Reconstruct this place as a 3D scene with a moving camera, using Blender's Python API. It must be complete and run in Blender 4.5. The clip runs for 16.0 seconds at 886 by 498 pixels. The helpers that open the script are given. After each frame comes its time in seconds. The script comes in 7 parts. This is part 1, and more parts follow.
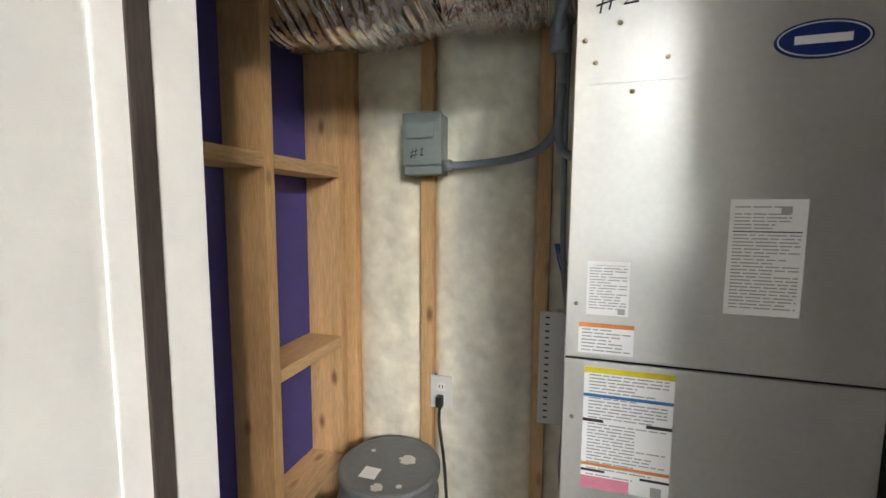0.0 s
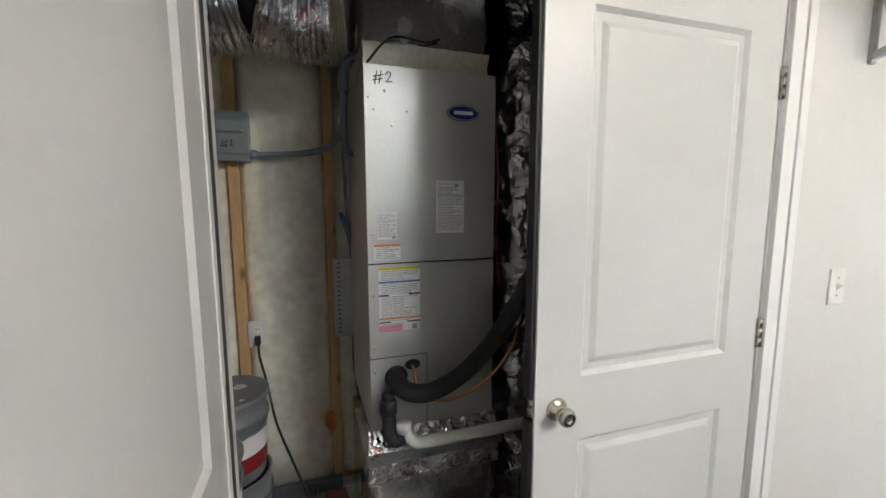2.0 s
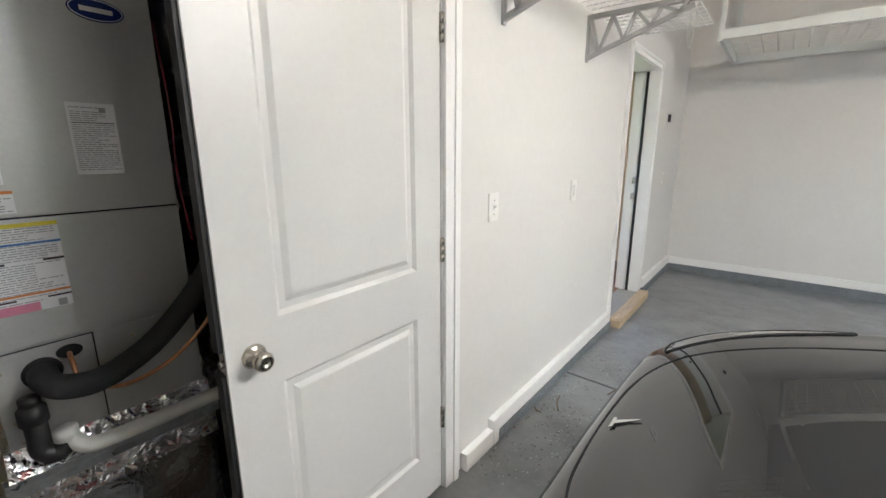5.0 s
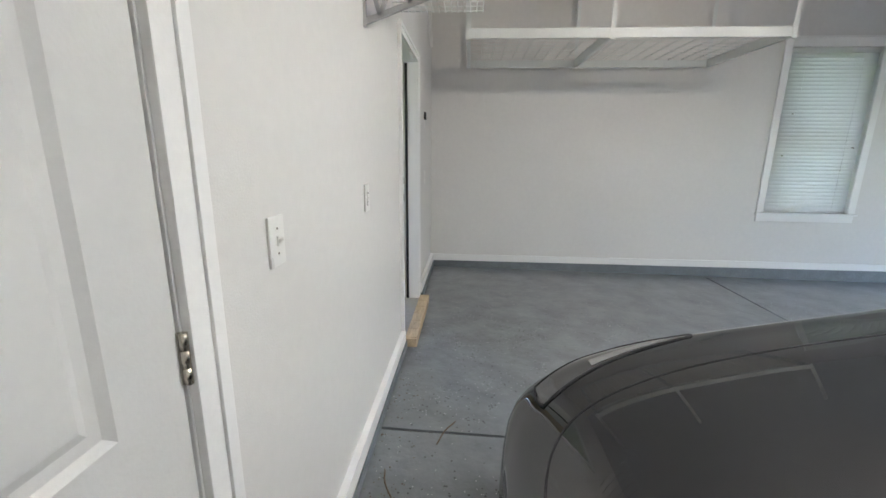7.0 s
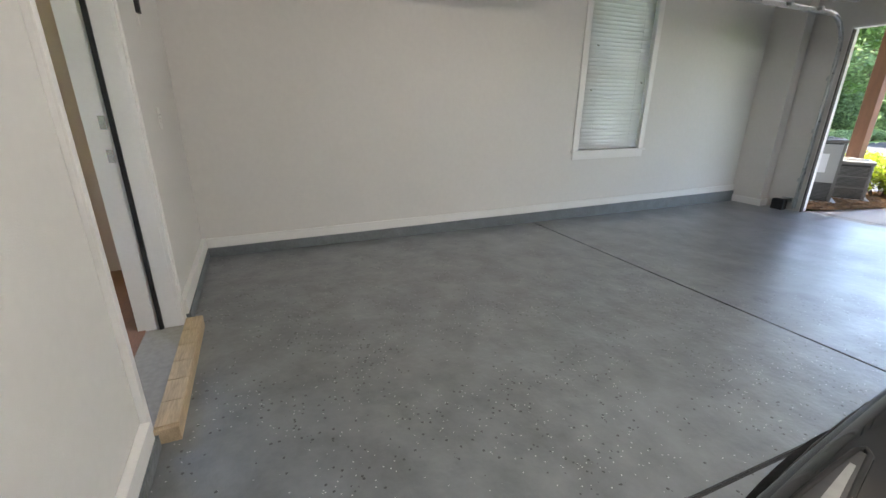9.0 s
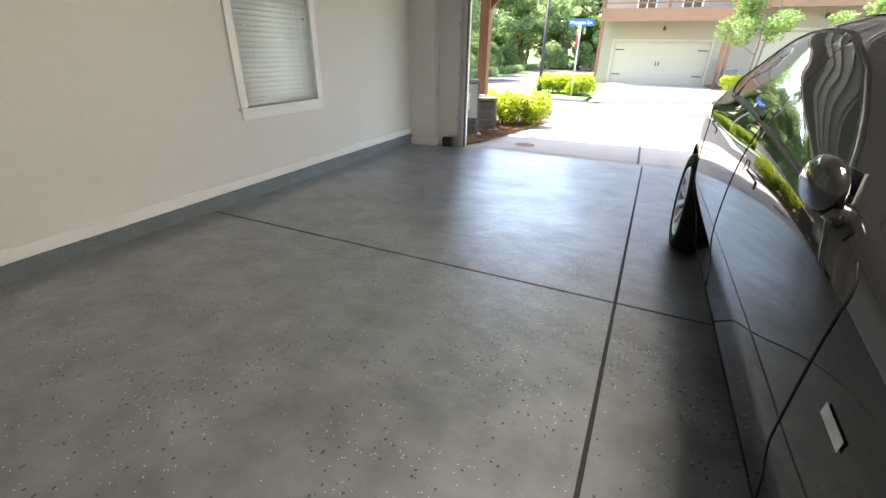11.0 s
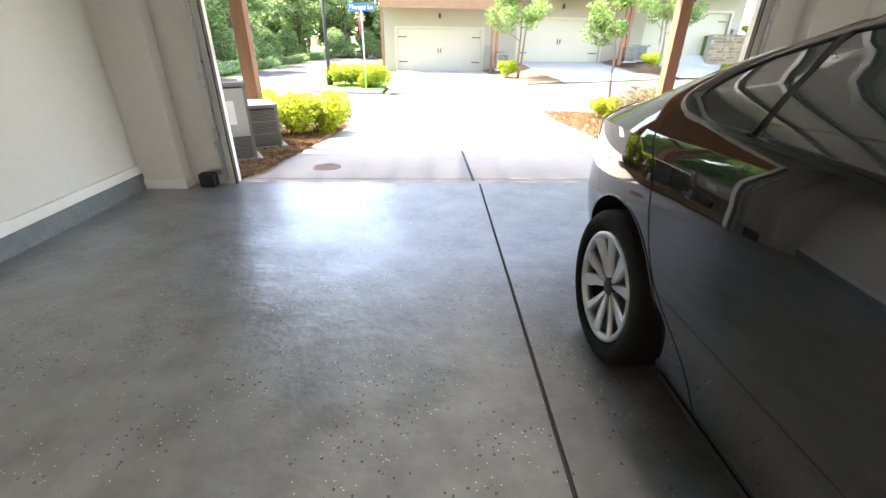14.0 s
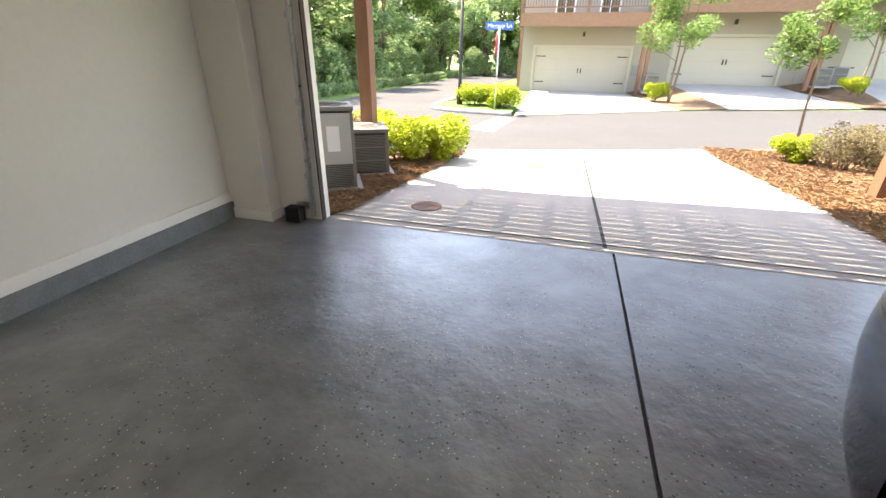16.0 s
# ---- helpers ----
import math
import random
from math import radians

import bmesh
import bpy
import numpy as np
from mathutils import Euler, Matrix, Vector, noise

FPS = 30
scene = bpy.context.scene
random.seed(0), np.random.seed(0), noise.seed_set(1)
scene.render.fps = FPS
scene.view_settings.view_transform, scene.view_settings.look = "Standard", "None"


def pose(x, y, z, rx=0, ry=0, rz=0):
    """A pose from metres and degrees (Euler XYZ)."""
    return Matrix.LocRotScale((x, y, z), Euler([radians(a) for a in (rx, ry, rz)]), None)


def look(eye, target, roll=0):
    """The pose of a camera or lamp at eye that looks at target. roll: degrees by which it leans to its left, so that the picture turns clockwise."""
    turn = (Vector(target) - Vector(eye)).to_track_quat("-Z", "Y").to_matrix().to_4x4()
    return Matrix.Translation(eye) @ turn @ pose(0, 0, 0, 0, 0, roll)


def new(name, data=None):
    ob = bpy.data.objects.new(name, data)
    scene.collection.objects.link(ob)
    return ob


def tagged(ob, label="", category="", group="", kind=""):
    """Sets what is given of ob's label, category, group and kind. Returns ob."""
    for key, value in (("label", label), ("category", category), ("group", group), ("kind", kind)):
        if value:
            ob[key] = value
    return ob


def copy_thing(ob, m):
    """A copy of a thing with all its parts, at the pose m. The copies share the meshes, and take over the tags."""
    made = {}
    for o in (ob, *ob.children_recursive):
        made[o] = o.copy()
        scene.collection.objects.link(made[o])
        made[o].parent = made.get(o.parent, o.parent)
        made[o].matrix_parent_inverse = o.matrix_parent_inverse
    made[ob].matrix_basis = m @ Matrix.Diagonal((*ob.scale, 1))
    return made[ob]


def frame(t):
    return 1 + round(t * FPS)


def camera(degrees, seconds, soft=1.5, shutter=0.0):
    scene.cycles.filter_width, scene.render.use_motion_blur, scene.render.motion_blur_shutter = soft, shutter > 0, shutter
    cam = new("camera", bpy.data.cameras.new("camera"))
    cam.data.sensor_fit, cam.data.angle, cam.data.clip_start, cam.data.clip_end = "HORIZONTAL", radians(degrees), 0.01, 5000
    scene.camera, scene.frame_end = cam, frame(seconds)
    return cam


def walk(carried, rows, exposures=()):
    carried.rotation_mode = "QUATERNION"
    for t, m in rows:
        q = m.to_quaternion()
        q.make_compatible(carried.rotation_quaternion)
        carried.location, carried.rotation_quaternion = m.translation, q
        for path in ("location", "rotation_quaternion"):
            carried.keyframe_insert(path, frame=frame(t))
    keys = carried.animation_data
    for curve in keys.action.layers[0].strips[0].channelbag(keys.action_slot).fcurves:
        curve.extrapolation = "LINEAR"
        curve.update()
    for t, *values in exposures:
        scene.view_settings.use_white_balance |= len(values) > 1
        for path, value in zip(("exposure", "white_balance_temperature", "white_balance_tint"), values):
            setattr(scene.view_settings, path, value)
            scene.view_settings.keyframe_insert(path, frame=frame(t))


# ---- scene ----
import functools

cam = camera(93.6, 16.0)
PATH = [
    (0, (0.68, -0.246, 1.492), (0.112, 1.661, 1.296), 0.4),
    (0.5, (0.557, -0.437, 1.5), (0.278, 1.532, 1.286), -0.1),
    (1, (0.485, -0.715, 1.508), (0.543, 1.272, 1.294), -0.1),
    (1.5, (0.487, -0.849, 1.497), (0.873, 1.101, 1.271), -0.1),
    (2, (0.482, -0.877, 1.453), (1.115, 1.004, 1.203), -0.1),
    (2.5, (0.465, -0.961, 1.369), (1.232, 0.864, 1.085), -0.1),
    (3, (0.434, -1.075, 1.281), (1.277, 0.707, 0.942), -0.2),
    (3.5, (0.439, -1.157, 1.289), (1.359, 0.577, 0.905), -0.2),
    (4, (0.487, -1.146, 1.304), (1.554, 0.492, 0.883), -0.2),
    (4.5, (0.555, -1.061, 1.341), (1.839, 0.407, 0.897), -0.2),
    (5, (0.654, -0.931, 1.382), (2.178, 0.282, 0.927), -0.1),
    (5.2, (0.726, -0.878, 1.375), (2.337, 0.216, 0.917), -0.0),
    (7.3, (1.38, -0.424, 1.355), (3.325, -0.434, 0.891), 0.6),
    (7.5, (1.505, -0.415, 1.333), (3.445, -0.507, 0.858), 0.6),
    (8, (1.821, -0.415, 1.272), (3.733, -0.708, 0.761), 0.5),
    (8.5, (2.137, -0.432, 1.252), (3.983, -0.944, 0.679), 0.3),
    (9, (2.408, -0.503, 1.21), (4.137, -1.264, 0.552), 0.4),
    (9.5, (2.596, -0.644, 1.175), (4.16, -1.656, 0.447), 0.1),
    (10, (2.753, -0.746, 1.174), (4.076, -2.019, 0.381), 0.4),
    (10.2, (2.817, -0.786, 1.18), (4.028, -2.154, 0.367), 0.6),
    (12.3, (3.326, -1.75, 1.233), (3.453, -3.54, 0.349), 1.0),
    (12.5, (3.344, -1.866, 1.226), (3.418, -3.659, 0.342), 0.9),
    (13, (3.371, -2.188, 1.22), (3.351, -3.981, 0.334), 0.7),
    (13.5, (3.399, -2.465, 1.213), (3.335, -4.254, 0.323), 0.7),
    (14, (3.435, -2.762, 1.228), (3.368, -4.549, 0.334), 0.8),
    (14.5, (3.419, -3.054, 1.242), (3.375, -4.843, 0.349), 0.9),
    (15, (3.389, -3.336, 1.261), (3.426, -5.13, 0.379), 0.9),
    (15.5, (3.394, -3.573, 1.289), (3.562, -5.368, 0.424), 0.9),
    (16, (3.43, -3.768, 1.258), (3.898, -5.523, 0.422), 1.0),
]
EXPOSURES = [(0.0, 5.2, 6500, 13), (0.5, 5.15, 6450, 14), (1.0, 4.6, 6400, 13), (1.5, 4.25, 6350, 13), (3.0, 4.05, 6350, 13), (5.0, 4.15, 6350, 14), (7.5, 3.75, 6150, 13), (9.0, 3.6, 6700, 14), (10.0, 3.55, 7300, 15),
             (12.5, 3.95, 7500, 14), (14.0, 4.0, 7700, 15), (15.0, 3.8, 7900, 16), (16.0, 3.4, 8200, 17)]
walk(cam, [(t, look(eye, target, roll)) for t, eye, target, roll in PATH], EXPOSURES)

# ---- world and sun ----
TO_SUN = Vector((1.5, -0.75, 3.0)).normalized()
SUN_EL = math.asin(TO_SUN.z)
SUN_AZ = math.atan2(TO_SUN.x, TO_SUN.y)
world = bpy.data.worlds.new("sky_world")
scene.world = world
world.use_nodes = True
wn = world.node_tree
sky = wn.nodes.new("ShaderNodeTexSky")
sky.sky_type, sky.sun_disc, sky.sun_elevation, sky.sun_rotation = "NISHITA", False, SUN_EL, SUN_AZ
wn.links.new(sky.outputs["Color"], wn.nodes["Background"].inputs["Color"])
wn.nodes["Background"].inputs["Strength"].default_value = 0.13
sun_data = bpy.data.lights.new("sun", "SUN")
sun_data.energy, sun_data.angle, sun_data.color = 2.9, radians(0.36), (1.0, 0.96, 0.88)
sun = new("sun", sun_data)
sun.matrix_world = look((0, 0, 30), Vector((0, 0, 30)) - TO_SUN)


# ---- materials ----
def mat(name, color, rough=0.6, metal=0.0, spec=0.5, vary=0.12, scale=6.0, fine=60.0, bump=0.0, bump_scale=40.0, coat=0.0,
        emit=None, emit_strength=0.0, alpha_trans=0.0, stretch=None, color2=None, random_amt=0.0, island=0.0, rough_vary=0.1):
    """A procedural surface: colour varied at two scales, roughness varied, fine relief."""
    m = bpy.data.materials.new(name)
    m.use_nodes = True
    nt = m.node_tree
    b = nt.nodes["Principled BSDF"]
    L = nt.links.new
    tc = nt.nodes.new("ShaderNodeTexCoord")
    mp = nt.nodes.new("ShaderNodeMapping")
    L(tc.outputs["Object"], mp.inputs["Vector"])
    if stretch:
        mp.inputs["Scale"].default_value = stretch
    n1 = nt.nodes.new("ShaderNodeTexNoise")
    n1.inputs["Scale"].default_value, n1.inputs["Detail"].default_value = scale, 4
    n2 = nt.nodes.new("ShaderNodeTexNoise")
    n2.inputs["Scale"].default_value, n2.inputs["Detail"].default_value = fine, 3
    for n in (n1, n2):
        L(mp.outputs["Vector"], n.inputs["Vector"])
    add = nt.nodes.new("ShaderNodeMath")
    add.operation = "ADD"
    L(n1.outputs["Fac"], add.inputs[0])
    L(n2.outputs["Fac"], add.inputs[1])
    half = nt.nodes.new("ShaderNodeMapRange")
    half.inputs["From Min"].default_value, half.inputs["From Max"].default_value = 0.65, 1.35
    L(add.outputs[0], half.inputs["Value"])
    mix = nt.nodes.new("ShaderNodeMix")
    mix.data_type = "RGBA"
    c2 = color2 if color2 else tuple(max(0.0, c * (1 - vary)) for c in color)
    c1 = color if color2 else tuple(min(1.0, c * (1 + vary * 0.6)) for c in color)
    mix.inputs["A"].default_value, mix.inputs["B"].default_value = (*c2, 1), (*c1, 1)
    L(half.outputs["Result"], mix.inputs["Factor"])
    out = mix.outputs["Result"]
    if random_amt or island:
        hsv = nt.nodes.new("ShaderNodeHueSaturation")
        src = nt.nodes.new("ShaderNodeObjectInfo" if random_amt else "ShaderNodeNewGeometry")
        mr = nt.nodes.new("ShaderNodeMapRange")
        amt = random_amt or island
        mr.inputs["To Min"].default_value, mr.inputs["To Max"].default_value = 1 - amt, 1 + amt
        L(src.outputs["Random" if random_amt else "Random Per Island"], mr.inputs["Value"])
        L(mr.outputs["Result"], hsv.inputs["Value"])
        L(out, hsv.inputs["Color"])
        out = hsv.outputs["Color"]
    L(out, b.inputs["Base Color"])
    rr = nt.nodes.new("ShaderNodeMapRange")
    rr.inputs["From Min"].default_value, rr.inputs["From Max"].default_value = 0.3, 0.7
    rr.inputs["To Min"].default_value = max(0.02, rough * (1 - rough_vary))
    rr.inputs["To Max"].default_value = min(1.0, rough * (1 + rough_vary))
    L(n1.outputs["Fac"], rr.inputs["Value"])
    L(rr.outputs["Result"], b.inputs["Roughness"])
    b.inputs["Metallic"].default_value = metal
    b.inputs["Specular IOR Level"].default_value = spec
    b.inputs["Coat Weight"].default_value = coat
    b.inputs["Coat Roughness"].default_value = 0.03
    if alpha_trans:
        b.inputs["Transmission Weight"].default_value = alpha_trans
    if emit:
        b.inputs["Emission Color"].default_value = (*emit, 1)
        b.inputs["Emission Strength"].default_value = emit_strength
    if bump:
        n3 = nt.nodes.new("ShaderNodeTexNoise")
        n3.inputs["Scale"].default_value, n3.inputs["Detail"].default_value = bump_scale, 5
        L(mp.outputs["Vector"], n3.inputs["Vector"])
        bp = nt.nodes.new("ShaderNodeBump")
        bp.inputs["Strength"].default_value, bp.inputs["Distance"].default_value = 1.0, bump
        L(n3.outputs["Fac"], bp.inputs["Height"])
        L(bp.outputs["Normal"], b.inputs["Normal"])
    return m


def knots(m, scale, stretch):
    """Dark oval knots scattered along sawn pine."""
    nt = m.node_tree
    L = nt.links.new
    b = nt.nodes["Principled BSDF"]
    mp = nt.nodes.new("ShaderNodeMapping")
    mp.inputs["Scale"].default_value = stretch
    L(nt.nodes["Texture Coordinate"].outputs["Object"], mp.inputs["Vector"])
    v = nt.nodes.new("ShaderNodeTexVoronoi")
    v.inputs["Scale"].default_value = scale
    L(mp.outputs["Vector"], v.inputs["Vector"])
    r = nt.nodes.new("ShaderNodeMapRange")
    r.inputs["From Min"].default_value, r.inputs["From Max"].default_value = 0.05, 0.16
    r.inputs["To Min"].default_value, r.inputs["To Max"].default_value = 0.8, 0.0
    L(v.outputs["Distance"], r.inputs["Value"])
    mx = nt.nodes.new("ShaderNodeMix")
    mx.data_type = "RGBA"
    mx.inputs["B"].default_value = (0.14, 0.055, 0.02, 1)
    L(b.inputs["Base Color"].links[0].from_socket, mx.inputs["A"])
    L(r.outputs["Result"], mx.inputs["Factor"])
    L(mx.outputs["Result"], b.inputs["Base Color"])
    return m


def foil_material(name, tint=(0.75, 0.75, 0.76), crinkle=0.006, scale=22.0, print_red=0.0):
    """Aluminium foil facing: crinkled by voronoi facets, with faint red print."""
    m = mat(name, tint, rough=0.22, metal=1.0, vary=0.25, scale=9, rough_vary=0.5)
    nt = m.node_tree
    L = nt.links.new
    b = nt.nodes["Principled BSDF"]
    tc = nt.nodes["Texture Coordinate"]
    v = nt.nodes.new("ShaderNodeTexVoronoi")
    v.inputs["Scale"].default_value = scale
    warp = nt.nodes.new("ShaderNodeTexNoise")
    warp.inputs["Scale"].default_value, warp.inputs["Detail"].default_value = 7, 4
    addv = nt.nodes.new("ShaderNodeVectorMath")
    addv.operation = "MULTIPLY_ADD"
    addv.inputs[1].default_value = (0.25, 0.25, 0.25)
    L(tc.outputs["Object"], warp.inputs["Vector"])
    L(warp.outputs["Color"], addv.inputs[0])
    L(tc.outputs["Object"], addv.inputs[2])
    L(addv.outputs[0], v.inputs["Vector"])
    bp = nt.nodes.new("ShaderNodeBump")
    bp.inputs["Distance"].default_value = crinkle
    L(v.outputs["Distance"], bp.inputs["Height"])
    L(bp.outputs["Normal"], b.inputs["Normal"])
    if print_red:
        n = nt.nodes.new("ShaderNodeTexNoise")
        n.inputs["Scale"].default_value, n.inputs["Detail"].default_value = 30, 3
        L(tc.outputs["Object"], n.inputs["Vector"])
        r = nt.nodes.new("ShaderNodeMapRange")
        r.inputs["From Min"].default_value, r.inputs["From Max"].default_value = 0.6, 0.66
        r.inputs["To Max"].default_value = print_red
        L(n.outputs["Fac"], r.inputs["Value"])
        mx = nt.nodes.new("ShaderNodeMix")
        mx.data_type = "RGBA"
        mx.inputs["B"].default_value = (0.45, 0.06, 0.07, 1)
        old = b.inputs["Base Color"].links[0].from_socket
        L(old, mx.inputs["A"])
        L(r.outputs["Result"], mx.inputs["Factor"])
        L(mx.outputs["Result"], b.inputs["Base Color"])
    return m


def epoxy_material():
    """Grey-blue epoxy garage floor, glossy and uneven, with scattered light and dark flakes."""
    m = mat("epoxy_floor", (0.150, 0.157, 0.163), rough=0.32, vary=0.0, scale=2.3, fine=9, spec=1.0, bump=0.012, bump_scale=7.5, rough_vary=0.0)
    nt = m.node_tree
    L = nt.links.new
    b = nt.nodes["Principled BSDF"]
    tc = nt.nodes["Texture Coordinate"]
    patch = nt.nodes.new("ShaderNodeTexNoise")
    patch.inputs["Scale"].default_value, patch.inputs["Detail"].default_value = 2.6, 5
    L(tc.outputs["Object"], patch.inputs["Vector"])
    gate = nt.nodes.new("ShaderNodeMapRange")
    gate.inputs["From Min"].default_value, gate.inputs["From Max"].default_value = 0.42, 0.74
    gate.inputs["To Min"].default_value, gate.inputs["To Max"].default_value = 0.008, 0.10
    L(patch.outputs["Fac"], gate.inputs["Value"])
    cloud = nt.nodes.new("ShaderNodeTexNoise")
    cloud.inputs["Scale"].default_value, cloud.inputs["Detail"].default_value, cloud.inputs["Distortion"].default_value = 2.6, 8, 0.0
    L(tc.outputs["Object"], cloud.inputs["Vector"])
    worn = nt.nodes.new("ShaderNodeMapRange")
    worn.inputs["From Min"].default_value, worn.inputs["From Max"].default_value = 0.25, 0.75
    worn.inputs["To Min"].default_value, worn.inputs["To Max"].default_value = 0.29, 0.58
    L(cloud.outputs["Fac"], worn.inputs["Value"])
    L(worn.outputs["Result"], b.inputs["Roughness"])
    tone = nt.nodes.new("ShaderNodeMix")
    tone.data_type = "RGBA"
    tone.inputs["A"].default_value, tone.inputs["B"].default_value = (0.092, 0.099, 0.106, 1), (0.190, 0.205, 0.218, 1)
    scuff = nt.nodes.new("ShaderNodeTexNoise")
    scuff.inputs["Scale"].default_value, scuff.inputs["Detail"].default_value, scuff.inputs["Roughness"].default_value = 4.5, 9, 0.62
    L(tc.outputs["Object"], scuff.inputs["Vector"])
    span = nt.nodes.new("ShaderNodeMapRange")
    span.inputs["From Min"].default_value, span.inputs["From Max"].default_value = 0.3, 0.66
    L(scuff.outputs["Fac"], span.inputs["Value"])
    L(span.outputs["Result"], tone.inputs["Factor"])
    old = tone.outputs["Result"]
    for k, (scale, col, rad) in enumerate(((112.0, (0.62, 0.63, 0.62), 0.31), (80.0, (0.008, 0.008, 0.010), 0.46))):
        v = nt.nodes.new("ShaderNodeTexVoronoi")
        v.inputs["Scale"].default_value = scale
        off = nt.nodes.new("ShaderNodeVectorMath")
        off.inputs[1].default_value = (3.7 * k + 1, 9.1 * k, 0)
        L(tc.outputs["Object"], off.inputs[0])
        L(off.outputs[0], v.inputs["Vector"])
        sep = nt.nodes.new("ShaderNodeSeparateColor")
        L(v.outputs["Color"], sep.inputs["Color"])
        pick = nt.nodes.new("ShaderNodeMath")
        pick.operation = "LESS_THAN"
        L(sep.outputs["Red"], pick.inputs[0])
        L(gate.outputs["Result"], pick.inputs[1])
        near = nt.nodes.new("ShaderNodeMath")
        near.operation = "LESS_THAN"
        L(v.outputs["Distance"], near.inputs[0])
        near.inputs[1].default_value = rad
        both = nt.nodes.new("ShaderNodeMath")
        both.operation = "MULTIPLY"
        L(pick.outputs[0], both.inputs[0])
        L(near.outputs[0], both.inputs[1])
        mx = nt.nodes.new("ShaderNodeMix")
        mx.data_type = "RGBA"
        mx.inputs["B"].default_value = (*col, 1)
        L(both.outputs[0], mx.inputs["Factor"])
        L(old, mx.inputs["A"])
        old = mx.outputs["Result"]
    L(old, b.inputs["Base Color"])
    # broad waviness under a fine orange-peel of the roller
    bump = nt.nodes["Bump"]
    peel = nt.nodes.new("ShaderNodeTexNoise")
    peel.inputs["Scale"].default_value, peel.inputs["Detail"].default_value = 34.0, 4
    L(tc.outputs["Object"], peel.inputs["Vector"])
    fine = nt.nodes.new("ShaderNodeBump")
    fine.inputs["Distance"].default_value = 0.0024
    L(peel.outputs["Fac"], fine.inputs["Height"])
    L(bump.outputs["Normal"], fine.inputs["Normal"])
    L(fine.outputs["Normal"], b.inputs["Normal"])
    b.inputs["Coat Weight"].default_value, b.inputs["Coat Roughness"].default_value = 0.7, 0.3
    return m


M_WALL = mat("wall_paint", (0.70, 0.685, 0.66), rough=0.55, vary=0.035, scale=1.2, fine=25, bump=0.0008, bump_scale=180)
M_TRIM = mat("white_trim_paint", (0.82, 0.815, 0.80), rough=0.32, vary=0.03, scale=3, bump=0.0004, bump_scale=90)
M_DOOR = mat("white_door_paint", (0.64, 0.635, 0.62), rough=0.34, vary=0.03, scale=2, bump=0.0003, bump_scale=140)
M_CEIL = mat("ceiling_paint", (0.84, 0.835, 0.82), rough=0.8, vary=0.03, scale=1)
M_EPOXY = epoxy_material()
M_GROOVE = mat("joint_filler", (0.028, 0.028, 0.03), rough=0.8, vary=0.4, scale=30)
M_CURB = mat("painted_curb", (0.17, 0.19, 0.205), rough=0.4, vary=0.25, scale=8, fine=60, bump=0.004, bump_scale=35)
M_CONC = mat("concrete", (0.36, 0.348, 0.325), rough=0.85, vary=0.18, scale=1.2, fine=40, bump=0.002, bump_scale=60)
M_CLOSETFLOOR = mat("bare_concrete", (0.36, 0.30, 0.24), rough=0.85, vary=0.3, scale=3, fine=30, bump=0.002, bump_scale=50)
M_ASPHALT = mat("asphalt_grey", (0.039, 0.041, 0.043), rough=0.9, vary=0.2, scale=0.5, fine=60, bump=0.004, bump_scale=90)
M_WOOD = mat("pine_stud", (0.70, 0.45, 0.22), rough=0.65, vary=0.3, scale=3, fine=40, stretch=(6, 6, 0.5), bump=0.0015, bump_scale=30)
M_WOODH = mat("pine_block", (0.66, 0.44, 0.23), rough=0.65, vary=0.3, scale=3, fine=40, stretch=(6, 0.6, 6), bump=0.0015, bump_scale=30)
knots(M_WOOD, 9.0, (1.0, 1.0, 0.45))
knots(M_WOODH, 9.0, (1.0, 0.45, 1.0))
M_STEPWOOD = mat("bare_board", (0.56, 0.43, 0.28), rough=0.7, vary=0.3, scale=4, fine=30, stretch=(0.7, 6, 6), bump=0.001, bump_scale=40)
M_PURPLE = mat("purple_gypsum_board", (0.085, 0.075, 0.30), rough=0.8, vary=0.12, scale=4)
M_INSUL = mat("glass_wool_batt", (0.92, 0.87, 0.73), rough=0.95, vary=0.2, scale=7, fine=22, bump=0.006, bump_scale=14)
M_STEEL = mat("galvanised_cabinet_steel", (0.66, 0.65, 0.62), rough=0.37, metal=0.7, vary=0.06, scale=2, fine=90, rough_vary=0.12)
M_GALV = mat("galvanised_steel", (0.55, 0.57, 0.58), rough=0.35, metal=1.0, vary=0.25, scale=18, rough_vary=0.3)
M_FOIL = foil_material("foil_jacket", crinkle=0.007, scale=9)
# foil jacket with a much darker tint
M_FOILDARK = foil_material("dark_foil_jacket", tint=(0.22, 0.215, 0.21), crinkle=0.014, scale=11)
M_FOILFLAT = foil_material("foil_faced_duct_board", tint=(0.76, 0.76, 0.75), crinkle=0.0012, scale=40)
M_FOILPRINT = foil_material("foil_tape_with_print", tint=(0.8, 0.79, 0.79), crinkle=0.008, scale=30, print_red=0.75)
M_BLACKJACKET = mat("black_duct_jacket", (0.012, 0.012, 0.013), rough=0.3, vary=0.4, scale=12, bump=0.015, bump_scale=14)
M_BLACK = mat("black_rubber", (0.014, 0.014, 0.015), rough=0.6, vary=0.3, scale=20, bump=0.001, bump_scale=90)
M_FOAM = mat("black_foam_sleeve", (0.02, 0.02, 0.021), rough=0.8, vary=0.3, scale=30, bump=0.003, bump_scale=60)
M_MASTIC = mat("duct_mastic", (0.62, 0.58, 0.48), rough=0.85, vary=0.2, scale=9, bump=0.006, bump_scale=25)
M_PVC = mat("white_pvc", (0.72, 0.70, 0.64), rough=0.35, vary=0.06, scale=6)
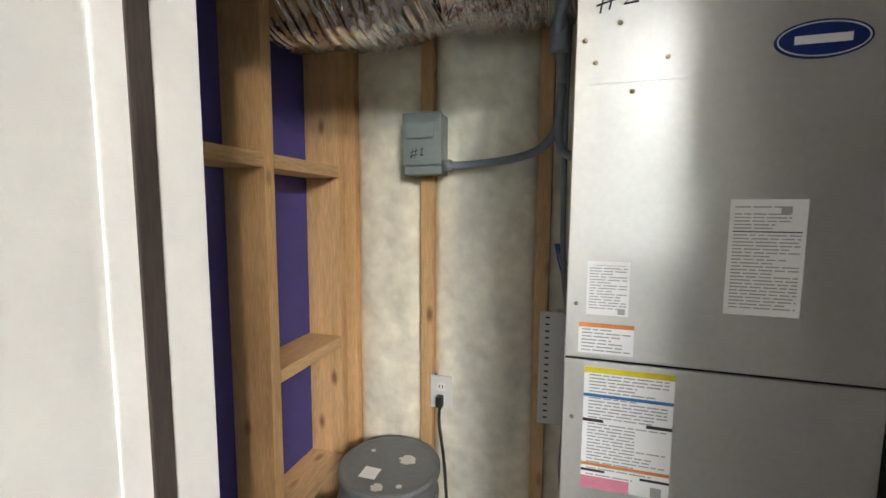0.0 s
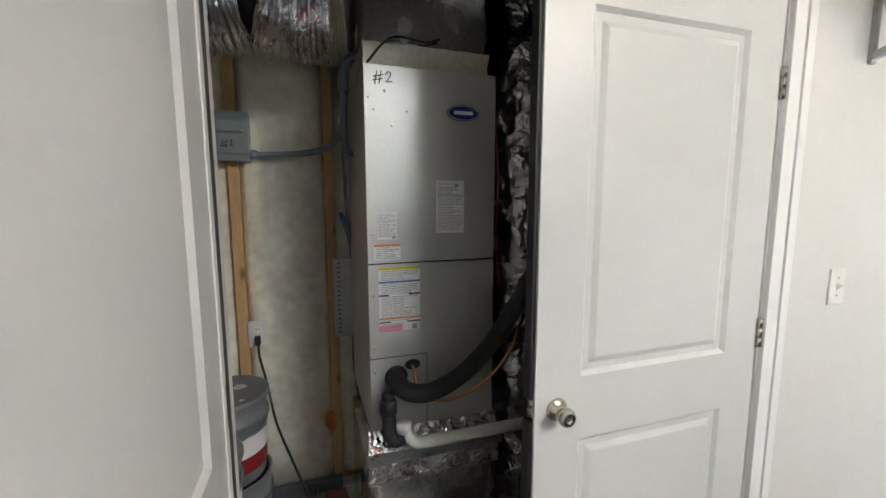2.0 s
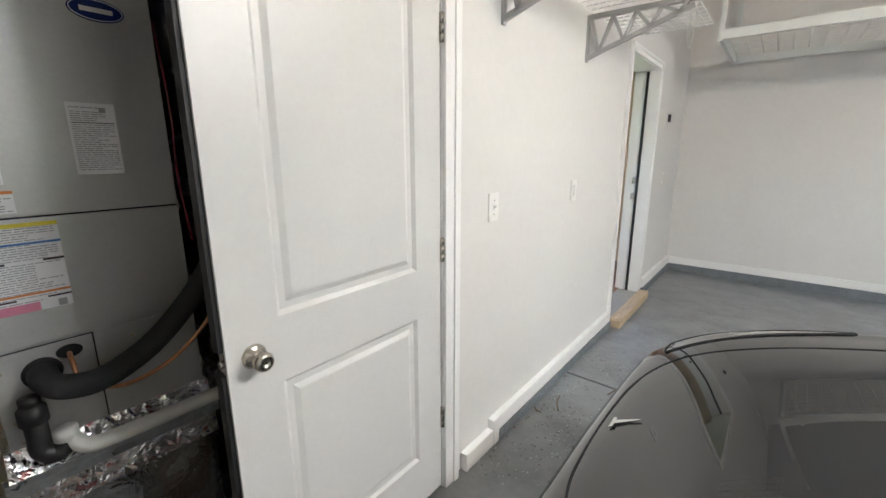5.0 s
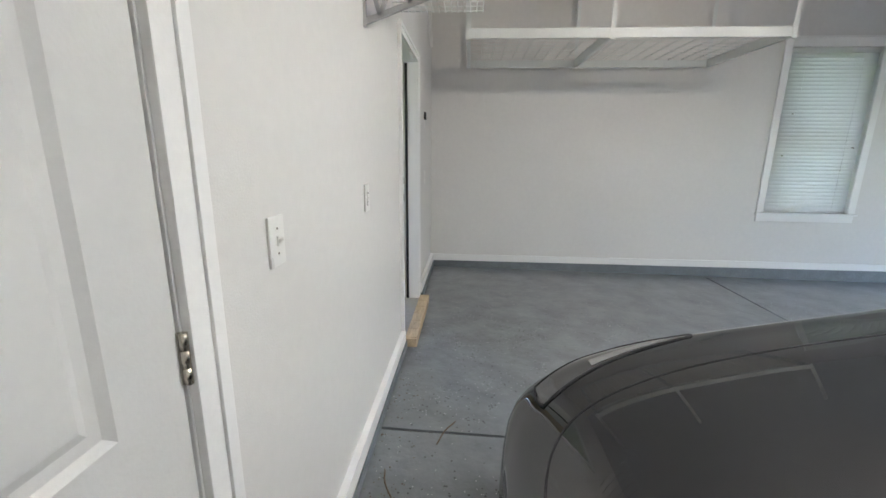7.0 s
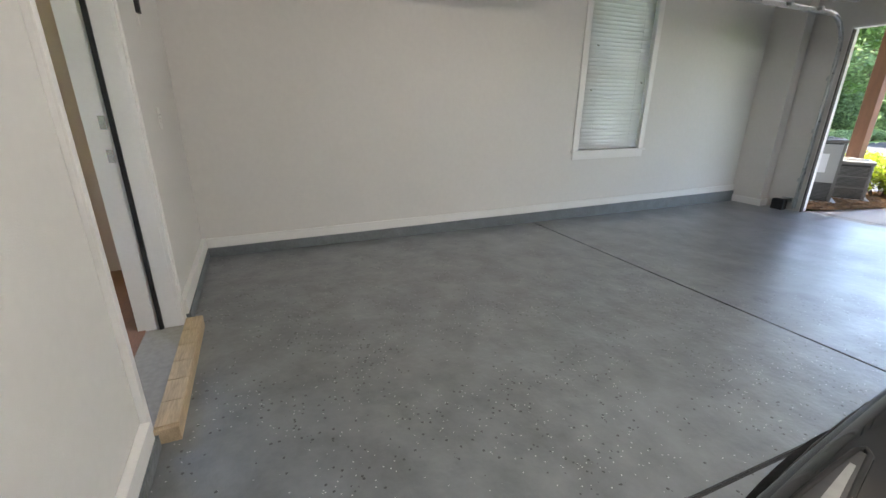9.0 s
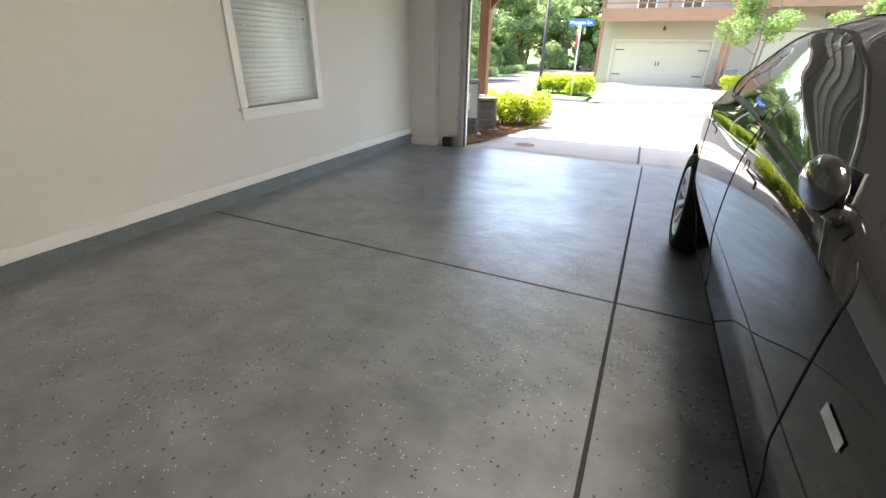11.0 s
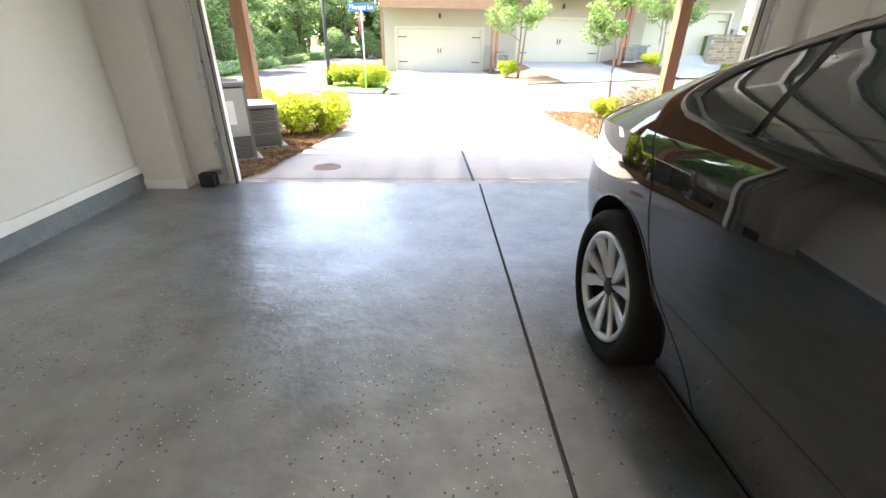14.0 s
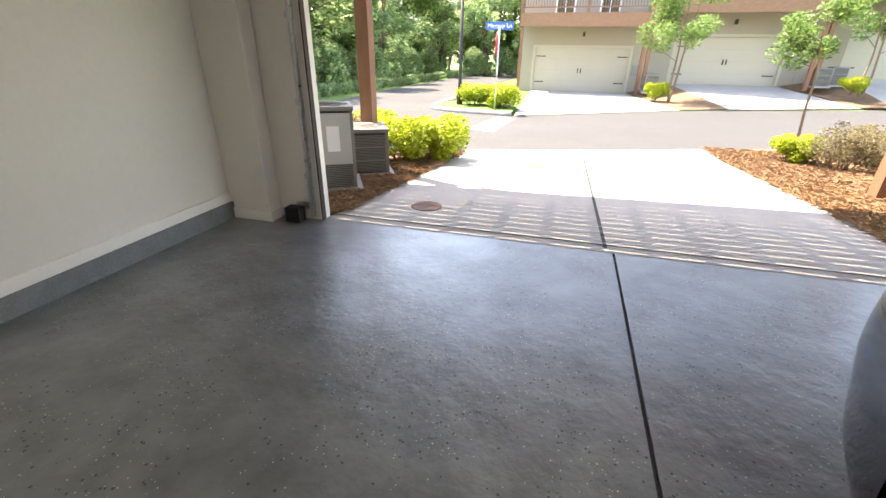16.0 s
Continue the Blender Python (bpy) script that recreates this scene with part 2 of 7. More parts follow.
M_COPPER = mat("copper_pipe", (0.65, 0.32, 0.16), rough=0.3, metal=1.0, vary=0.2, scale=20)
M_BOXGREY = mat("grey_enamel", (0.25, 0.30, 0.30), rough=0.45, vary=0.08, scale=6)
M_CONDUIT = mat("grey_conduit", (0.20, 0.24, 0.27), rough=0.45, vary=0.1, scale=10)
M_BRASS = mat("brass_screw", (0.55, 0.45, 0.28), rough=0.3, metal=1.0)
M_NICKEL = mat("satin_nickel", (0.55, 0.51, 0.44), rough=0.25, metal=1.0, vary=0.08, scale=20)
M_PAPER = mat("white_label_paper", (0.88, 0.87, 0.87), rough=0.4, vary=0.03, scale=6)
M_INK = mat("grey_print", (0.38, 0.38, 0.39), rough=0.5)
M_BLACKINK = mat("black_print", (0.02, 0.02, 0.022), rough=0.5)
M_YELLOW = mat("yellow_print", (0.75, 0.62, 0.03), rough=0.45)
M_BLUEINK = mat("blue_print", (0.03, 0.16, 0.45), rough=0.45)
M_ORANGE = mat("orange_print", (0.72, 0.25, 0.06), rough=0.45)
M_PINK = mat("pink_print", (0.72, 0.25, 0.35), rough=0.45)
M_NAVY = mat("navy_enamel", (0.012, 0.03, 0.17), rough=0.2)
M_PLASTIC = mat("white_plastic", (0.78, 0.77, 0.74), rough=0.3, vary=0.02)
M_GREYPLASTIC = mat("grey_bucket_plastic", (0.17, 0.185, 0.195), rough=0.45, vary=0.12, scale=8)
M_BLUEPLASTIC = mat("blue_plastic", (0.02, 0.07, 0.35), rough=0.35)
M_RED = mat("red_paint_label", (0.27, 0.018, 0.025), rough=0.35, vary=0.1)
M_WHITEPAINT = mat("dried_white_paint", (0.7, 0.69, 0.66), rough=0.5, vary=0.1)
M_BRICK = mat("red_brick", (0.26, 0.13, 0.10), rough=0.9, vary=0.35, scale=14, bump=0.003, bump_scale=60)
M_RACK = mat("white_powder_coat", (0.68, 0.70, 0.68), rough=0.4, vary=0.04)
M_BRACKET = mat("grey_powder_coat", (0.42, 0.42, 0.41), rough=0.45, vary=0.05)
M_CARPAINT = mat("midnight_grey_car_paint", (0.016, 0.0165, 0.0178), rough=0.40, spec=0.0, vary=0.03, scale=3, rough_vary=0.05, coat=1.0)
M_CARPAINT.node_tree.nodes["Principled BSDF"].inputs["Coat Roughness"].default_value = 0.015
M_CARPAINT.node_tree.nodes["Principled BSDF"].inputs["Coat IOR"].default_value = 1.72
M_SEAL = mat("weathered_brown_seal", (0.045, 0.035, 0.03), rough=0.7, vary=0.4, scale=9, stretch=(6, 6, 0.6))
M_CARTRIM = mat("satin_black_trim", (0.004, 0.004, 0.0042), rough=0.42, spec=0.25, vary=0.1, scale=20)
M_CARGLASS = mat("tinted_car_glass", (0.010, 0.014, 0.013), rough=0.02, spec=0.5, vary=0.02, rough_vary=0.0)
M_CARGLASS.node_tree.nodes["Principled BSDF"].inputs["IOR"].default_value = 2.1
M_TYRE = mat("tyre_rubber", (0.007, 0.007, 0.007), rough=0.8, spec=0.2, vary=0.25, scale=20, bump=0.001, bump_scale=120)
M_RIM = mat("silver_alloy", (0.55, 0.55, 0.54), rough=0.32, metal=0.75, vary=0.05)
M_DARK = mat("dark_cavity", (0.006, 0.006, 0.007), rough=0.8)
M_LAMPBAR = mat("headlight_reflector", (0.45, 0.45, 0.45), rough=0.25, metal=0.6, vary=0.15, scale=25)
M_LENS = mat("headlight_lens", (0.05, 0.051, 0.052), rough=0.08, spec=0.6, vary=0.15, scale=12, coat=1.0)
M_CHROME = mat("bright_chrome", (0.8, 0.8, 0.8), rough=0.08, metal=1.0)
M_BLIND = mat("white_blind_slat", (0.80, 0.80, 0.78), rough=0.45, vary=0.02)
M_GLASS = mat("window_glass", (0.95, 0.97, 0.96), rough=0.02, alpha_trans=1.0, vary=0.0, rough_vary=0.0)
M_STRAW = mat("pine_needle", (0.27, 0.165, 0.09), rough=0.8, vary=0.3, scale=6, island=0.3)
M_MULCH = mat("pine_straw", (0.19, 0.115, 0.065), rough=0.95, vary=0.45, scale=5, fine=110, bump=0.012, bump_scale=95)
M_GRASS = mat("lawn_grass", (0.10, 0.19, 0.03), rough=0.9, vary=0.4, scale=3, fine=60, bump=0.03, bump_scale=60)
def leafy(m, amount=0.5):
    """Lets light through a leaf material."""
    nt = m.node_tree
    b = nt.nodes["Principled BSDF"]
    tr = nt.nodes.new("ShaderNodeBsdfTranslucent")
    nt.links.new(b.inputs["Base Color"].links[0].from_socket, tr.inputs["Color"])
    mx = nt.nodes.new("ShaderNodeMixShader")
    mx.inputs[0].default_value = amount
    nt.links.new(b.outputs[0], mx.inputs[1])
    nt.links.new(tr.outputs[0], mx.inputs[2])
    nt.links.new(mx.outputs[0], nt.nodes["Material Output"].inputs["Surface"])
    return m


M_LEAF = mat("tree_leaf", (0.15, 0.25, 0.07), rough=0.5, vary=0.3, scale=1.5, island=0.45)
M_LEAFDARK = mat("wood_leaf", (0.30, 0.42, 0.20), rough=0.5, vary=0.35, scale=0.6, island=0.5)
M_LEAFGOLD = mat("golden_shrub_leaf", (0.33, 0.41, 0.03), rough=0.5, vary=0.3, scale=4, island=0.45)
M_LEAFDRY = mat("dusky_shrub_leaf", (0.20, 0.17, 0.09), rough=0.6, vary=0.3, scale=4, island=0.45)
for m_ in (M_LEAF, M_LEAFDARK, M_LEAFGOLD, M_LEAFDRY):
    leafy(m_)
leafy(M_BLIND, 0.4)
M_BARK = mat("bark", (0.18, 0.13, 0.09), rough=0.95, vary=0.4, scale=9, stretch=(4, 4, 0.6), bump=0.01, bump_scale=25)
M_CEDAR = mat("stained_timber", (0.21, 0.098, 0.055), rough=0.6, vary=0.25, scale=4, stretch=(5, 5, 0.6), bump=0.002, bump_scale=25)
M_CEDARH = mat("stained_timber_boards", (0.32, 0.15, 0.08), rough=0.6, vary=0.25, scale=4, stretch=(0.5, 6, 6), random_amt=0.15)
M_SIDING = mat("cream_siding", (0.31, 0.275, 0.22), rough=0.7, vary=0.05, scale=1.5)
M_GDOOR = mat("cream_garage_door", (0.42, 0.385, 0.31), rough=0.5, vary=0.04, scale=2)
M_SHINGLE = mat("brown_shingle", (0.27, 0.15, 0.09), rough=0.9, vary=0.35, scale=6, stretch=(1, 1, 5), bump=0.01, bump_scale=30)
M_ACPALE = mat("pale_unit_panel", (0.46, 0.46, 0.44), rough=0.5, vary=0.08, scale=4)
M_ACGREY = mat("condenser_enamel", (0.21, 0.205, 0.19), rough=0.5, vary=0.08)
M_ACDARK = mat("condenser_coil", (0.07, 0.068, 0.065), rough=0.6, metal=0.4, vary=0.3, scale=40)
M_SIGNBLUE = mat("blue_sign_sheet", (0.02, 0.12, 0.42), rough=0.4)
M_SIGNRED = mat("red_sign_sheet", (0.5, 0.02, 0.03), rough=0.4)
M_IRON = mat("cast_iron", (0.16, 0.08, 0.055), rough=0.7, metal=0.3, vary=0.3, scale=30)
M_HALLFLOOR = mat("oak_floor", (0.28, 0.13, 0.06), rough=0.4, vary=0.3, scale=4, stretch=(1, 6, 6))
M_HALLWALL = mat("beige_hall_paint", (0.68, 0.53, 0.41), rough=0.7, vary=0.03)
M_BULB = mat("lit_bulb", (1.0, 0.9, 0.8), emit=(1.0, 0.86, 0.68), emit_strength=80.0)
# glow of an added fill panel, no known fitting
M_FILLGLOW = mat("fill_glow", (0.9, 0.9, 0.88), emit=(0.96, 1.0, 1.0), emit_strength=5.5)


# ---- mesh helpers ----
def box(bm, x0, x1, y0, y1, z0, z1, bevel=0.0):
    """A box between the given limits, its edges rounded by bevel."""
    vs = [bm.verts.new((x, y, z)) for x in (x0, x1) for y in (y0, y1) for z in (z0, z1)]
    fs = [bm.faces.new([vs[i] for i in q]) for q in ((0, 1, 3, 2), (4, 6, 7, 5), (0, 4, 5, 1), (2, 3, 7, 6), (0, 2, 6, 4), (1, 5, 7, 3))]
    if bevel > 0:
        es = list({e for f in fs for e in f.edges})
        bmesh.ops.bevel(bm, geom=es, offset=bevel, segments=2, affect="EDGES", profile=0.7)
    return bm


def tube(bm, pts, r, n=10, cap=True):
    """A round tube along a polyline; r is a radius or one a point."""
    pts = [Vector(p) for p in pts]
    rs = r if isinstance(r, (list, tuple)) else [r] * len(pts)
    rings, up = [], None
    for i, p in enumerate(pts):
        d = (pts[min(i + 1, len(pts) - 1)] - pts[max(i - 1, 0)]).normalized()
        if up is None:
            up = Vector((0, 0, 1)) if abs(d.z) < 0.9 else Vector((1, 0, 0))
        a = d.cross(up).normalized()
        up = a.cross(d).normalized()
        rings.append([bm.verts.new(p + rs[i] * (math.cos(k * math.tau / n) * a + math.sin(k * math.tau / n) * up)) for k in range(n)])
    for r0, r1 in zip(rings, rings[1:]):
        for k in range(n):
            f = bm.faces.new((r0[k], r0[(k + 1) % n], r1[(k + 1) % n], r1[k]))
            f.smooth = True
    if cap:
        bm.faces.new(rings[0][::-1])
        bm.faces.new(rings[-1])
    return bm


def lathe(bm, profile, n=28, m=None):
    """A turned shape: (radius, height) pairs about z, then moved by m."""
    m = m or Matrix()
    rings = []
    for r, h in profile:
        rings.append([bm.verts.new(m @ Vector((max(r, 1e-4) * math.cos(k * math.tau / n), max(r, 1e-4) * math.sin(k * math.tau / n), h))) for k in range(n)])
    for r0, r1 in zip(rings, rings[1:]):
        for k in range(n):
            f = bm.faces.new((r0[k], r0[(k + 1) % n], r1[(k + 1) % n], r1[k]))
            f.smooth = True
    bm.faces.new(rings[0][::-1])
    bm.faces.new(rings[-1])
    return bm


def smooth_path(pts, steps=8):
    """Catmull-Rom points through a polyline."""
    p = [Vector(q) for q in pts]
    p = [2 * p[0] - p[1]] + p + [2 * p[-1] - p[-2]]
    out = []
    for i in range(1, len(p) - 2):
        for k in range(steps):
            t = k / steps
            out.append(0.5 * (2 * p[i] + (p[i + 1] - p[i - 1]) * t + (2 * p[i - 1] - 5 * p[i] + 4 * p[i + 1] - p[i + 2]) * t * t
                              + (3 * p[i] - p[i - 1] - 3 * p[i + 1] + p[i + 2]) * t ** 3))
    out.append(p[-2])
    return out


def part(name, bm, material, parent=None, label=""):
    """Links a bmesh as one mesh object under a thing or a part."""
    bmesh.ops.recalc_face_normals(bm, faces=bm.faces)
    me = bpy.data.meshes.new(name)
    bm.to_mesh(me)
    bm.free()
    me.materials.append(material)
    ob = new(name, me)
    ob.parent = parent
    if label:
        tagged(ob, label)
    return ob


def boxes(name, specs, material, parent=None, label="", bevel=0.0):
    bm = bmesh.new()
    for s in specs:
        box(bm, *s, bevel=bevel)
    return part(name, bm, material, parent, label)


def thing(name, label, category, group="", at=None):
    """An empty at the base of a thing."""
    ob = new(name)
    ob.empty_display_size = 0.1
    if at is not None:
        ob.matrix_world = at if isinstance(at, Matrix) else Matrix.Translation(at)
    return tagged(ob, label, category, group)


def structure(ob, label, category):
    return tagged(ob, label, category, kind="structure")


def write(name, text, size, m, material, parent=None, depth=0.0004):
    """Lettering in the built-in font, centred, on the plane of m."""
    cu = bpy.data.curves.new(name, "FONT")
    cu.body, cu.size, cu.extrude, cu.align_x, cu.align_y = text, size, depth, "CENTER", "CENTER"
    cu.materials.append(material)
    tmp = bpy.data.objects.new(name, cu)
    scene.collection.objects.link(tmp)
    me = bpy.data.meshes.new_from_object(tmp.evaluated_get(bpy.context.evaluated_depsgraph_get()))
    bpy.data.objects.remove(tmp)
    ob = new(name, me)
    ob.parent = parent
    ob.matrix_basis = m
    return ob


def floor_z(y):
    """Height of the sloping slab and of the drive and street past it."""
    d = -y
    if d < 6.95:
        return -0.011 * d
    if d < 12:
        return -0.0765 - (d - 6.95) * 0.046
    return -0.309 - min(d - 12, 6) * 0.008


# ---- the garage shell ----
XL, XR, YB, ZC = -0.26, 6.17, -6.95, 2.95
OPX0, OPX1, OPZ = 0.52, 5.36, 2.05           # garage door opening
CX0, CX1, CZ = 0.32, 1.815, 2.05             # closet opening
HX0, HX1, HZ = 3.99, 4.83, 2.07              # house door opening
WY0, WY1, WZ0, WZ1 = -4.70, -3.79, 0.73, 2.47  # window opening
CURB = 0.074


JG = 0.009


def joint_x(y):
    return 3.05 + 0.0195 * y


def slab_piece(bm, x0, x1, y0, y1, thick=0.1, follow=False):
    n = 6
    rows = []
    for i in range(n + 1):
        y = y0 + (y1 - y0) * i / n
        a = joint_x(y) + JG if x0 is None else x0 + (joint_x(y) if follow else 0.0)
        b = joint_x(y) - JG if x1 is None else x1 + (joint_x(y) if follow else 0.0)
        rows.append([bm.verts.new((x, y, floor_z(y) + dz)) for x, dz in ((a, 0), (b, 0), (b, -thick), (a, -thick))])
    for a, b in zip(rows, rows[1:]):
        for k in range(4):
            bm.faces.new((a[k], a[(k + 1) % 4], b[(k + 1) % 4], b[k]))
    bm.faces.new(rows[0][::-1])
    bm.faces.new(rows[-1])


floor_ob = boxes("floor", [(XL, XR, -6.9, 0.1, -0.30, -0.2)], M_GROOVE)
structure(floor_ob, "glossy grey-blue epoxy garage floor with scattered flakes", "floor")
JY = -3.24
for x0, x1, y0, y1 in ((XL, None, JY + JG, 0.02), (None, XR, JY + JG, 0.02), (XL, None, -6.90, JY - JG), (None, XR, -6.90, JY - JG)):
    bm = bmesh.new()
    slab_piece(bm, x0, x1, y0, y1, 0.12)
    part("slab", bm, M_EPOXY, floor_ob)
bm = bmesh.new()
slab_piece(bm, -0.03, 0.03, -6.74, 0.0, 0.02, True)
g1 = part("control_joint", bm, M_GROOVE, floor_ob, "dark saw-cut control joint")
g1.location.z = -0.012
bm = bmesh.new()
slab_piece(bm, XL, XR, JY - 0.03, JY + 0.03, 0.02)
g2 = part("control_joint", bm, M_GROOVE, floor_ob, "dark saw-cut control joint")
g2.location.z = -0.0124

T = 0.10
wall_a = boxes("wall_north", [(XL - T, CX0 - 0.02, 0, T, -0.1, ZC), (CX0 - 0.02, CX1 + 0.02, 0, T, CZ + 0.02, ZC), (CX1 + 0.02, HX0 - 0.02, 0, T, -0.1, ZC),
                              (HX0 - 0.02, HX1 + 0.02, 0, T, HZ + 0.02, ZC), (HX1 + 0.02, XR + T, 0, T, -0.1, ZC)], M_WALL)
structure(wall_a, "off-white painted drywall wall", "wall")
wall_b = boxes("wall_east", [(XR, XR + T, WY1, 0.0, -0.1, ZC), (XR, XR + T, YB, WY0, -0.1, ZC), (XR, XR + T, WY0, WY1, -0.1, WZ0), (XR, XR + T, WY0, WY1, WZ1, ZC)], M_WALL)
structure(wall_b, "off-white painted drywall wall", "wall")
wall_c = boxes("wall_west", [(XL - T, XL, YB, 0.0, -0.1, ZC)], M_WALL)
structure(wall_c, "off-white painted drywall wall", "wall")
wall_d = boxes("wall_south", [(OPX1 + 0.02, XR, YB, YB + T, -0.1, ZC), (XL, OPX0 - 0.02, YB, YB + T, -0.1, ZC), (OPX0 - 0.02, OPX1 + 0.02, YB, YB + T, OPZ + 0.02, ZC)], M_WALL)
structure(wall_d, "off-white painted drywall wall round the garage opening", "wall")
pil = boxes("pilaster", [(5.77, XR, -6.834, -6.68, -0.1, ZC), (XL, 0.17, -6.834, -6.68, -0.1, ZC)], M_WALL, bevel=0.004)
structure(pil, "painted drywall return beside the garage opening", "wall")
ceiling = boxes("ceiling", [(XL - T, XR + T, YB, 1.35, ZC, ZC + 0.1)], M_CEIL)
structure(ceiling, "white painted garage ceiling", "ceiling")

# curb and baseboards
def curb_run(name, x0, x1, y0, y1, top):
    bm = bmesh.new()
    box(bm, x0, x1, y0, y1, -0.1, top)
    bmesh.ops.subdivide_edges(bm, edges=[e for e in bm.edges if e.calc_length() > 0.6], cuts=30)
    for v in bm.verts:
        v.co += 0.004 * noise.noise_vector(v.co * 5.0)
    return structure(part(name, bm, M_CURB), "grey painted concrete curb under the baseboard", "curb")


curb_run("curb", XR - 0.035, XR, YB + T, 0.0, CURB)
curb_run("curb", HX1 + 0.1, XR - 0.035, -0.04, 0.0, CURB)
curb_run("curb", 2.215, HX0 - 0.05, -0.04, 0.0, CURB - 0.02)


def baseboard(x0, x1, y0, y1, z0, z1):
    return structure(boxes("baseboard", [(x0, x1, y0, y1, z0, z1)], M_TRIM, bevel=0.004), "white painted baseboard", "baseboard")


baseboard(XR - 0.026, XR - 0.001, -6.68, -0.027, CURB + 0.001, CURB + 0.08)
baseboard(HX1 + 0.09, XR - 0.028, -0.034, -0.001, CURB + 0.001, CURB + 0.09)
baseboard(2.2165, HX0 - 0.067, -0.034, -0.001, CURB - 0.018, CURB + 0.06)
baseboard(1.945, 2.1645, -0.036, -0.001, 0.0, 0.085)
baseboard(2.165, 2.216, -0.038, -0.002, 0.0, CURB + 0.06)
baseboard(5.745, XR - 0.036, -6.679, -6.662, -0.072, 0.02)
baseboard(5.752, 5.769, -6.82, -6.664, -0.073, 0.02)


def casing(name, x0, x1, top, w=0.085, y=-0.018):
    """A moulded door casing round an opening in the north wall: two legs and a head, each with a raised back band."""
    t = thing(name, "white painted moulded door casing", "casing")
    t["kind"] = "structure"
    for nm, a, b, c, d, o0, o1, p0, p1 in (("casing_leg", x0 - w, x0 - 0.004, -0.005, top + w, x0 - w, x0 - w * 0.62, 0.0, top + w),
                                           ("casing_leg", x1 + 0.004, x1 + w, -0.005, top + w, x1 + w * 0.62, x1 + w, 0.0, top + w),
                                           ("casing_head", x0 - 0.004, x1 + 0.004, top + 0.004, top + w, x0 - w * 0.62, x1 + w * 0.62, top + w * 0.62, top + w)):
        bm = bmesh.new()
        box(bm, a, b, y, -0.0005, c, d, 0.003)
        box(bm, o0, o1, y - 0.007, y + 0.002, p0, p1, 0.003)
        part(nm, bm, M_TRIM, t)
    return t


def jambs(name, x0, x1, top, depth=T):
    return structure(boxes(name, [(x0 - 0.02, x0, -0.001, depth, 0.0, top), (x1, x1 + 0.02, -0.001, depth, 0.0, top), (x0 - 0.02, x1 + 0.02, -0.001, depth, top, top + 0.02)],
                           M_TRIM, bevel=0.002), "white painted door jamb", "jamb")


casing("casing", CX0, CX1, CZ)
jambs("jamb", CX0, CX1, CZ)
casing("casing", HX0, HX1, HZ, w=0.062)
jambs("jamb", HX0, HX1, HZ, 0.195)


# ---- panel doors ----
def panel_face(bm, w, h, y, panels, depth, sign):
    """One moulded face of a door in the plane y, with sunk bevelled panels, as a grid of quads."""
    xs = sorted({0.0, w, *(p[0] for p in panels), *(p[1] for p in panels)})
    zs = sorted({0.0, h, *(p[2] for p in panels), *(p[3] for p in panels)})
    V = {}

    def vert(x, z, yy):
        k = (round(x, 4), round(z, 4), round(yy, 4))
        if k not in V:
            V[k] = bm.verts.new((x, yy, z))
        return V[k]

    for x0, x1 in zip(xs, xs[1:]):
        for z0, z1 in zip(zs, zs[1:]):
            inside = any(p[0] <= x0 and x1 <= p[1] and p[2] <= z0 and z1 <= p[3] for p in panels)
            if not inside:
                bm.faces.new((vert(x0, z0, y), vert(x1, z0, y), vert(x1, z1, y), vert(x0, z1, y)))
    for x0, x1, z0, z1 in panels:
        loops = []
        for ins, d in ((0, 0), (0.012, depth), (0.030, depth), (0.046, depth * 0.25), (0.050, depth * 0.22)):
            yy = y + sign * d
            loops.append([vert(x0 + ins, z0 + ins, yy), vert(x1 - ins, z0 + ins, yy), vert(x1 - ins, z1 - ins, yy), vert(x0 + ins, z1 - ins, yy)])
        for a, b in zip(loops, loops[1:]):
            for k in range(4):
                bm.faces.new((a[k], a[(k + 1) % 4], b[(k + 1) % 4], b[k]))
        bm.faces.new(loops[-1])


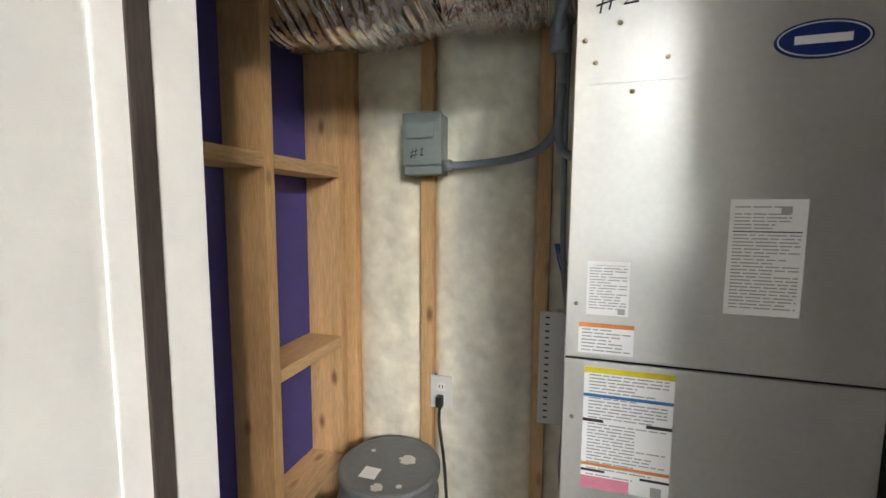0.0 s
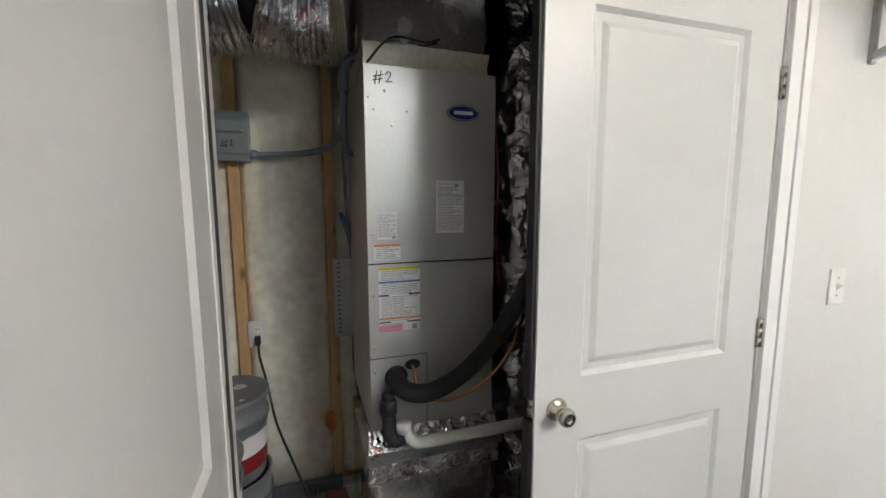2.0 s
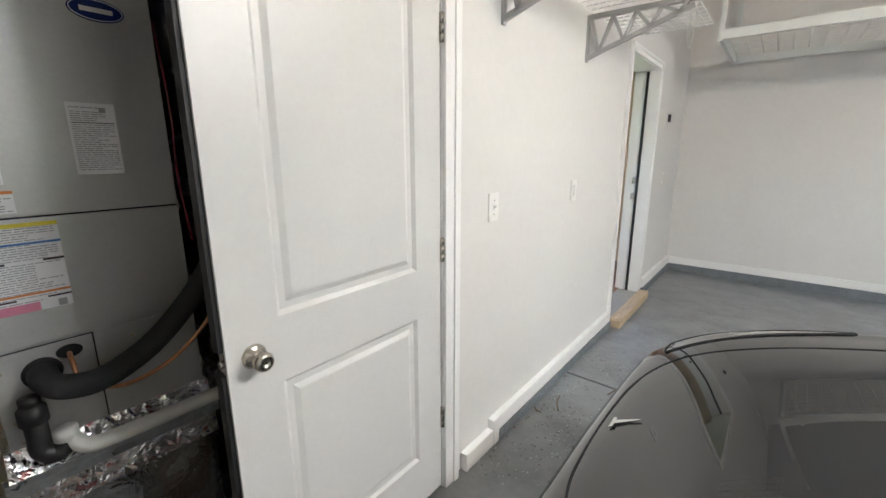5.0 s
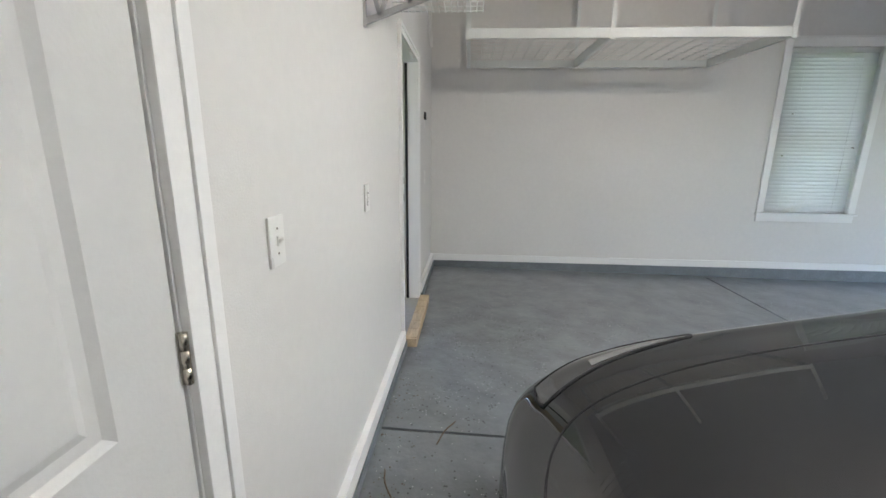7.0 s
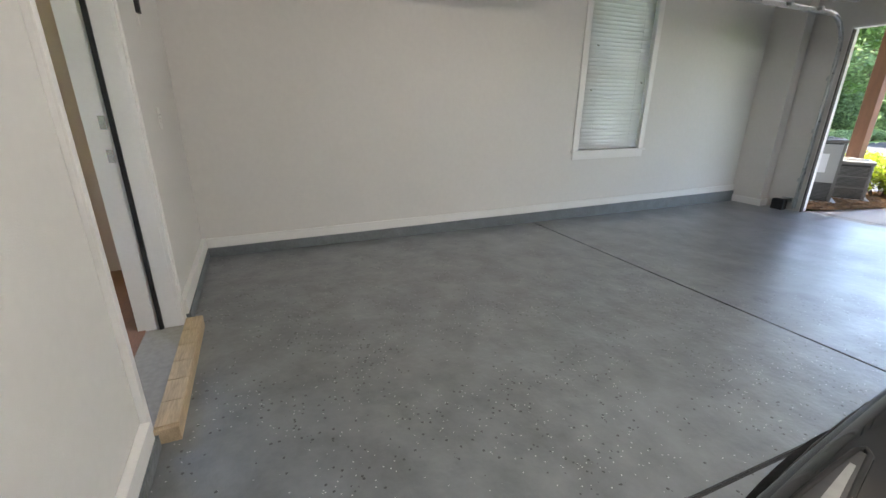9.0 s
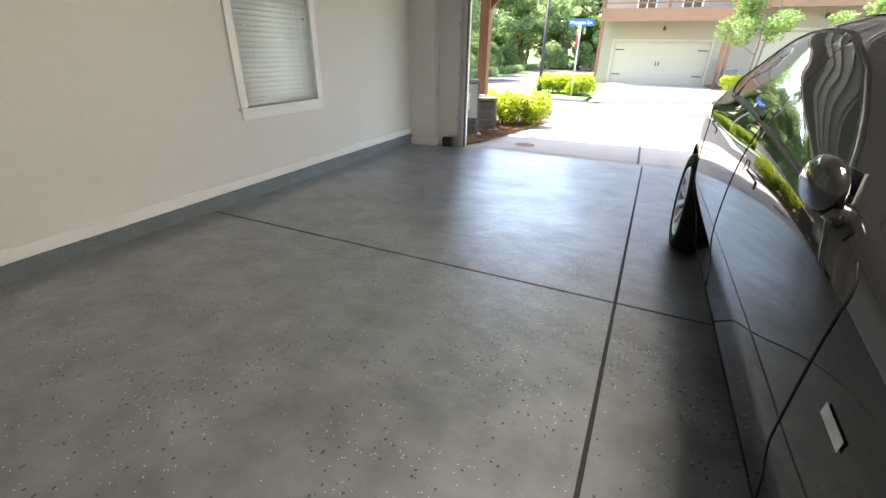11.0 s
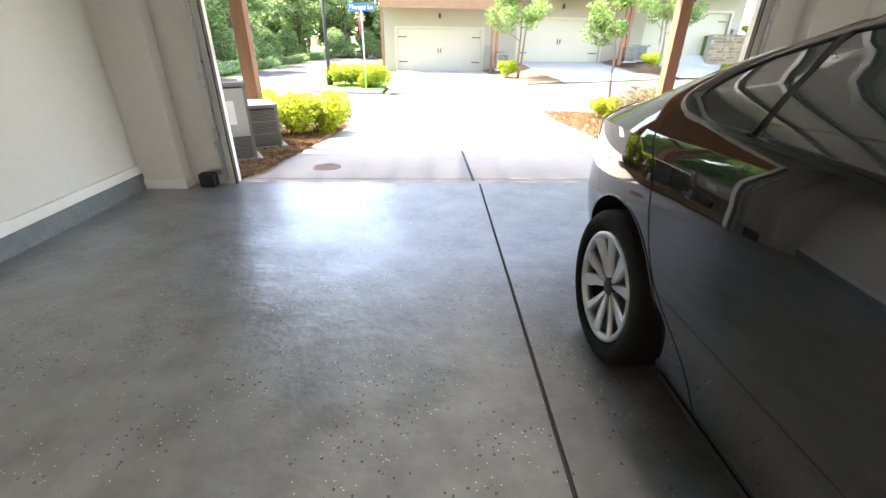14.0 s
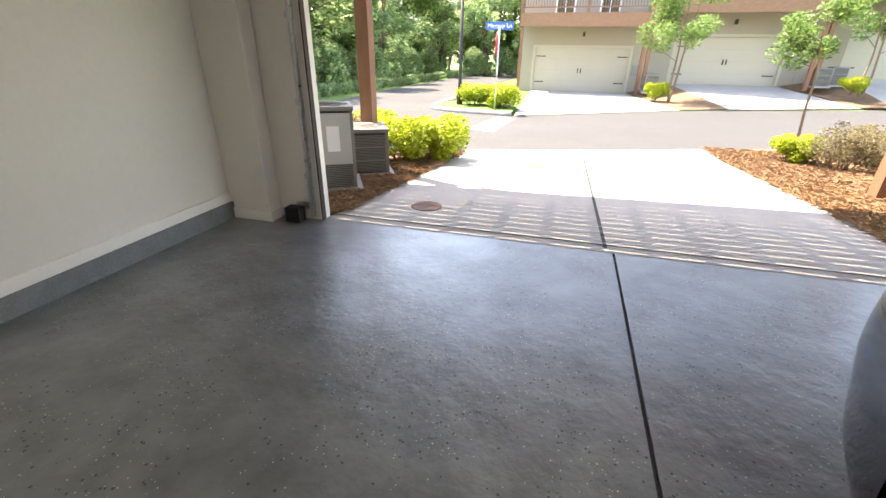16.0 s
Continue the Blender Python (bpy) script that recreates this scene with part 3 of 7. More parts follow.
def door_leaf(name, w, h, label, m, knob=True, hinge_right=True):
    """A two-panel moulded door leaf; local x runs from the latch edge to the hinge edge, outer face at y=0."""
    t = thing(name, label, "door", at=m)
    t["kind"] = "structure"
    bm = bmesh.new()
    pans = [(0.135, w - 0.13, 0.968, h - 0.135), (0.135, w - 0.13, 0.205, 0.79)]
    panel_face(bm, w, h, 0.0, pans, 0.010, 1)
    panel_face(bm, w, h, 0.035, pans, 0.010, -1)
    rim = [(0, 0), (w, 0), (w, h), (0, h)]
    for (xa, za), (xb, zb) in zip(rim, rim[1:] + rim[:1]):
        bm.faces.new([bm.verts.new(p) for p in ((xa, 0, za), (xb, 0, zb), (xb, 0.035, zb), (xa, 0.035, za))])
    bmesh.ops.remove_doubles(bm, verts=bm.verts, dist=0.0005)
    part("panel", bm, M_DOOR, t)
    for z in (0.325, 1.02, 1.765):
        hy = -0.008 if knob else 0.043
        bm = bmesh.new()
        for k in range(3):
            tube(bm, [(w + 0.004, hy, z - 0.045 + k * 0.0305), (w + 0.004, hy, z - 0.045 + k * 0.0305 + 0.029)], 0.0075, 10)
        box(bm, w - 0.002, w + 0.003, -0.003, 0.03, z - 0.045, z + 0.045)
        part("hinge", bm, M_NICKEL, t, "satin nickel butt hinge")
    bm = bmesh.new()
    box(bm, -0.0025, 0.0005, 0.006, 0.030, 0.888 - 0.028, 0.888 + 0.028, 0.0008)
    tube(bm, [(-0.009, 0.018, 0.888), (0.0, 0.018, 0.888)], 0.009, 10)
    part("latch_plate", bm, M_NICKEL, t, "brass-coloured latch plate on the door edge")
    if knob:
        for s, y0 in ((-1, 0.0), (1, 0.035)):
            bm = bmesh.new()
            lathe(bm, [(0.0, 0.0), (0.031, 0.0), (0.031, 0.003), (0.024, 0.008), (0.012, 0.012), (0.011, 0.026), (0.018, 0.032), (0.024, 0.041), (0.024, 0.050), (0.020, 0.057), (0.011, 0.060), (0.008, 0.056), (0.0, 0.055)], 26,
                  Matrix.Translation((0.065, y0, 0.888)) @ Matrix.Rotation(radians(90 if s < 0 else -90), 4, "X"))
            part("door_knob", bm, M_NICKEL, t, "round satin nickel door knob")
    return t


leaf_1 = door_leaf("door_1", 0.785, 2.03, "closed white two-panel closet door leaf with nickel knob", Matrix.Translation((1.026, 0.003, 0.012)))
# the other leaf stands open, square to the wall: its local x runs from the far edge back to the hinge
door_leaf("door_2", 0.82, 2.03, "open white two-panel closet door leaf, swung into the garage",
          Matrix.Translation((0.283, 0.027, 0.012)) @ Matrix.Rotation(radians(88.2), 4, "Z") @ Matrix.Translation((-0.825, -0.035, 0)), knob=False)
boxes("edge_seal", [(-0.011, -0.0005, 0.008, 0.040, 0.0, 0.86), (-0.011, -0.0005, 0.008, 0.040, 0.92, 2.03)], M_BLACK, leaf_1, "black rubber seal on the meeting edge")
# dark brown strip that fills the gap on the hinge side
ws = boxes("weatherstrip", [(CX0 - 0.018, CX0 + 0.003, 0.0255, 0.047, 0.0, CZ - 0.01)], M_SEAL, bevel=0.002)
structure(ws, "dark brown strip filling the hinge gap", "weatherstrip")

# house door opening: open door leaf, hall behind, sill and step
hall = thing("hallway", "dim hallway with oak floor beyond the house door", "hallway")
hall["kind"] = "structure"
boxes("hall_floor", [(3.3, 5.9, 0.16, 2.2, -0.02, 0.06)], M_HALLFLOOR, hall)
# unseen opening left in the east wall, added to let daylight into the hall
boxes("hall_wall", [(3.2, 3.3, T, 2.2, 0.0, 2.6), (5.9, 6.0, T, 0.75, 0.0, 2.6), (5.9, 6.0, 1.95, 2.2, 0.0, 2.6), (5.9, 6.0, 0.75, 1.95, 0.0, 0.85), (5.9, 6.0, 0.75, 1.95, 2.15, 2.6), (3.2, 6.0, 2.2, 2.3, 0.0, 2.6)], M_HALLWALL, hall)
boxes("hall_ceiling", [(3.2, 6.0, T, 2.3, 2.6, 2.65)], M_CEIL, hall)
boxes("hall_baseboard", [(3.3, 5.9, 2.185, 2.2, 0.06, 0.17)], M_TRIM, hall)
sill = boxes("door_sill", [(HX0, HX1, -0.02, 0.16, -0.05, 0.055)], M_CONC, bevel=0.004)
structure(sill, "bare concrete door sill", "sill")
strip = boxes("weatherstrip", [(HX1 - 0.014, HX1 - 0.0005, 0.075, 0.095, 0.056, HZ - 0.01), (HX0 + 0.0005, HX0 + 0.014, 0.075, 0.095, 0.056, HZ - 0.01)], M_BLACK)
structure(strip, "black rubber weatherstrip on the house door jamb", "weatherstrip")
hd = thing("house_door", "white house door standing open into the hall", "door")
boxes("panel", [(HX0 + 0.01, HX0 + 0.055, 0.17, 0.93, 0.065, HZ - 0.01)], M_DOOR, hd, bevel=0.002)
bm = bmesh.new()
lathe(bm, [(0.0, 0), (0.03, 0), (0.03, 0.006), (0.012, 0.012), (0.012, 0.03), (0.026, 0.04), (0.026, 0.055), (0.0, 0.062)], 20, Matrix.Translation((HX0 + 0.055, 0.86, 0.98)) @ Matrix.Rotation(radians(90), 4, "Y"))
part("door_knob", bm, M_NICKEL, hd, "nickel knob")
strike = boxes("strike_plate", [(HX1 - 0.002, HX1 - 0.0002, 0.11, 0.135, 0.94, 1.0), (HX1 - 0.002, HX1 - 0.0002, 0.11, 0.135, 1.09, 1.15)], M_NICKEL)
structure(strike, "nickel strike plates on the jamb", "strike plate")
step = thing("door_step", "bare wooden board step at the house door", "step")
bm = bmesh.new()
box(bm, 3.955, 4.885, -0.105, -0.021, -0.008, 0.062, 0.004)
part("board", bm, M_STEPWOOD, step)
for i in range(6):
    boxes("slat_end", [(3.97 + i * 0.153, 3.97 + i * 0.153 + 0.148, -0.1035, -0.023, 0.0635, 0.069)], M_STEPWOOD, step, bevel=0.001)


# ---- wall plates ----
def cover_plate(name, label, x, z, toggle):
    t = thing(name, label, "switch" if toggle else "outlet")
    bm = bmesh.new()
    box(bm, x - 0.038, x + 0.038, -0.007, -0.0005, z - 0.06, z + 0.06, 0.003)
    part("plate", bm, M_PLASTIC, t)
    if toggle:
        bm = bmesh.new()
        box(bm, x - 0.005, x + 0.005, -0.011, -0.007, z - 0.012, z + 0.012, 0.001)
        tube(bm, [(x, -0.008, z - 0.002), (x, -0.022, z + 0.007)], [0.0045, 0.0035], 8)
        part("toggle", bm, M_PLASTIC, t)
        zs = (z - 0.03, z + 0.03)
    else:
        for dz in (-0.02, 0.02):
            bm = bmesh.new()
            lathe(bm, [(0.0, 0), (0.0165, 0.0), (0.0165, 0.003), (0.0, 0.003)], 20, Matrix.Translation((x, -0.0068, z + dz)) @ Matrix.Rotation(radians(90), 4, "X"))
            sock = part("socket", bm, M_PLASTIC, t)
            boxes("slot", [(x - 0.007, x - 0.005, -0.0104, -0.0097, z + dz - 0.003, z + dz + 0.005), (x + 0.005, x + 0.007, -0.0104, -0.0097, z + dz - 0.003, z + dz + 0.005)], M_DARK, sock)
        zs = (z,)
    for zz in zs:
        bm = bmesh.new()
        tube(bm, [(x, -0.0085, zz), (x, -0.0068, zz)], 0.003, 8)
        part("screw", bm, M_NICKEL, t)
    return t


cover_plate("light_switch", "white toggle light switch on the painted wall", 2.162, 1.153, True)
cover_plate("wall_outlet", "white duplex outlet on the painted wall", 3.045, 1.162, False)
cover_plate("wall_outlet", "white plate on the wall beside the house door", 5.42, 1.12, False)
bell = thing("door_bell_box", "small black device hanging on the wall", "doorbell")
boxes("case", [(5.385, 5.433, -0.02, -0.0005, 1.665, 1.735)], M_BLACK, bell, bevel=0.003)
boxes("lead", [(5.405, 5.413, -0.006, -0.0005, 1.60, 1.664)], M_PLASTIC, bell)

# ---- window with blind ----
win = thing("window_1", "white framed window with lowered white slat blind", "window")
win["kind"] = "structure"
boxes("window_frame", [(XR - 0.018, XR - 0.0005, WY0 - 0.075, WY0, WZ0, WZ1 + 0.08), (XR - 0.018, XR - 0.0005, WY1, WY1 + 0.075, WZ0, WZ1 + 0.08),
                       (XR - 0.022, XR - 0.0005, WY0 - 0.095, WY1 + 0.095, WZ1 + 0.0805, WZ1 + 0.105), (XR - 0.018, XR - 0.0005, WY0, WY1, WZ1, WZ1 + 0.08)], M_TRIM, win, bevel=0.004)
boxes("window_sill", [(XR - 0.045, XR + 0.06, WY0 - 0.09, WY1 + 0.09, WZ0 - 0.022, WZ0)], M_TRIM, win, bevel=0.005)
boxes("apron", [(XR - 0.018, XR - 0.0005, WY0 - 0.07, WY1 + 0.07, WZ0 - 0.10, WZ0 - 0.0225)], M_TRIM, win, bevel=0.004)
boxes("sash", [(XR + 0.075, XR + 0.11, WY0, WY0 + 0.05, WZ0, WZ1), (XR + 0.075, XR + 0.11, WY1 - 0.05, WY1, WZ0, WZ1), (XR + 0.075, XR + 0.11, WY0 + 0.05, WY1 - 0.05, 1.56, 1.61),
               (XR + 0.075, XR + 0.11, WY0 + 0.05, WY1 - 0.05, WZ0, WZ0 + 0.06), (XR + 0.075, XR + 0.11, WY0 + 0.05, WY1 - 0.05, WZ1 - 0.06, WZ1)], M_TRIM, win)
for z0, z1 in ((WZ0 + 0.06, 1.56), (1.61, WZ1 - 0.06)):
    p = boxes("pane", [(XR + 0.090, XR + 0.095, WY0 + 0.05, WY1 - 0.05, z0, z1)], M_GLASS, win)
    p.visible_shadow = False
blind = thing("window_blind", "white horizontal slat blind, lowered and nearly shut", "blind")
boxes("head_rail", [(XR + 0.005, XR + 0.05, WY0 + 0.008, WY1 - 0.008, WZ1 - 0.055, WZ1 - 0.003)], M_BLIND, blind, bevel=0.003)
boxes("bottom_rail", [(XR + 0.012, XR + 0.045, WY0 + 0.01, WY1 - 0.01, WZ0 + 0.012, WZ0 + 0.03)], M_BLIND, blind, bevel=0.003)
bm = bmesh.new()
prof = [(-0.025 + 0.05 * i / 8, 0.006 * (1 - (2 * i / 8 - 1) ** 2)) for i in range(9)]
prof = prof + [(a, b - 0.0025) for a, b in prof[::-1]]
ends = [[bm.verts.new((a, y, b)) for a, b in prof] for y in (WY0 + 0.012, WY1 - 0.012)]
for i in range(len(prof)):
    bm.faces.new((ends[0][i], ends[0][(i + 1) % len(prof)], ends[1][(i + 1) % len(prof)], ends[1][i])).smooth = True
bm.faces.new(ends[0])
bm.faces.new(ends[1][::-1])
slat_mesh = None
nslat = 41
for i in range(nslat):
    z = WZ0 + 0.05 + i * (WZ1 - 0.075 - WZ0 - 0.05) / (nslat - 1)
    if slat_mesh is None:
        ob = part("slat", bm, M_BLIND, blind)
        slat_mesh = ob.data
    else:
        ob = new("slat", slat_mesh)
        ob.parent = blind
    ob.matrix_basis = Matrix.Translation((XR + 0.028, 0, z)) @ Matrix.Rotation(radians(-79 + random.uniform(-1.5, 1.5)), 4, "Y")
for y in (WY0 + 0.17, WY1 - 0.17):
    bm = bmesh.new()
    tube(bm, [(XR + 0.0, y, WZ0 + 0.02), (XR + 0.0, y, WZ1 - 0.04)], 0.0012, 6)
    part("cord", bm, M_BLIND, blind)
for y, z in ((WY1 - 0.13, 1.80), (WY1 - 0.10, 1.36), (WY0 + 0.09, 1.45)):
    bm = bmesh.new()
    tube(bm, [(XR - 0.012, y, z), (XR - 0.004, y, z), (XR + 0.008, y, z + 0.006)], 0.007, 8)
    part("cord_cleat", bm, M_NICKEL, blind, "small metal hook")

# ---- garage door, tracks and opening trim ----
trim = boxes("trim", [(OPX1 - 0.0, OPX1 + 0.02, YB - 0.02, YB + T + 0.005, -0.085, OPZ), (OPX0 - 0.02, OPX0, YB - 0.02, YB + T + 0.005, -0.085, OPZ), (OPX0 - 0.02, OPX1 + 0.02, YB - 0.02, YB + T + 0.005, OPZ, OPZ + 0.02)],
             M_TRIM, bevel=0.003)
structure(trim, "cream painted garage opening jamb", "trim")
for x0, x1 in ((OPX1 - 0.012, OPX1 - 0.0005), (OPX0 + 0.0005, OPX0 + 0.012)):
    seal = boxes("door_seal", [(x0, x1, YB + T - 0.035, YB + T + 0.02, -0.08, OPZ - 0.01)], M_SEAL, bevel=0.003)
    structure(seal, "dark brown rubber seal along the opening jamb", "seal")
gd = thing("garage_door", "raised white sectional garage door lying under the ceiling", "garage door")
for i in range(4):
    y0 = -6.66 + i * 0.535
    bm = bmesh.new()
    box(bm, OPX0 + 0.02, OPX1 - 0.02, y0, y0 + 0.53, 2.29, 2.335, 0.004)
    sec = part("section", bm, M_RACK, gd)
    for x in (OPX0 + 0.03, 1.7, 2.95, 4.2, OPX1 - 0.09):
        boxes("stile", [(x, x + 0.06, y0 + 0.01, y0 + 0.52, 2.278, 2.2895)], M_GALV, sec)
    boxes("strut", [(OPX0 + 0.03, OPX1 - 0.03, y0 + 0.45, y0 + 0.51, 2.25, 2.2775)], M_GALV, sec, "galvanised stiffening strut", bevel=0.004)
for x, s in ((5.41, 1), (0.47, -1)):
    tr = thing("door_track", "galvanised garage door track with hanger", "door track")
    pts = [(x, -6.80, -0.04), (x, -6.80, 1.80)] + [(x, -6.80 + 0.38 * (1 - math.cos(a)), 1.80 + 0.38 * math.sin(a)) for a in (0.3, 0.6, 0.9, 1.2, 1.5)] + [(x, -4.35, 2.19)]
    bm = bmesh.new()
    for a, b in zip(pts, pts[1:]):
        a, b = Vector(a), Vector(b)
        d = (b - a).normalized()
        nrm = Vector((0, -d.z, d.y))
        for u0, u1, e0, e1 in ((-0.028, 0.028, 0.0, 0.004), (-0.028, -0.024, 0.004, 0.022), (0.024, 0.028, 0.004, 0.022)):
            vs = []
            for p in (a, b):
                for u in (u0, u1):
                    for e in (e0, e1):
                        vs.append(bm.verts.new(p + nrm * u + Vector((s * (0.02 - e), 0, 0))))
            for q in ((0, 1, 3, 2), (4, 6, 7, 5), (0, 4, 5, 1), (2, 3, 7, 6), (0, 2, 6, 4), (1, 5, 7, 3)):
                bm.faces.new([vs[i] for i in q])
    part("rail", bm, M_GALV, tr)
    bm = bmesh.new()
    box(bm, x - 0.02 if s > 0 else x - 0.3, x + 0.3 if s > 0 else x + 0.02, -4.40, -4.37, 2.175, 2.215)
    part("cross_angle", bm, M_GALV, tr)
    bm = bmesh.new()
    for xx in (x + s * 0.04, x + s * 0.22):
        box(bm, min(xx, xx + s * 0.03), max(xx, xx + s * 0.03) , -4.40, -4.37, 2.2, ZC)
    part("hanger", bm, M_GALV, tr, "perforated steel hanger")
    for yy in (-4.6, -5.13, -5.66, -6.2):
        bm = bmesh.new()
        tube(bm, [(x - 0.03, yy, 2.2), (x + 0.04, yy, 2.2)], 0.022, 12)
        part("roller", bm, M_GALV, tr)
    for z in (0.3, 0.9, 1.5):
        boxes("bracket", [(x + 0.03 * s - 0.02, x + 0.03 * s + 0.02, -6.833, -6.79, z, z + 0.05)], M_GALV, tr)
sensor = thing("safety_sensor", "black photo-eye sensor low beside the door track", "sensor")
boxes("case", [(5.50, 5.64, -6.80, -6.70, -0.072, 0.06)], M_BLACK, sensor, bevel=0.01)
boxes("arm", [(5.46, 5.58, -6.815, -6.801, 0.03, 0.09)], M_GALV, sensor)

# opener with lit bulbs over the bay
opener = thing("door_opener", "garage door opener with warm lit bulbs under the ceiling", "door opener")
boxes("housing", [(1.78, 2.66, -3.05, -2.5, 2.62, 2.80)], M_RACK, opener, bevel=0.02)
boxes("rail", [(2.44, 2.49, -6.6, -3.05, 2.66, 2.70)], M_GALV, opener)
for x in (2.32, 2.60):
    boxes("hanger", [(x, x + 0.03, -2.9, -2.87, 2.80, ZC)], M_GALV, opener)
bm = bmesh.new()
bmesh.ops.create_uvsphere(bm, u_segments=16, v_segments=10, radius=0.04, matrix=Matrix.Translation((2.47, -2.45, 2.70)))
part("bulb", bm, M_BULB, opener, "glowing warm bulb")
boxes("bulb_holder", [(2.44, 2.50, -2.48, -2.42, 2.741, 2.80)], M_PLASTIC, opener)
# glowing panel added under the housing to brighten the room
boxes("lamp_lens", [(1.80, 2.64, -2.99, -2.60, 2.60, 2.6195)], M_FILLGLOW, opener, "glowing panel added under the opener to brighten the garage", bevel=0.01)

# ---- overhead rack ----
rack = thing("overhead_rack", "white steel overhead storage rack with wire decking, hung from the ceiling", "storage rack")
RX0, RX1, RY0, RY1, RZ = 4.86, 6.08, -2.92, -0.40, 2.25
def c_beam(x0, x1, y0, y1):
    boxes("beam", [(x0, x1, y0, y1, RZ, RZ + 0.075)], M_RACK, rack, bevel=0.004)
c_beam(RX0, RX0 + 0.03, RY0, RY1)
c_beam(RX1 - 0.03, RX1, RY0, RY1)
for y in (RY0, -1.56, RY1 - 0.03):
    c_beam(RX0 + 0.031, RX1 - 0.031, y, y + 0.03)
for k in range(2):
    y0, y1 = ((RY0 + 0.03, -1.56), (-1.53, RY1 - 0.03))[k]
    n = 10
    for i in range(n + 1):
        x = RX0 + 0.03 + (RX1 - RX0 - 0.06) * i / n
        part("wire", tube(bmesh.new(), [(x, y0, RZ + 0.070), (x, y1, RZ + 0.070)], 0.003, 6), M_RACK, rack)
    for i in range(n + 1):
        y = y0 + (y1 - y0) * i / n
        part("wire", tube(bmesh.new(), [(RX0 + 0.03, y, RZ + 0.076), (RX1 - 0.03, y, RZ + 0.076)], 0.003, 6), M_RACK, rack)
for x in (RX0, RX1 - 0.03):
    for y in (RY0, -1.56, RY1 - 0.03):
        boxes("post", [(x - 0.002, x + 0.032, y - 0.002, y + 0.004, RZ - 0.01, ZC), (x - 0.002, x + 0.003, y + 0.0041, y + 0.034, RZ - 0.01, ZC)], M_RACK, rack)
for y in (-0.9, -1.5, -2.3, -2.75):
    bm = bmesh.new()
    tube(bm, smooth_path([(RX1 - 0.05, y, RZ), (RX1 - 0.05, y, RZ - 0.035), (RX1 - 0.065, y, RZ - 0.045), (RX1 - 0.08, y, RZ - 0.03)], 4), 0.003, 6)
    part("hook", bm, M_RACK, rack)

loop = thing("cable_loop", "white cable hanging in a loop in the wall corner", "cable")
bm = bmesh.new()
tube(bm, smooth_path([(5.78, -0.012, ZC - 0.02), (5.76, -0.012, 2.72), (5.70, -0.02, 2.52), (5.78, -0.03, 2.42), (5.90, -0.03, 2.44), (5.96, -0.02, 2.56), (5.92, -0.012, 2.72), (5.90, -0.012, ZC - 0.02)], 8), 0.007, 8)
part("cable", bm, M_PLASTIC, loop)

# ---- wall shelf on truss brackets ----
shelf = thing("wire_shelf", "white wire shelf on grey truss brackets high on the wall", "shelf")
for x in (2.2, 3.1):
    bm = bmesh.new()
    box(bm, x - 0.012, x + 0.012, -0.012, -0.0005, 1.865, 2.10)
    box(bm, x - 0.012, x + 0.012, -0.52, -0.0125, 2.078, 2.102)
    a, b = Vector((x, -0.006, 1.885)), Vector((x, -0.51, 2.06))
    def strut(p, q, w=0.011):
        p, q = Vector(p), Vector(q)
        d = (q - p).normalized()
        nrm = Vector((0, -d.z, d.y)) * w
        vs = [bm.verts.new(v + Vector((e, 0, 0))) for v in (p + nrm, p - nrm, q - nrm, q + nrm) for e in (-0.010, 0.010)]
        for qd in ((0, 2, 4, 6), (1, 7, 5, 3), (0, 1, 3, 2), (2, 3, 5, 4), (4, 5, 7, 6), (6, 7, 1, 0)):
            bm.faces.new([vs[i] for i in qd])
    strut(a, b)
    n = 4
    for i in range(n):
        lo = a.lerp(b, (i + 0.5) / n)
        strut(lo, (x, -0.02 - 0.46 * i / n, 2.08), 0.008)
        strut(lo, (x, -0.02 - 0.46 * (i + 1) / n, 2.08), 0.008)
    part("bracket", bm, M_BRACKET, shelf, "grey truss shelf bracket")
for i in range(15):
    y = -0.03 - i * 0.034
    part("wire", tube(bmesh.new(), [(2.0, y, 2.112), (3.75, y, 2.112)], 0.0022, 6), M_RACK, shelf)
for i in range(24):
    x = 2.0 + i * 1.75 / 23
    part("wire", tube(bmesh.new(), [(x, -0.03, 2.1165), (x, -0.51, 2.1165)], 0.003, 6), M_RACK, shelf)

# debris along the curb
for i, (x, y, l, a) in enumerate(((2.62, -0.17, 0.16, 20), (2.95, -0.33, 0.2, -25), (2.55, -0.10, 0.06, 60))):
    tw = thing("twig", "dry dark twig lying on the floor", "twig", "debris on the floor", at=Matrix.Translation((x, y, floor_z(y) + 0.004)) @ Matrix.Rotation(radians(a), 4, "Z"))
    bm = bmesh.new()
    tube(bm, smooth_path([(0, 0, 0), (l * 0.5, 0.012, 0.002), (l, 0, 0)], 4), [0.0035] * 8 + [0.002], 6)
    part("stem", bm, M_BARK, tw)
bm = bmesh.new()
rnd = random.Random(5)
for i in range(130):
    x, y = rnd.uniform(2.0, 3.6), -0.05 - abs(rnd.gauss(0, 0.11))
    s = rnd.uniform(0.002, 0.006)
    box(bm, x, x + s, y, y + s * rnd.uniform(0.5, 2), floor_z(y) - 0.001, floor_z(y) + s * 0.4)
tagged(part("dust_and_chips", bm, M_BARK), "dry leaf crumbs and grit on the floor", "debris", kind="stuff")

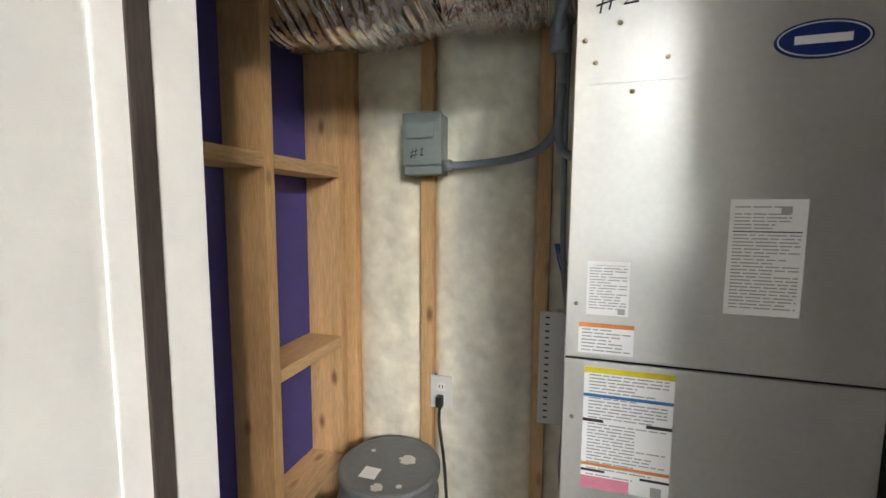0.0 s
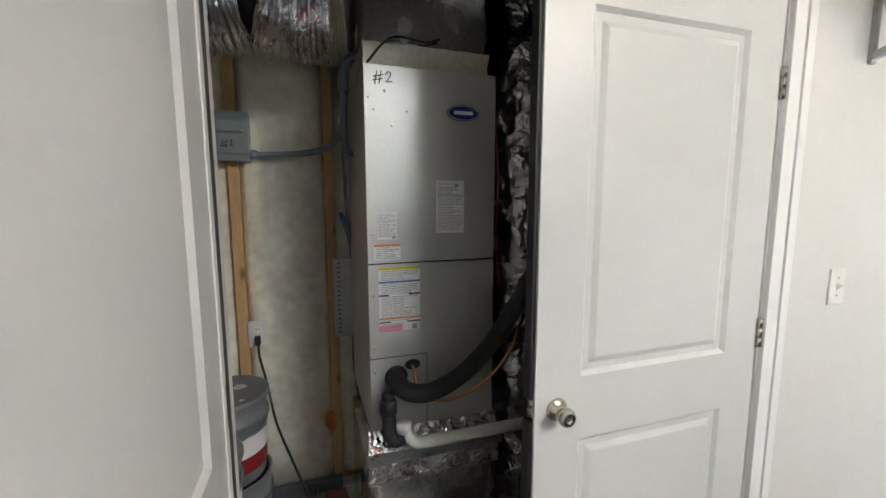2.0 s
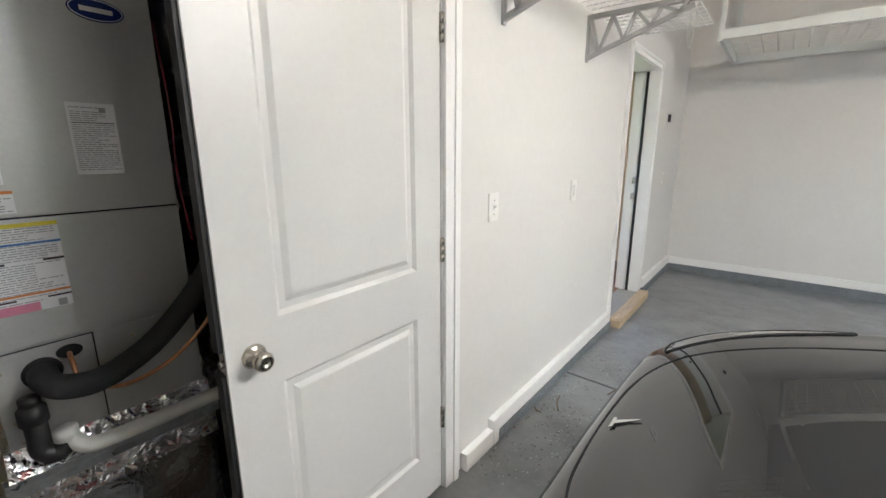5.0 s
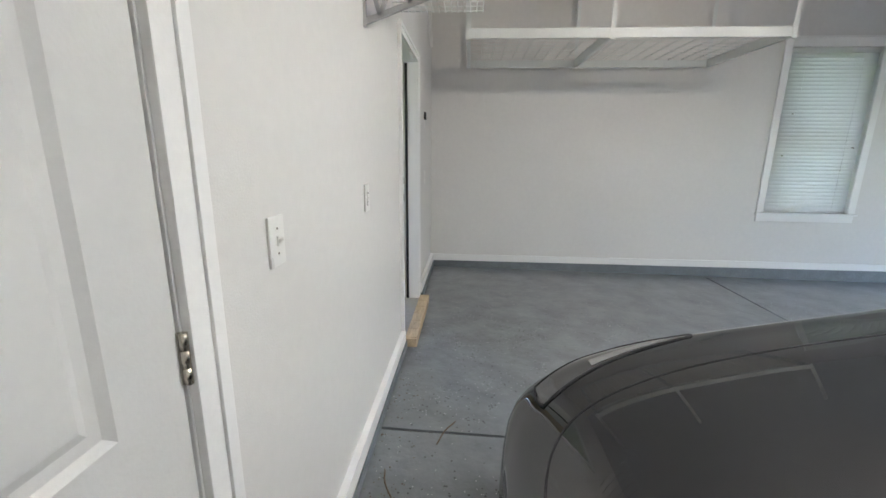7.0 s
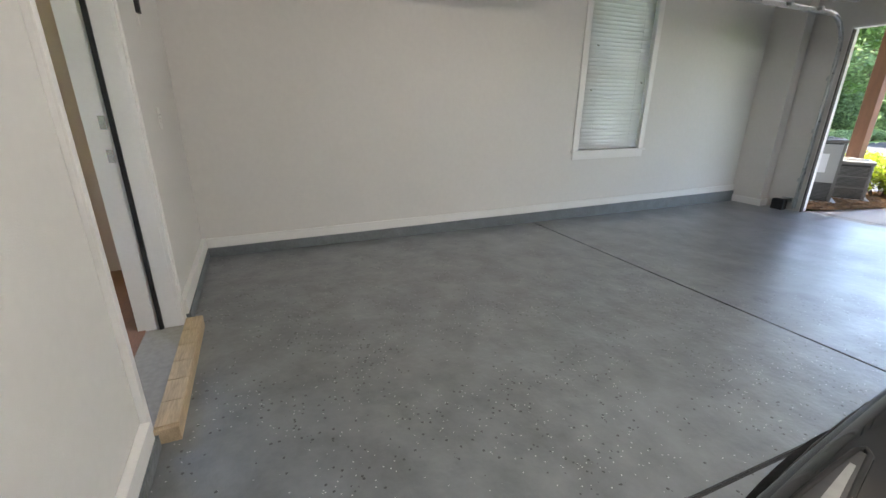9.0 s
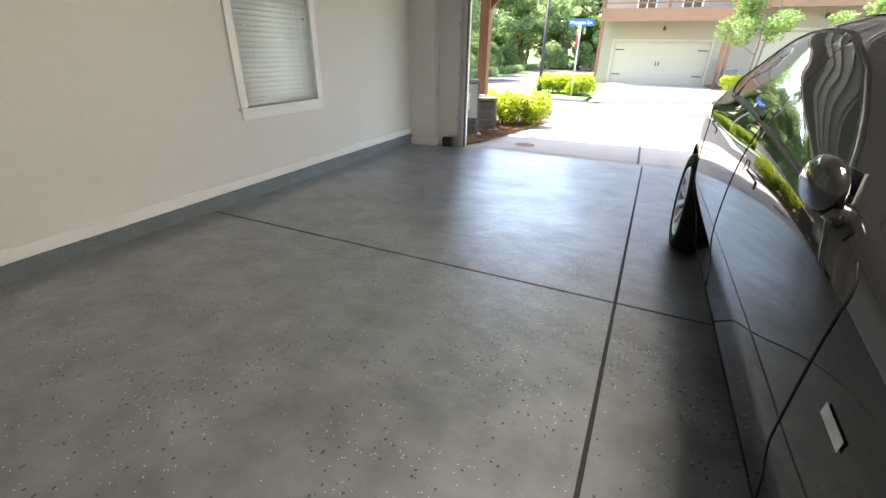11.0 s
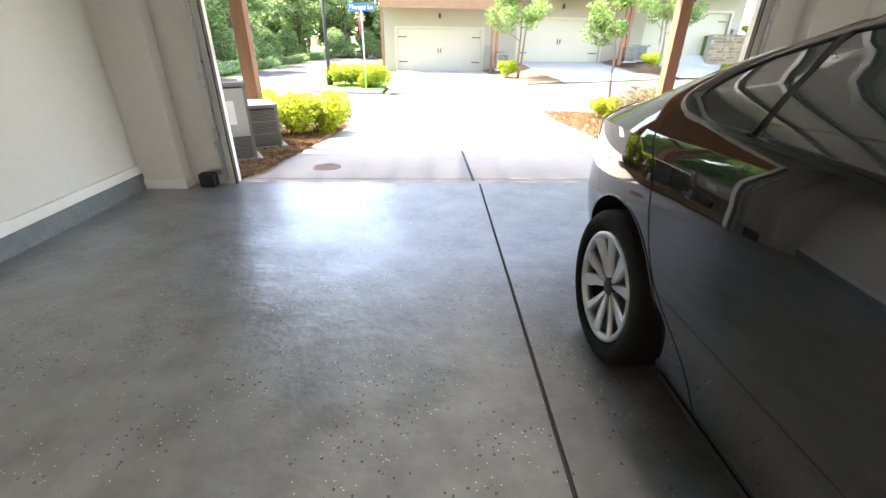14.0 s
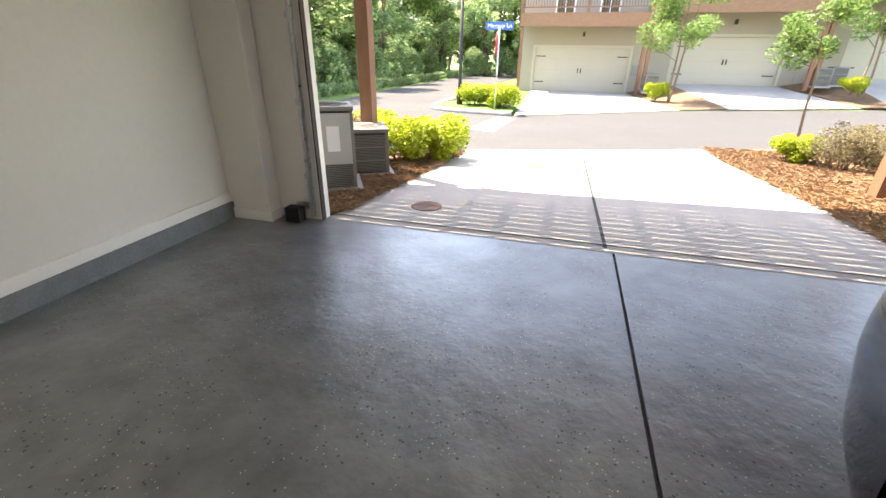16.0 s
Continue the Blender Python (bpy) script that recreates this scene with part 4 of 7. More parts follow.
# ---- the mechanical closet ----
CB, CR, CT = 1.19, 1.80, 2.75
cl = boxes("closet_shell", [(XL - 0.1, CR + 0.1, CB + 0.10, CB + 0.16, -0.1, ZC), (CR, CR + 0.1, T, CB + 0.1, -0.1, ZC)], M_PURPLE)
structure(cl, "closet sheathing board behind the insulation", "wall")
cf = boxes("closet_floor", [(XL, CR, 0.021, CB + 0.1, -0.1, -0.004)], M_CLOSETFLOOR)
structure(cf, "bare stained concrete closet floor", "floor")
board = boxes("gypsum_board", [(XL - 0.012, XL, T, CB + 0.1, 0.0, ZC)], M_PURPLE)
structure(board, "purple gypsum board behind the side studs", "wall")


def stud(name, x0, x1, y0, y1, z0, z1, material, label):
    bm = bmesh.new()
    box(bm, x0, x1, y0, y1, z0, z1, 0.003)
    return structure(part(name, bm, material), label, "stud")


for y in (1.11, 0.72):
    stud("stud", XL + 0.001, XL + 0.141, y, y + 0.04, 0.0, CT, M_WOOD, "pine wall stud on the closet side wall")
for y0, y1, z in ((0.761, 1.109, 1.60), (0.101, 0.719, 1.60), (0.761, 1.109, 0.97), (0.761, 1.109, 0.50)):
    stud("blocking", XL + 0.001, XL + 0.141, y0, y1, z, z + 0.04, M_WOODH, "pine blocking between the studs")
for x in (0.183, 0.583, -0.118):
    stud("stud", x, x + 0.044, CB - 0.045, CB + 0.1, 0.04, CT, M_WOOD, "pine wall stud framing the insulation")
stud("bottom_plate", -0.118, CR, CB - 0.045, CB + 0.099, 0.0, 0.039, M_WOODH, "pine bottom plate")
trk = boxes("curb_strip", [(-0.05, 0.62, CB - 0.085, CB - 0.046, -0.004, 0.06)], M_CURB, bevel=0.004)
structure(trk, "concrete curb at the foot of the back wall", "curb")


def batt(x0, x1):
    """A bulging insulation batt between two studs."""
    bm = bmesh.new()
    nx, nz = 14, 80
    grid = []
    for i in range(nx + 1):
        col = []
        for k in range(nz + 1):
            u, v = i / nx, k / nz
            x, z = x0 + (x1 - x0) * u, 0.05 + (CT - 0.05) * v
            bulge = 0.035 * (1 - (2 * u - 1) ** 4)
            w = 0.032 * noise.noise((x * 6, z * 3.4, 3.1)) + 0.018 * noise.noise((x * 14, z * 10, 7.7))
            col.append(bm.verts.new((x, CB - 0.012 - bulge - w * (1 - (2 * u - 1) ** 6), z)))
        grid.append(col)
    for i in range(nx):
        for k in range(nz):
            f = bm.faces.new((grid[i][k], grid[i + 1][k], grid[i + 1][k + 1], grid[i][k + 1]))
            f.smooth = True
    ext = bmesh.ops.extrude_face_region(bm, geom=bm.faces[:])
    for v in ext["geom"]:
        if isinstance(v, bmesh.types.BMVert):
            v.co.y = CB + 0.099
    return structure(part("insulation_batt", bm, M_INSUL), "pale yellowish glass wool insulation batt", "insulation")


batt(-0.072, 0.181)
batt(0.229, 0.581)
batt(0.629, 1.25)
batt(1.26, 1.79)
# ---- air handler ----
AX0, AX1, AY0, AY1 = 0.685, 1.150, 0.52, 1.06
ahu = thing("air_handler", "tall grey steel air handler cabinet with labels on a foil plenum", "air handler")
boxes("body", [(AX0, AX1, AY0 + 0.012, AY1, 0.605, 1.875)], M_STEEL, ahu, bevel=0.003)
boxes("upper_panel", [(AX0 - 0.001, AX1 + 0.001, AY0, AY0 + 0.0115, 1.227, 1.876)], M_STEEL, ahu, bevel=0.002)
boxes("lower_panel", [(AX0 - 0.001, AX1 + 0.001, AY0, AY0 + 0.0115, 0.89, 1.222), (0.892, AX1 + 0.001, AY0, AY0 + 0.0115, 0.605, 0.8895)], M_STEEL, ahu, bevel=0.0015)
boxes("access_panel", [(AX0 - 0.001, 0.888, AY0 - 0.001, AY0 + 0.0115, 0.605, 0.886)], M_STEEL, ahu, bevel=0.001)
for spec in ((AX0, AX1, AY0 + 0.004, AY0 + 0.0125, 1.2223, 1.2267), (AX0, 0.891, AY0 + 0.004, AY0 + 0.0125, 0.8864, 0.8896), (0.8884, 0.8916, AY0 + 0.004, AY0 + 0.0125, 0.607, 0.886)):
    boxes("panel_gap", [spec], M_DARK, ahu, "dark gap between the panels")
boxes("knockout_plate", [(0.705, 0.86, AY0 - 0.0018, AY0 - 0.0002, 1.70, 1.79)], M_STEEL, ahu)
for x, z in ((0.698, 1.772), (0.716, 1.735), (0.752, 1.795), (0.775, 1.685), (0.825, 1.735), (0.70, 1.325), (0.70, 1.115), (0.70, 0.925), (0.70, 0.84), (0.705, 0.70), (0.98, 0.85), (0.71, 0.64)):
    bm = bmesh.new()
    lathe(bm, [(0, 0), (0.0042, 0.0), (0.0036, 0.002), (0, 0.003)], 8, Matrix.Translation((x, AY0 - 0.0015, z)) @ Matrix.Rotation(radians(90), 4, "X"))
    part("screw", bm, M_BRASS, ahu, "brass-coloured screw")
bm = bmesh.new()
def oval(bm, cx, cz, a, b, y, n=40, h=0.003):
    vs = [bm.verts.new((cx + a * math.cos(k * math.tau / n), y, cz + b * math.sin(k * math.tau / n))) for k in range(n)]
    f = bm.faces.new(vs)
    ex = bmesh.ops.extrude_face_region(bm, geom=[f])
    for v in ex["geom"]:
        if isinstance(v, bmesh.types.BMVert):
            v.co.y -= h
oval(bm, 1.027, 1.741, 0.060, 0.0275, AY0 - 0.0005)
badge = part("badge", bm, M_NAVY, ahu, "navy oval maker's badge with pale rim")
bm = bmesh.new()
tube(bm, [(1.027 + 0.056 * math.cos(k * math.tau / 40), AY0 - 0.0038, 1.741 + 0.0237 * math.sin(k * math.tau / 40)) for k in range(41)], 0.0011, 6, cap=False)
part("rim", bm, M_PAPER, badge)
boxes("mark", [(0.992, 1.062, AY0 - 0.0046, AY0 - 0.0036, 1.735, 1.747)], M_PAPER, badge)
bm = bmesh.new()
for a, b in (((0.716, 1.838), (0.748, 1.846)), ((0.714, 1.826), (0.746, 1.834)), ((0.728, 1.856), (0.720, 1.814)), ((0.742, 1.858), (0.734, 1.818))):
    tube(bm, [(a[0], AY0 - 0.001, a[1]), (b[0], AY0 - 0.001, b[1])], 0.0016, 6)
tube(bm, [(x, AY0 - 0.001, z) for x, z in ((0.756, 1.846), (0.762, 1.856), (0.772, 1.855), (0.774, 1.846), (0.766, 1.834), (0.756, 1.824), (0.778, 1.826))], 0.0016, 6)
part("marker_number", bm, M_BLACKINK, ahu, "handwritten number in black marker")


def sticker(name, x0, x1, z0, z1, rows, label, extra=()):
    """A printed label on the cabinet: a paper sheet with bars of print; extra holds coloured bands."""
    y = AY0 - 0.0004
    sh = boxes(name, [(x0, x1, y - 0.0008, y, z0, z1)], M_PAPER, ahu, label)
    bm = bmesh.new()
    rnd = random.Random(name + str(x0))
    h = (z1 - z0)
    for i in range(rows):
        z = z1 - h * (0.05 + 0.9 * (i + 0.5) / rows)
        if any(a <= (z - z0) / h <= b for a, b, *_ in extra):
            continue
        x = x0 + (x1 - x0) * 0.06
        end = x0 + (x1 - x0) * rnd.choice((0.94, 0.94, 0.8, 0.6))
        while x < end:
            w = min(rnd.uniform(0.008, 0.03), end - x)
            if w > 0.002:
                box(bm, x, x + w, y - 0.0013, y - 0.0009, z - h * 0.16 / rows, z + h * 0.16 / rows)
            x += w + 0.003
    part("print", bm, M_INK, sh)
    for a, b, c, d, m in extra:
        boxes("band", [(x0 + (x1 - x0) * c, x0 + (x1 - x0) * d, y - 0.0014, y - 0.0010, z0 + h * a, z0 + h * b)], m, sh)


sticker("data_label", 0.927, 1.030, 1.325, 1.509, 30, "white data label with rows of grey print", ((0.72, 0.73, 0.05, 0.95, M_BLACKINK), (0.88, 0.93, 0.66, 0.80, M_INK)))
sticker("warning_label", 0.717, 0.786, 1.307, 1.402, 17, "small white notice label", ((0.92, 0.925, 0.1, 0.9, M_BLACKINK), (0.03, 0.12, 0.75, 0.92, M_INK)))
sticker("warning_label", 0.706, 0.797, 1.237, 1.292, 8, "small white label with orange top band", ((0.86, 1.0, 0.0, 1.0, M_ORANGE),))
sticker("caution_label", 0.719, 0.865, 0.984, 1.212, 34, "large white caution label with yellow top band",
        ((0.955, 1.0, 0.0, 1.0, M_YELLOW), (0.76, 0.785, 0.0, 1.0, M_BLUEINK), (0.555, 0.58, 0.0, 0.24, M_BLACKINK), (0.56, 0.585, 0.72, 1.0, M_BLACKINK), (0.19, 0.215, 0.0, 1.0, M_ORANGE),
         (0.14, 0.16, 0.0, 0.28, M_BLACKINK), (0.13, 0.15, 0.68, 1.0, M_BLACKINK), (0.0, 0.10, 0.0, 0.56, M_PINK), (0.01, 0.09, 0.80, 0.92, M_INK)))

# refrigerant line, copper line, trap and drain
ref = thing("refrigerant_line", "black foam sleeved refrigerant line curving from the cabinet", "pipe")
bm = bmesh.new()
tube(bm, smooth_path([(0.775, 0.53, 0.815), (0.772, 0.47, 0.812), (0.80, 0.43, 0.795), (0.88, 0.42, 0.79), (1.0, 0.42, 0.845), (1.12, 0.43, 0.95), (1.22, 0.45, 1.07), (1.31, 0.47, 1.20), (1.42, 0.50, 1.33), (1.60, 0.54, 1.45)], 8), 0.032, 14)
part("sleeve", bm, M_FOAM, ref)
bm = bmesh.new()
lathe(bm, [(0.0, 0), (0.042, 0), (0.04, 0.006), (0.0, 0.006)], 20, Matrix.Translation((0.775, AY0 - 0.001, 0.815)) @ Matrix.Rotation(radians(90), 4, "X"))
part("grommet", bm, M_BLACK, ref)
cop = thing("copper_line", "thin bare copper liquid line", "pipe")
bm = bmesh.new()
tube(bm, smooth_path([(0.835, 0.53, 0.850), (0.83, 0.47, 0.845), (0.84, 0.44, 0.79), (0.92, 0.43, 0.745), (1.05, 0.43, 0.775), (1.17, 0.44, 0.87), (1.25, 0.47, 0.99), (1.36, 0.50, 1.12), (1.56, 0.52, 1.25)], 8), 0.006, 8)
part("pipe", bm, M_COPPER, cop)
bm = bmesh.new()
oval(bm, 0.835, 0.855, 0.028, 0.018, AY0 - 0.0008, h=0.005)
part("grommet", bm, M_BLACK, cop)
trap = thing("drain_trap", "black drain trap with white pvc drain pipe across the plenum", "drain pipe")
bm = bmesh.new()
tube(bm, smooth_path([(0.735, 0.47, 0.735), (0.735, 0.46, 0.68), (0.735, 0.455, 0.635), (0.76, 0.45, 0.615), (0.79, 0.45, 0.64)], 6), 0.024, 14)
lathe(bm, [(0, 0), (0.03, 0), (0.03, 0.04), (0.022, 0.05), (0, 0.05)], 18, Matrix.Translation((0.735, 0.47, 0.71)))
part("elbow", bm, M_BLACK, trap)
bm = bmesh.new()
lathe(bm, [(0, 0), (0.022, 0), (0.022, 0.02), (0, 0.024)], 18, Matrix.Translation((0.735, 0.47, 0.76)))
part("cap", bm, M_BLACK, trap)
bm = bmesh.new()
tube(bm, smooth_path([(0.785, 0.45, 0.665), (0.80, 0.44, 0.63), (0.83, 0.435, 0.605), (0.90, 0.435, 0.60)], 5) + [Vector((1.42, 0.44, 0.595))], 0.021, 14)
lathe(bm, [(0, 0), (0.027, 0), (0.027, 0.03), (0, 0.03)], 18, Matrix.Translation((0.785, 0.45, 0.645)))
part("pvc_pipe", bm, M_PVC, trap)

# plenum below: printed foil tape strip, metal flange, flat foil box
pl = thing("supply_plenum", "foil-faced duct board plenum under the air handler", "plenum")
bm = bmesh.new()
box(bm, 0.672, 1.155, 0.495, 1.06, 0.03, 0.50)
bmesh.ops.subdivide_edges(bm, edges=bm.edges[:], cuts=10, use_grid_fill=True)
for v in bm.verts:
    if v.co.y < 0.5:
        v.co.y += 0.012 * noise.noise((v.co.x * 6, v.co.z * 6, 1.0)) - 0.02 * math.sin((v.co.z - 0.03) / 0.47 * math.pi) * math.sin((v.co.x - 0.672) / 0.483 * math.pi)
for f in bm.faces:
    f.smooth = True
part("box", bm, M_FOILFLAT, pl)
bm = bmesh.new()
box(bm, 0.664, 1.163, 0.478, 0.494, 0.44, 0.525)
bmesh.ops.subdivide_edges(bm, edges=bm.edges[:], cuts=14, use_grid_fill=True)
for v in bm.verts:
    v.co += 0.007 * noise.noise_vector(v.co * 14)
part("tape_skirt", bm, M_FOILPRINT, pl, "crinkled foil tape with red print")
boxes("flange", [(0.655, 1.165, 0.455, 0.52, 0.528, 0.555), (0.655, 1.165, 0.455, 0.462, 0.555, 0.572)], M_GALV, pl, "galvanised sheet flange", bevel=0.002)
bm = bmesh.new()
box(bm, 0.668, 1.16, 0.475, 0.53, 0.556, 0.625)
bmesh.ops.subdivide_edges(bm, edges=bm.edges[:], cuts=12, use_grid_fill=True)
for v in bm.verts:
    v.co += 0.006 * noise.noise_vector(v.co * 15)
    v.co.y += 0.6 * max(0, v.co.z - 0.56)
part("tape_collar", bm, M_FOILPRINT, pl, "printed foil tape round the joint")

pan = thing("drain_pan", "shallow galvanised drain pan under the plenum", "drain pan")
boxes("pan_floor", [(0.50, 1.60, 0.31, 1.12, -0.002, 0.004)], M_GALV, pan)
boxes("pan_side", [(0.495, 0.50, 0.305, 1.125, -0.003, 0.042), (1.60, 1.605, 0.305, 1.125, -0.003, 0.042), (0.50, 1.60, 0.305, 0.31, -0.003, 0.042), (0.50, 1.60, 1.12, 1.125, -0.003, 0.042)], M_GALV, pan, bevel=0.001)
for i, (x, y, a) in enumerate(((0.73, 0.345, 20), (1.085, 0.42, -30), (0.58, 1.0, 5), (1.1, 0.95, 0))):
    b = thing("brick", "loose red brick propping the plenum", "brick", "bricks under the plenum", at=Matrix.Translation((x, y, 0.004)) @ Matrix.Rotation(radians(a), 4, "Z"))
    boxes("block", [(-0.05, 0.05, -0.09, 0.03, 0.0, 0.056)], M_BRICK, b, bevel=0.004)
cordb = thing("low_voltage_cord", "dark cord trailing over the drain pan", "cord")
bm = bmesh.new()
tube(bm, smooth_path([(0.70, 0.40, 0.03), (0.85, 0.41, 0.012), (1.0, 0.38, 0.018), (1.1, 0.40, 0.07), (1.25, 0.48, 0.12), (1.3, 0.55, 0.3)], 7), 0.005, 8)
part("cable", bm, M_BLACK, cordb)

# return plenum above
rp = thing("return_plenum", "foil-wrapped return plenum with mastic joint above the air handler", "plenum")
bm = bmesh.new()
box(bm, 0.70, 1.12, 0.56, 1.05, 1.93, CT)
bmesh.ops.subdivide_edges(bm, edges=bm.edges[:], cuts=9, use_grid_fill=True)
for v in bm.verts:
    v.co += 0.004 * noise.noise_vector(v.co * 9)
part("wrap", bm, M_FOILFLAT, rp)
bm = bmesh.new()
box(bm, 0.685, 1.135, 0.545, 1.06, 1.877, 1.955)
bmesh.ops.subdivide_edges(bm, edges=bm.edges[:], cuts=10, use_grid_fill=True)
for v in bm.verts:
    if v.co.z > 1.88:
        v.co += 0.009 * noise.noise_vector(v.co * 13)
part("mastic_band", bm, M_MASTIC, rp, "rough cream mastic band")
bm = bmesh.new()
tube(bm, smooth_path([(0.70, 0.54, 1.885), (0.75, 0.53, 1.945), (0.80, 0.54, 1.975), (0.9, 0.545, 1.97), (0.95, 0.545, 1.985)], 5), 0.004, 6)
part("sensor_wire", bm, M_BLACK, rp)


def flex_duct(name, label, pts, r, material, ripple=0.012, seed=0.0, n=40, parent=None):
    """A flexible duct: a tube along a path, pleated and dented."""
    bm = bmesh.new()
    path = smooth_path(pts, 16)
    rs = [r * (1 + 0.05 * math.sin(i * 1.9)) for i in range(len(path))]
    tube(bm, path, rs, n)
    for v in bm.verts:
        v.co += ripple * noise.noise_vector(v.co * 9 + Vector((seed, 0, 0))) + ripple * 0.35 * noise.noise_vector(v.co * 24 + Vector((0, seed, 0)))
    return part(name, bm, material, parent, label)


fd = thing("flexible_duct", "silver foil jacketed flexible duct hung by a black strap", "duct")
flex_duct("jacket", "crinkled silver foil jacket", [(-0.22, 0.95, 2.20), (-0.08, 0.94, 2.19), (0.10, 0.93, 2.175), (0.22, 0.93, 2.185), (0.275, 0.93, 2.20)], 0.20, M_FOIL, parent=fd)
flex_duct("jacket", "crinkled silver foil jacket with red print", [(0.395, 0.93, 2.20), (0.44, 0.93, 2.185), (0.52, 0.93, 2.18), (0.60, 0.93, 2.185)], 0.195, M_FOILPRINT, seed=4.0, parent=fd)
flex_duct("collar", "cream mastic sealed collar", [(0.595, 0.93, 2.185), (0.64, 0.93, 2.185), (0.69, 0.92, 2.185)], 0.192, M_MASTIC, ripple=0.008, seed=7, parent=fd)
bm = bmesh.new()
tube(bm, [(0.268, 0.93, 2.205), (0.402, 0.93, 2.205)], 0.178, 36)
part("strap", bm, M_BLACK, fd, "wide black hanging strap")
boxes("controller", [(0.44, 0.52, 0.70, 0.75, 2.22, 2.27)], M_BLACK, fd, "small black control box", bevel=0.004)

for i, (pts, r, m, lab) in enumerate((
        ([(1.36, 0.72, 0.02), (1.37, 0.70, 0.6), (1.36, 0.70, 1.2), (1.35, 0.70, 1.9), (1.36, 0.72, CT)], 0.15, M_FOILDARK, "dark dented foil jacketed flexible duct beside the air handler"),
        ([(1.60, 0.62, 0.02), (1.62, 0.58, 0.7), (1.60, 0.60, 1.4), (1.61, 0.60, 2.1), (1.60, 0.62, CT)], 0.14, M_FOIL, "dented silver flexible duct deep in the closet"),
        ([(1.05, 0.40, 2.35), (1.28, 0.42, 2.25), (1.45, 0.45, 2.2), (1.7, 0.55, 2.3)], 0.15, M_FOIL, "silver flexible duct overhead"))):
    d = thing("flexible_duct", lab, "duct")
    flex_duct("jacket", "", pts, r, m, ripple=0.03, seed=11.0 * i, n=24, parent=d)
    a, b = Vector(pts[1]), Vector(pts[2])
    u = (b - a).normalized() * 0.03
    part("strap", tube(bmesh.new(), [a.lerp(b, 0.5) - u, a.lerp(b, 0.5) + u], r * 1.1, 24), M_BLACK, d, "black duct strap")
    part("end_collar", tube(bmesh.new(), [Vector(pts[-1]) - (Vector(pts[-1]) - Vector(pts[-2])).normalized() * 0.08, Vector(pts[-1])], r * 1.06, 24), M_GALV, d, "metal end collar")
rw = thing("thermostat_wire", "thin red thermostat wire beside the cabinet", "wire")
bm = bmesh.new()
tube(bm, smooth_path([(1.165, 0.55, 1.75), (1.175, 0.54, 1.5), (1.17, 0.54, 1.3), (1.19, 0.55, 1.1)], 6), 0.003, 6)
part("wire", bm, M_RED, rw)

# ---- disconnect box, conduit, outlet, panel ----
db = thing("disconnect_box", "grey steel electrical disconnect box on a stud", "electrical box")
boxes("case", [(0.152, 0.282, 1.07, 1.143, 1.602, 1.797)], M_BOXGREY, db, bevel=0.006)
boxes("cover", [(0.150, 0.284, 1.055, 1.0695, 1.63, 1.80)], M_BOXGREY, db, bevel=0.005)
boxes("pull_handle", [(0.165, 0.262, 1.043, 1.0545, 1.715, 1.765)], M_BOXGREY, db, bevel=0.005)
bm = bmesh.new()
for a, b in (((0.178, 1.672), (0.205, 1.678)), ((0.176, 1.66), (0.203, 1.666)), ((0.187, 1.684), (0.182, 1.652)), ((0.199, 1.686), (0.194, 1.654)), ((0.212, 1.68), (0.222, 1.686)), ((0.222, 1.686), (0.214, 1.662)), ((0.214, 1.662), (0.226, 1.664))):
    tube(bm, [(a[0], 1.0545, a[1]), (b[0], 1.0545, b[1])], 0.0014, 5)
part("marker_number", bm, M_BLACKINK, db, "handwritten number in black marker")
cd = thing("flexible_conduit", "grey liquid-tight conduit from the disconnect box to the cabinet", "conduit")
bm = bmesh.new()
tube(bm, smooth_path([(0.283, 1.09, 1.632), (0.36, 1.085, 1.632), (0.50, 1.06, 1.642), (0.60, 1.0, 1.665), (0.648, 0.93, 1.72), (0.655, 0.86, 1.82), (0.645, 0.80, 1.90), (0.66, 0.76, 1.955), (0.70, 0.74, 1.97)], 8), 0.0125, 12)
part("hose", bm, M_CONDUIT, cd)
bm = bmesh.new()
lathe(bm, [(0, 0), (0.019, 0), (0.019, 0.022), (0.015, 0.03), (0, 0.03)], 14, Matrix.Translation((0.2825, 1.09, 1.632)) @ Matrix.Rotation(radians(90), 4, "Y"))
part("fitting", bm, M_CONDUIT, cd)
bm = bmesh.new()
lathe(bm, [(0, 0), (0.022, 0), (0.022, 0.05), (0.017, 0.08), (0, 0.08)], 14, Matrix.Translation((0.648, 0.81, 1.86)))
part("fitting", bm, M_CONDUIT, cd)
bm = bmesh.new()
tube(bm, smooth_path([(0.655, 0.86, 1.80), (0.65, 0.87, 1.70), (0.66, 0.86, 1.64), (0.69, 0.85, 1.62)], 6), 0.011, 10)
part("whip", bm, M_CONDUIT, cd)
ol = thing("closet_outlet", "white duplex outlet on a stud with a black plug in it", "outlet")
boxes("plate", [(0.227, 0.307, 1.128, 1.134, 0.775, 0.895)], M_PLASTIC, ol, bevel=0.002)
boxes("device_box", [(0.232, 0.29, 1.1345, 1.18, 0.785, 0.885)], M_BLUEPLASTIC, ol)
for dz in (-0.02, 0.02):
    boxes("socket", [(0.252, 0.282, 1.1262, 1.1279, 0.835 + dz - 0.014, 0.835 + dz + 0.014)], M_PAPER, ol, bevel=0.0005)
boxes("slot", [(0.259, 0.262, 1.1255, 1.1261, 0.85, 0.862), (0.271, 0.274, 1.1255, 1.1261, 0.85, 0.862)], M_DARK, ol)
pc = thing("power_cord", "black power cord hanging from the outlet to the drain pan", "cord")
bm = bmesh.new()
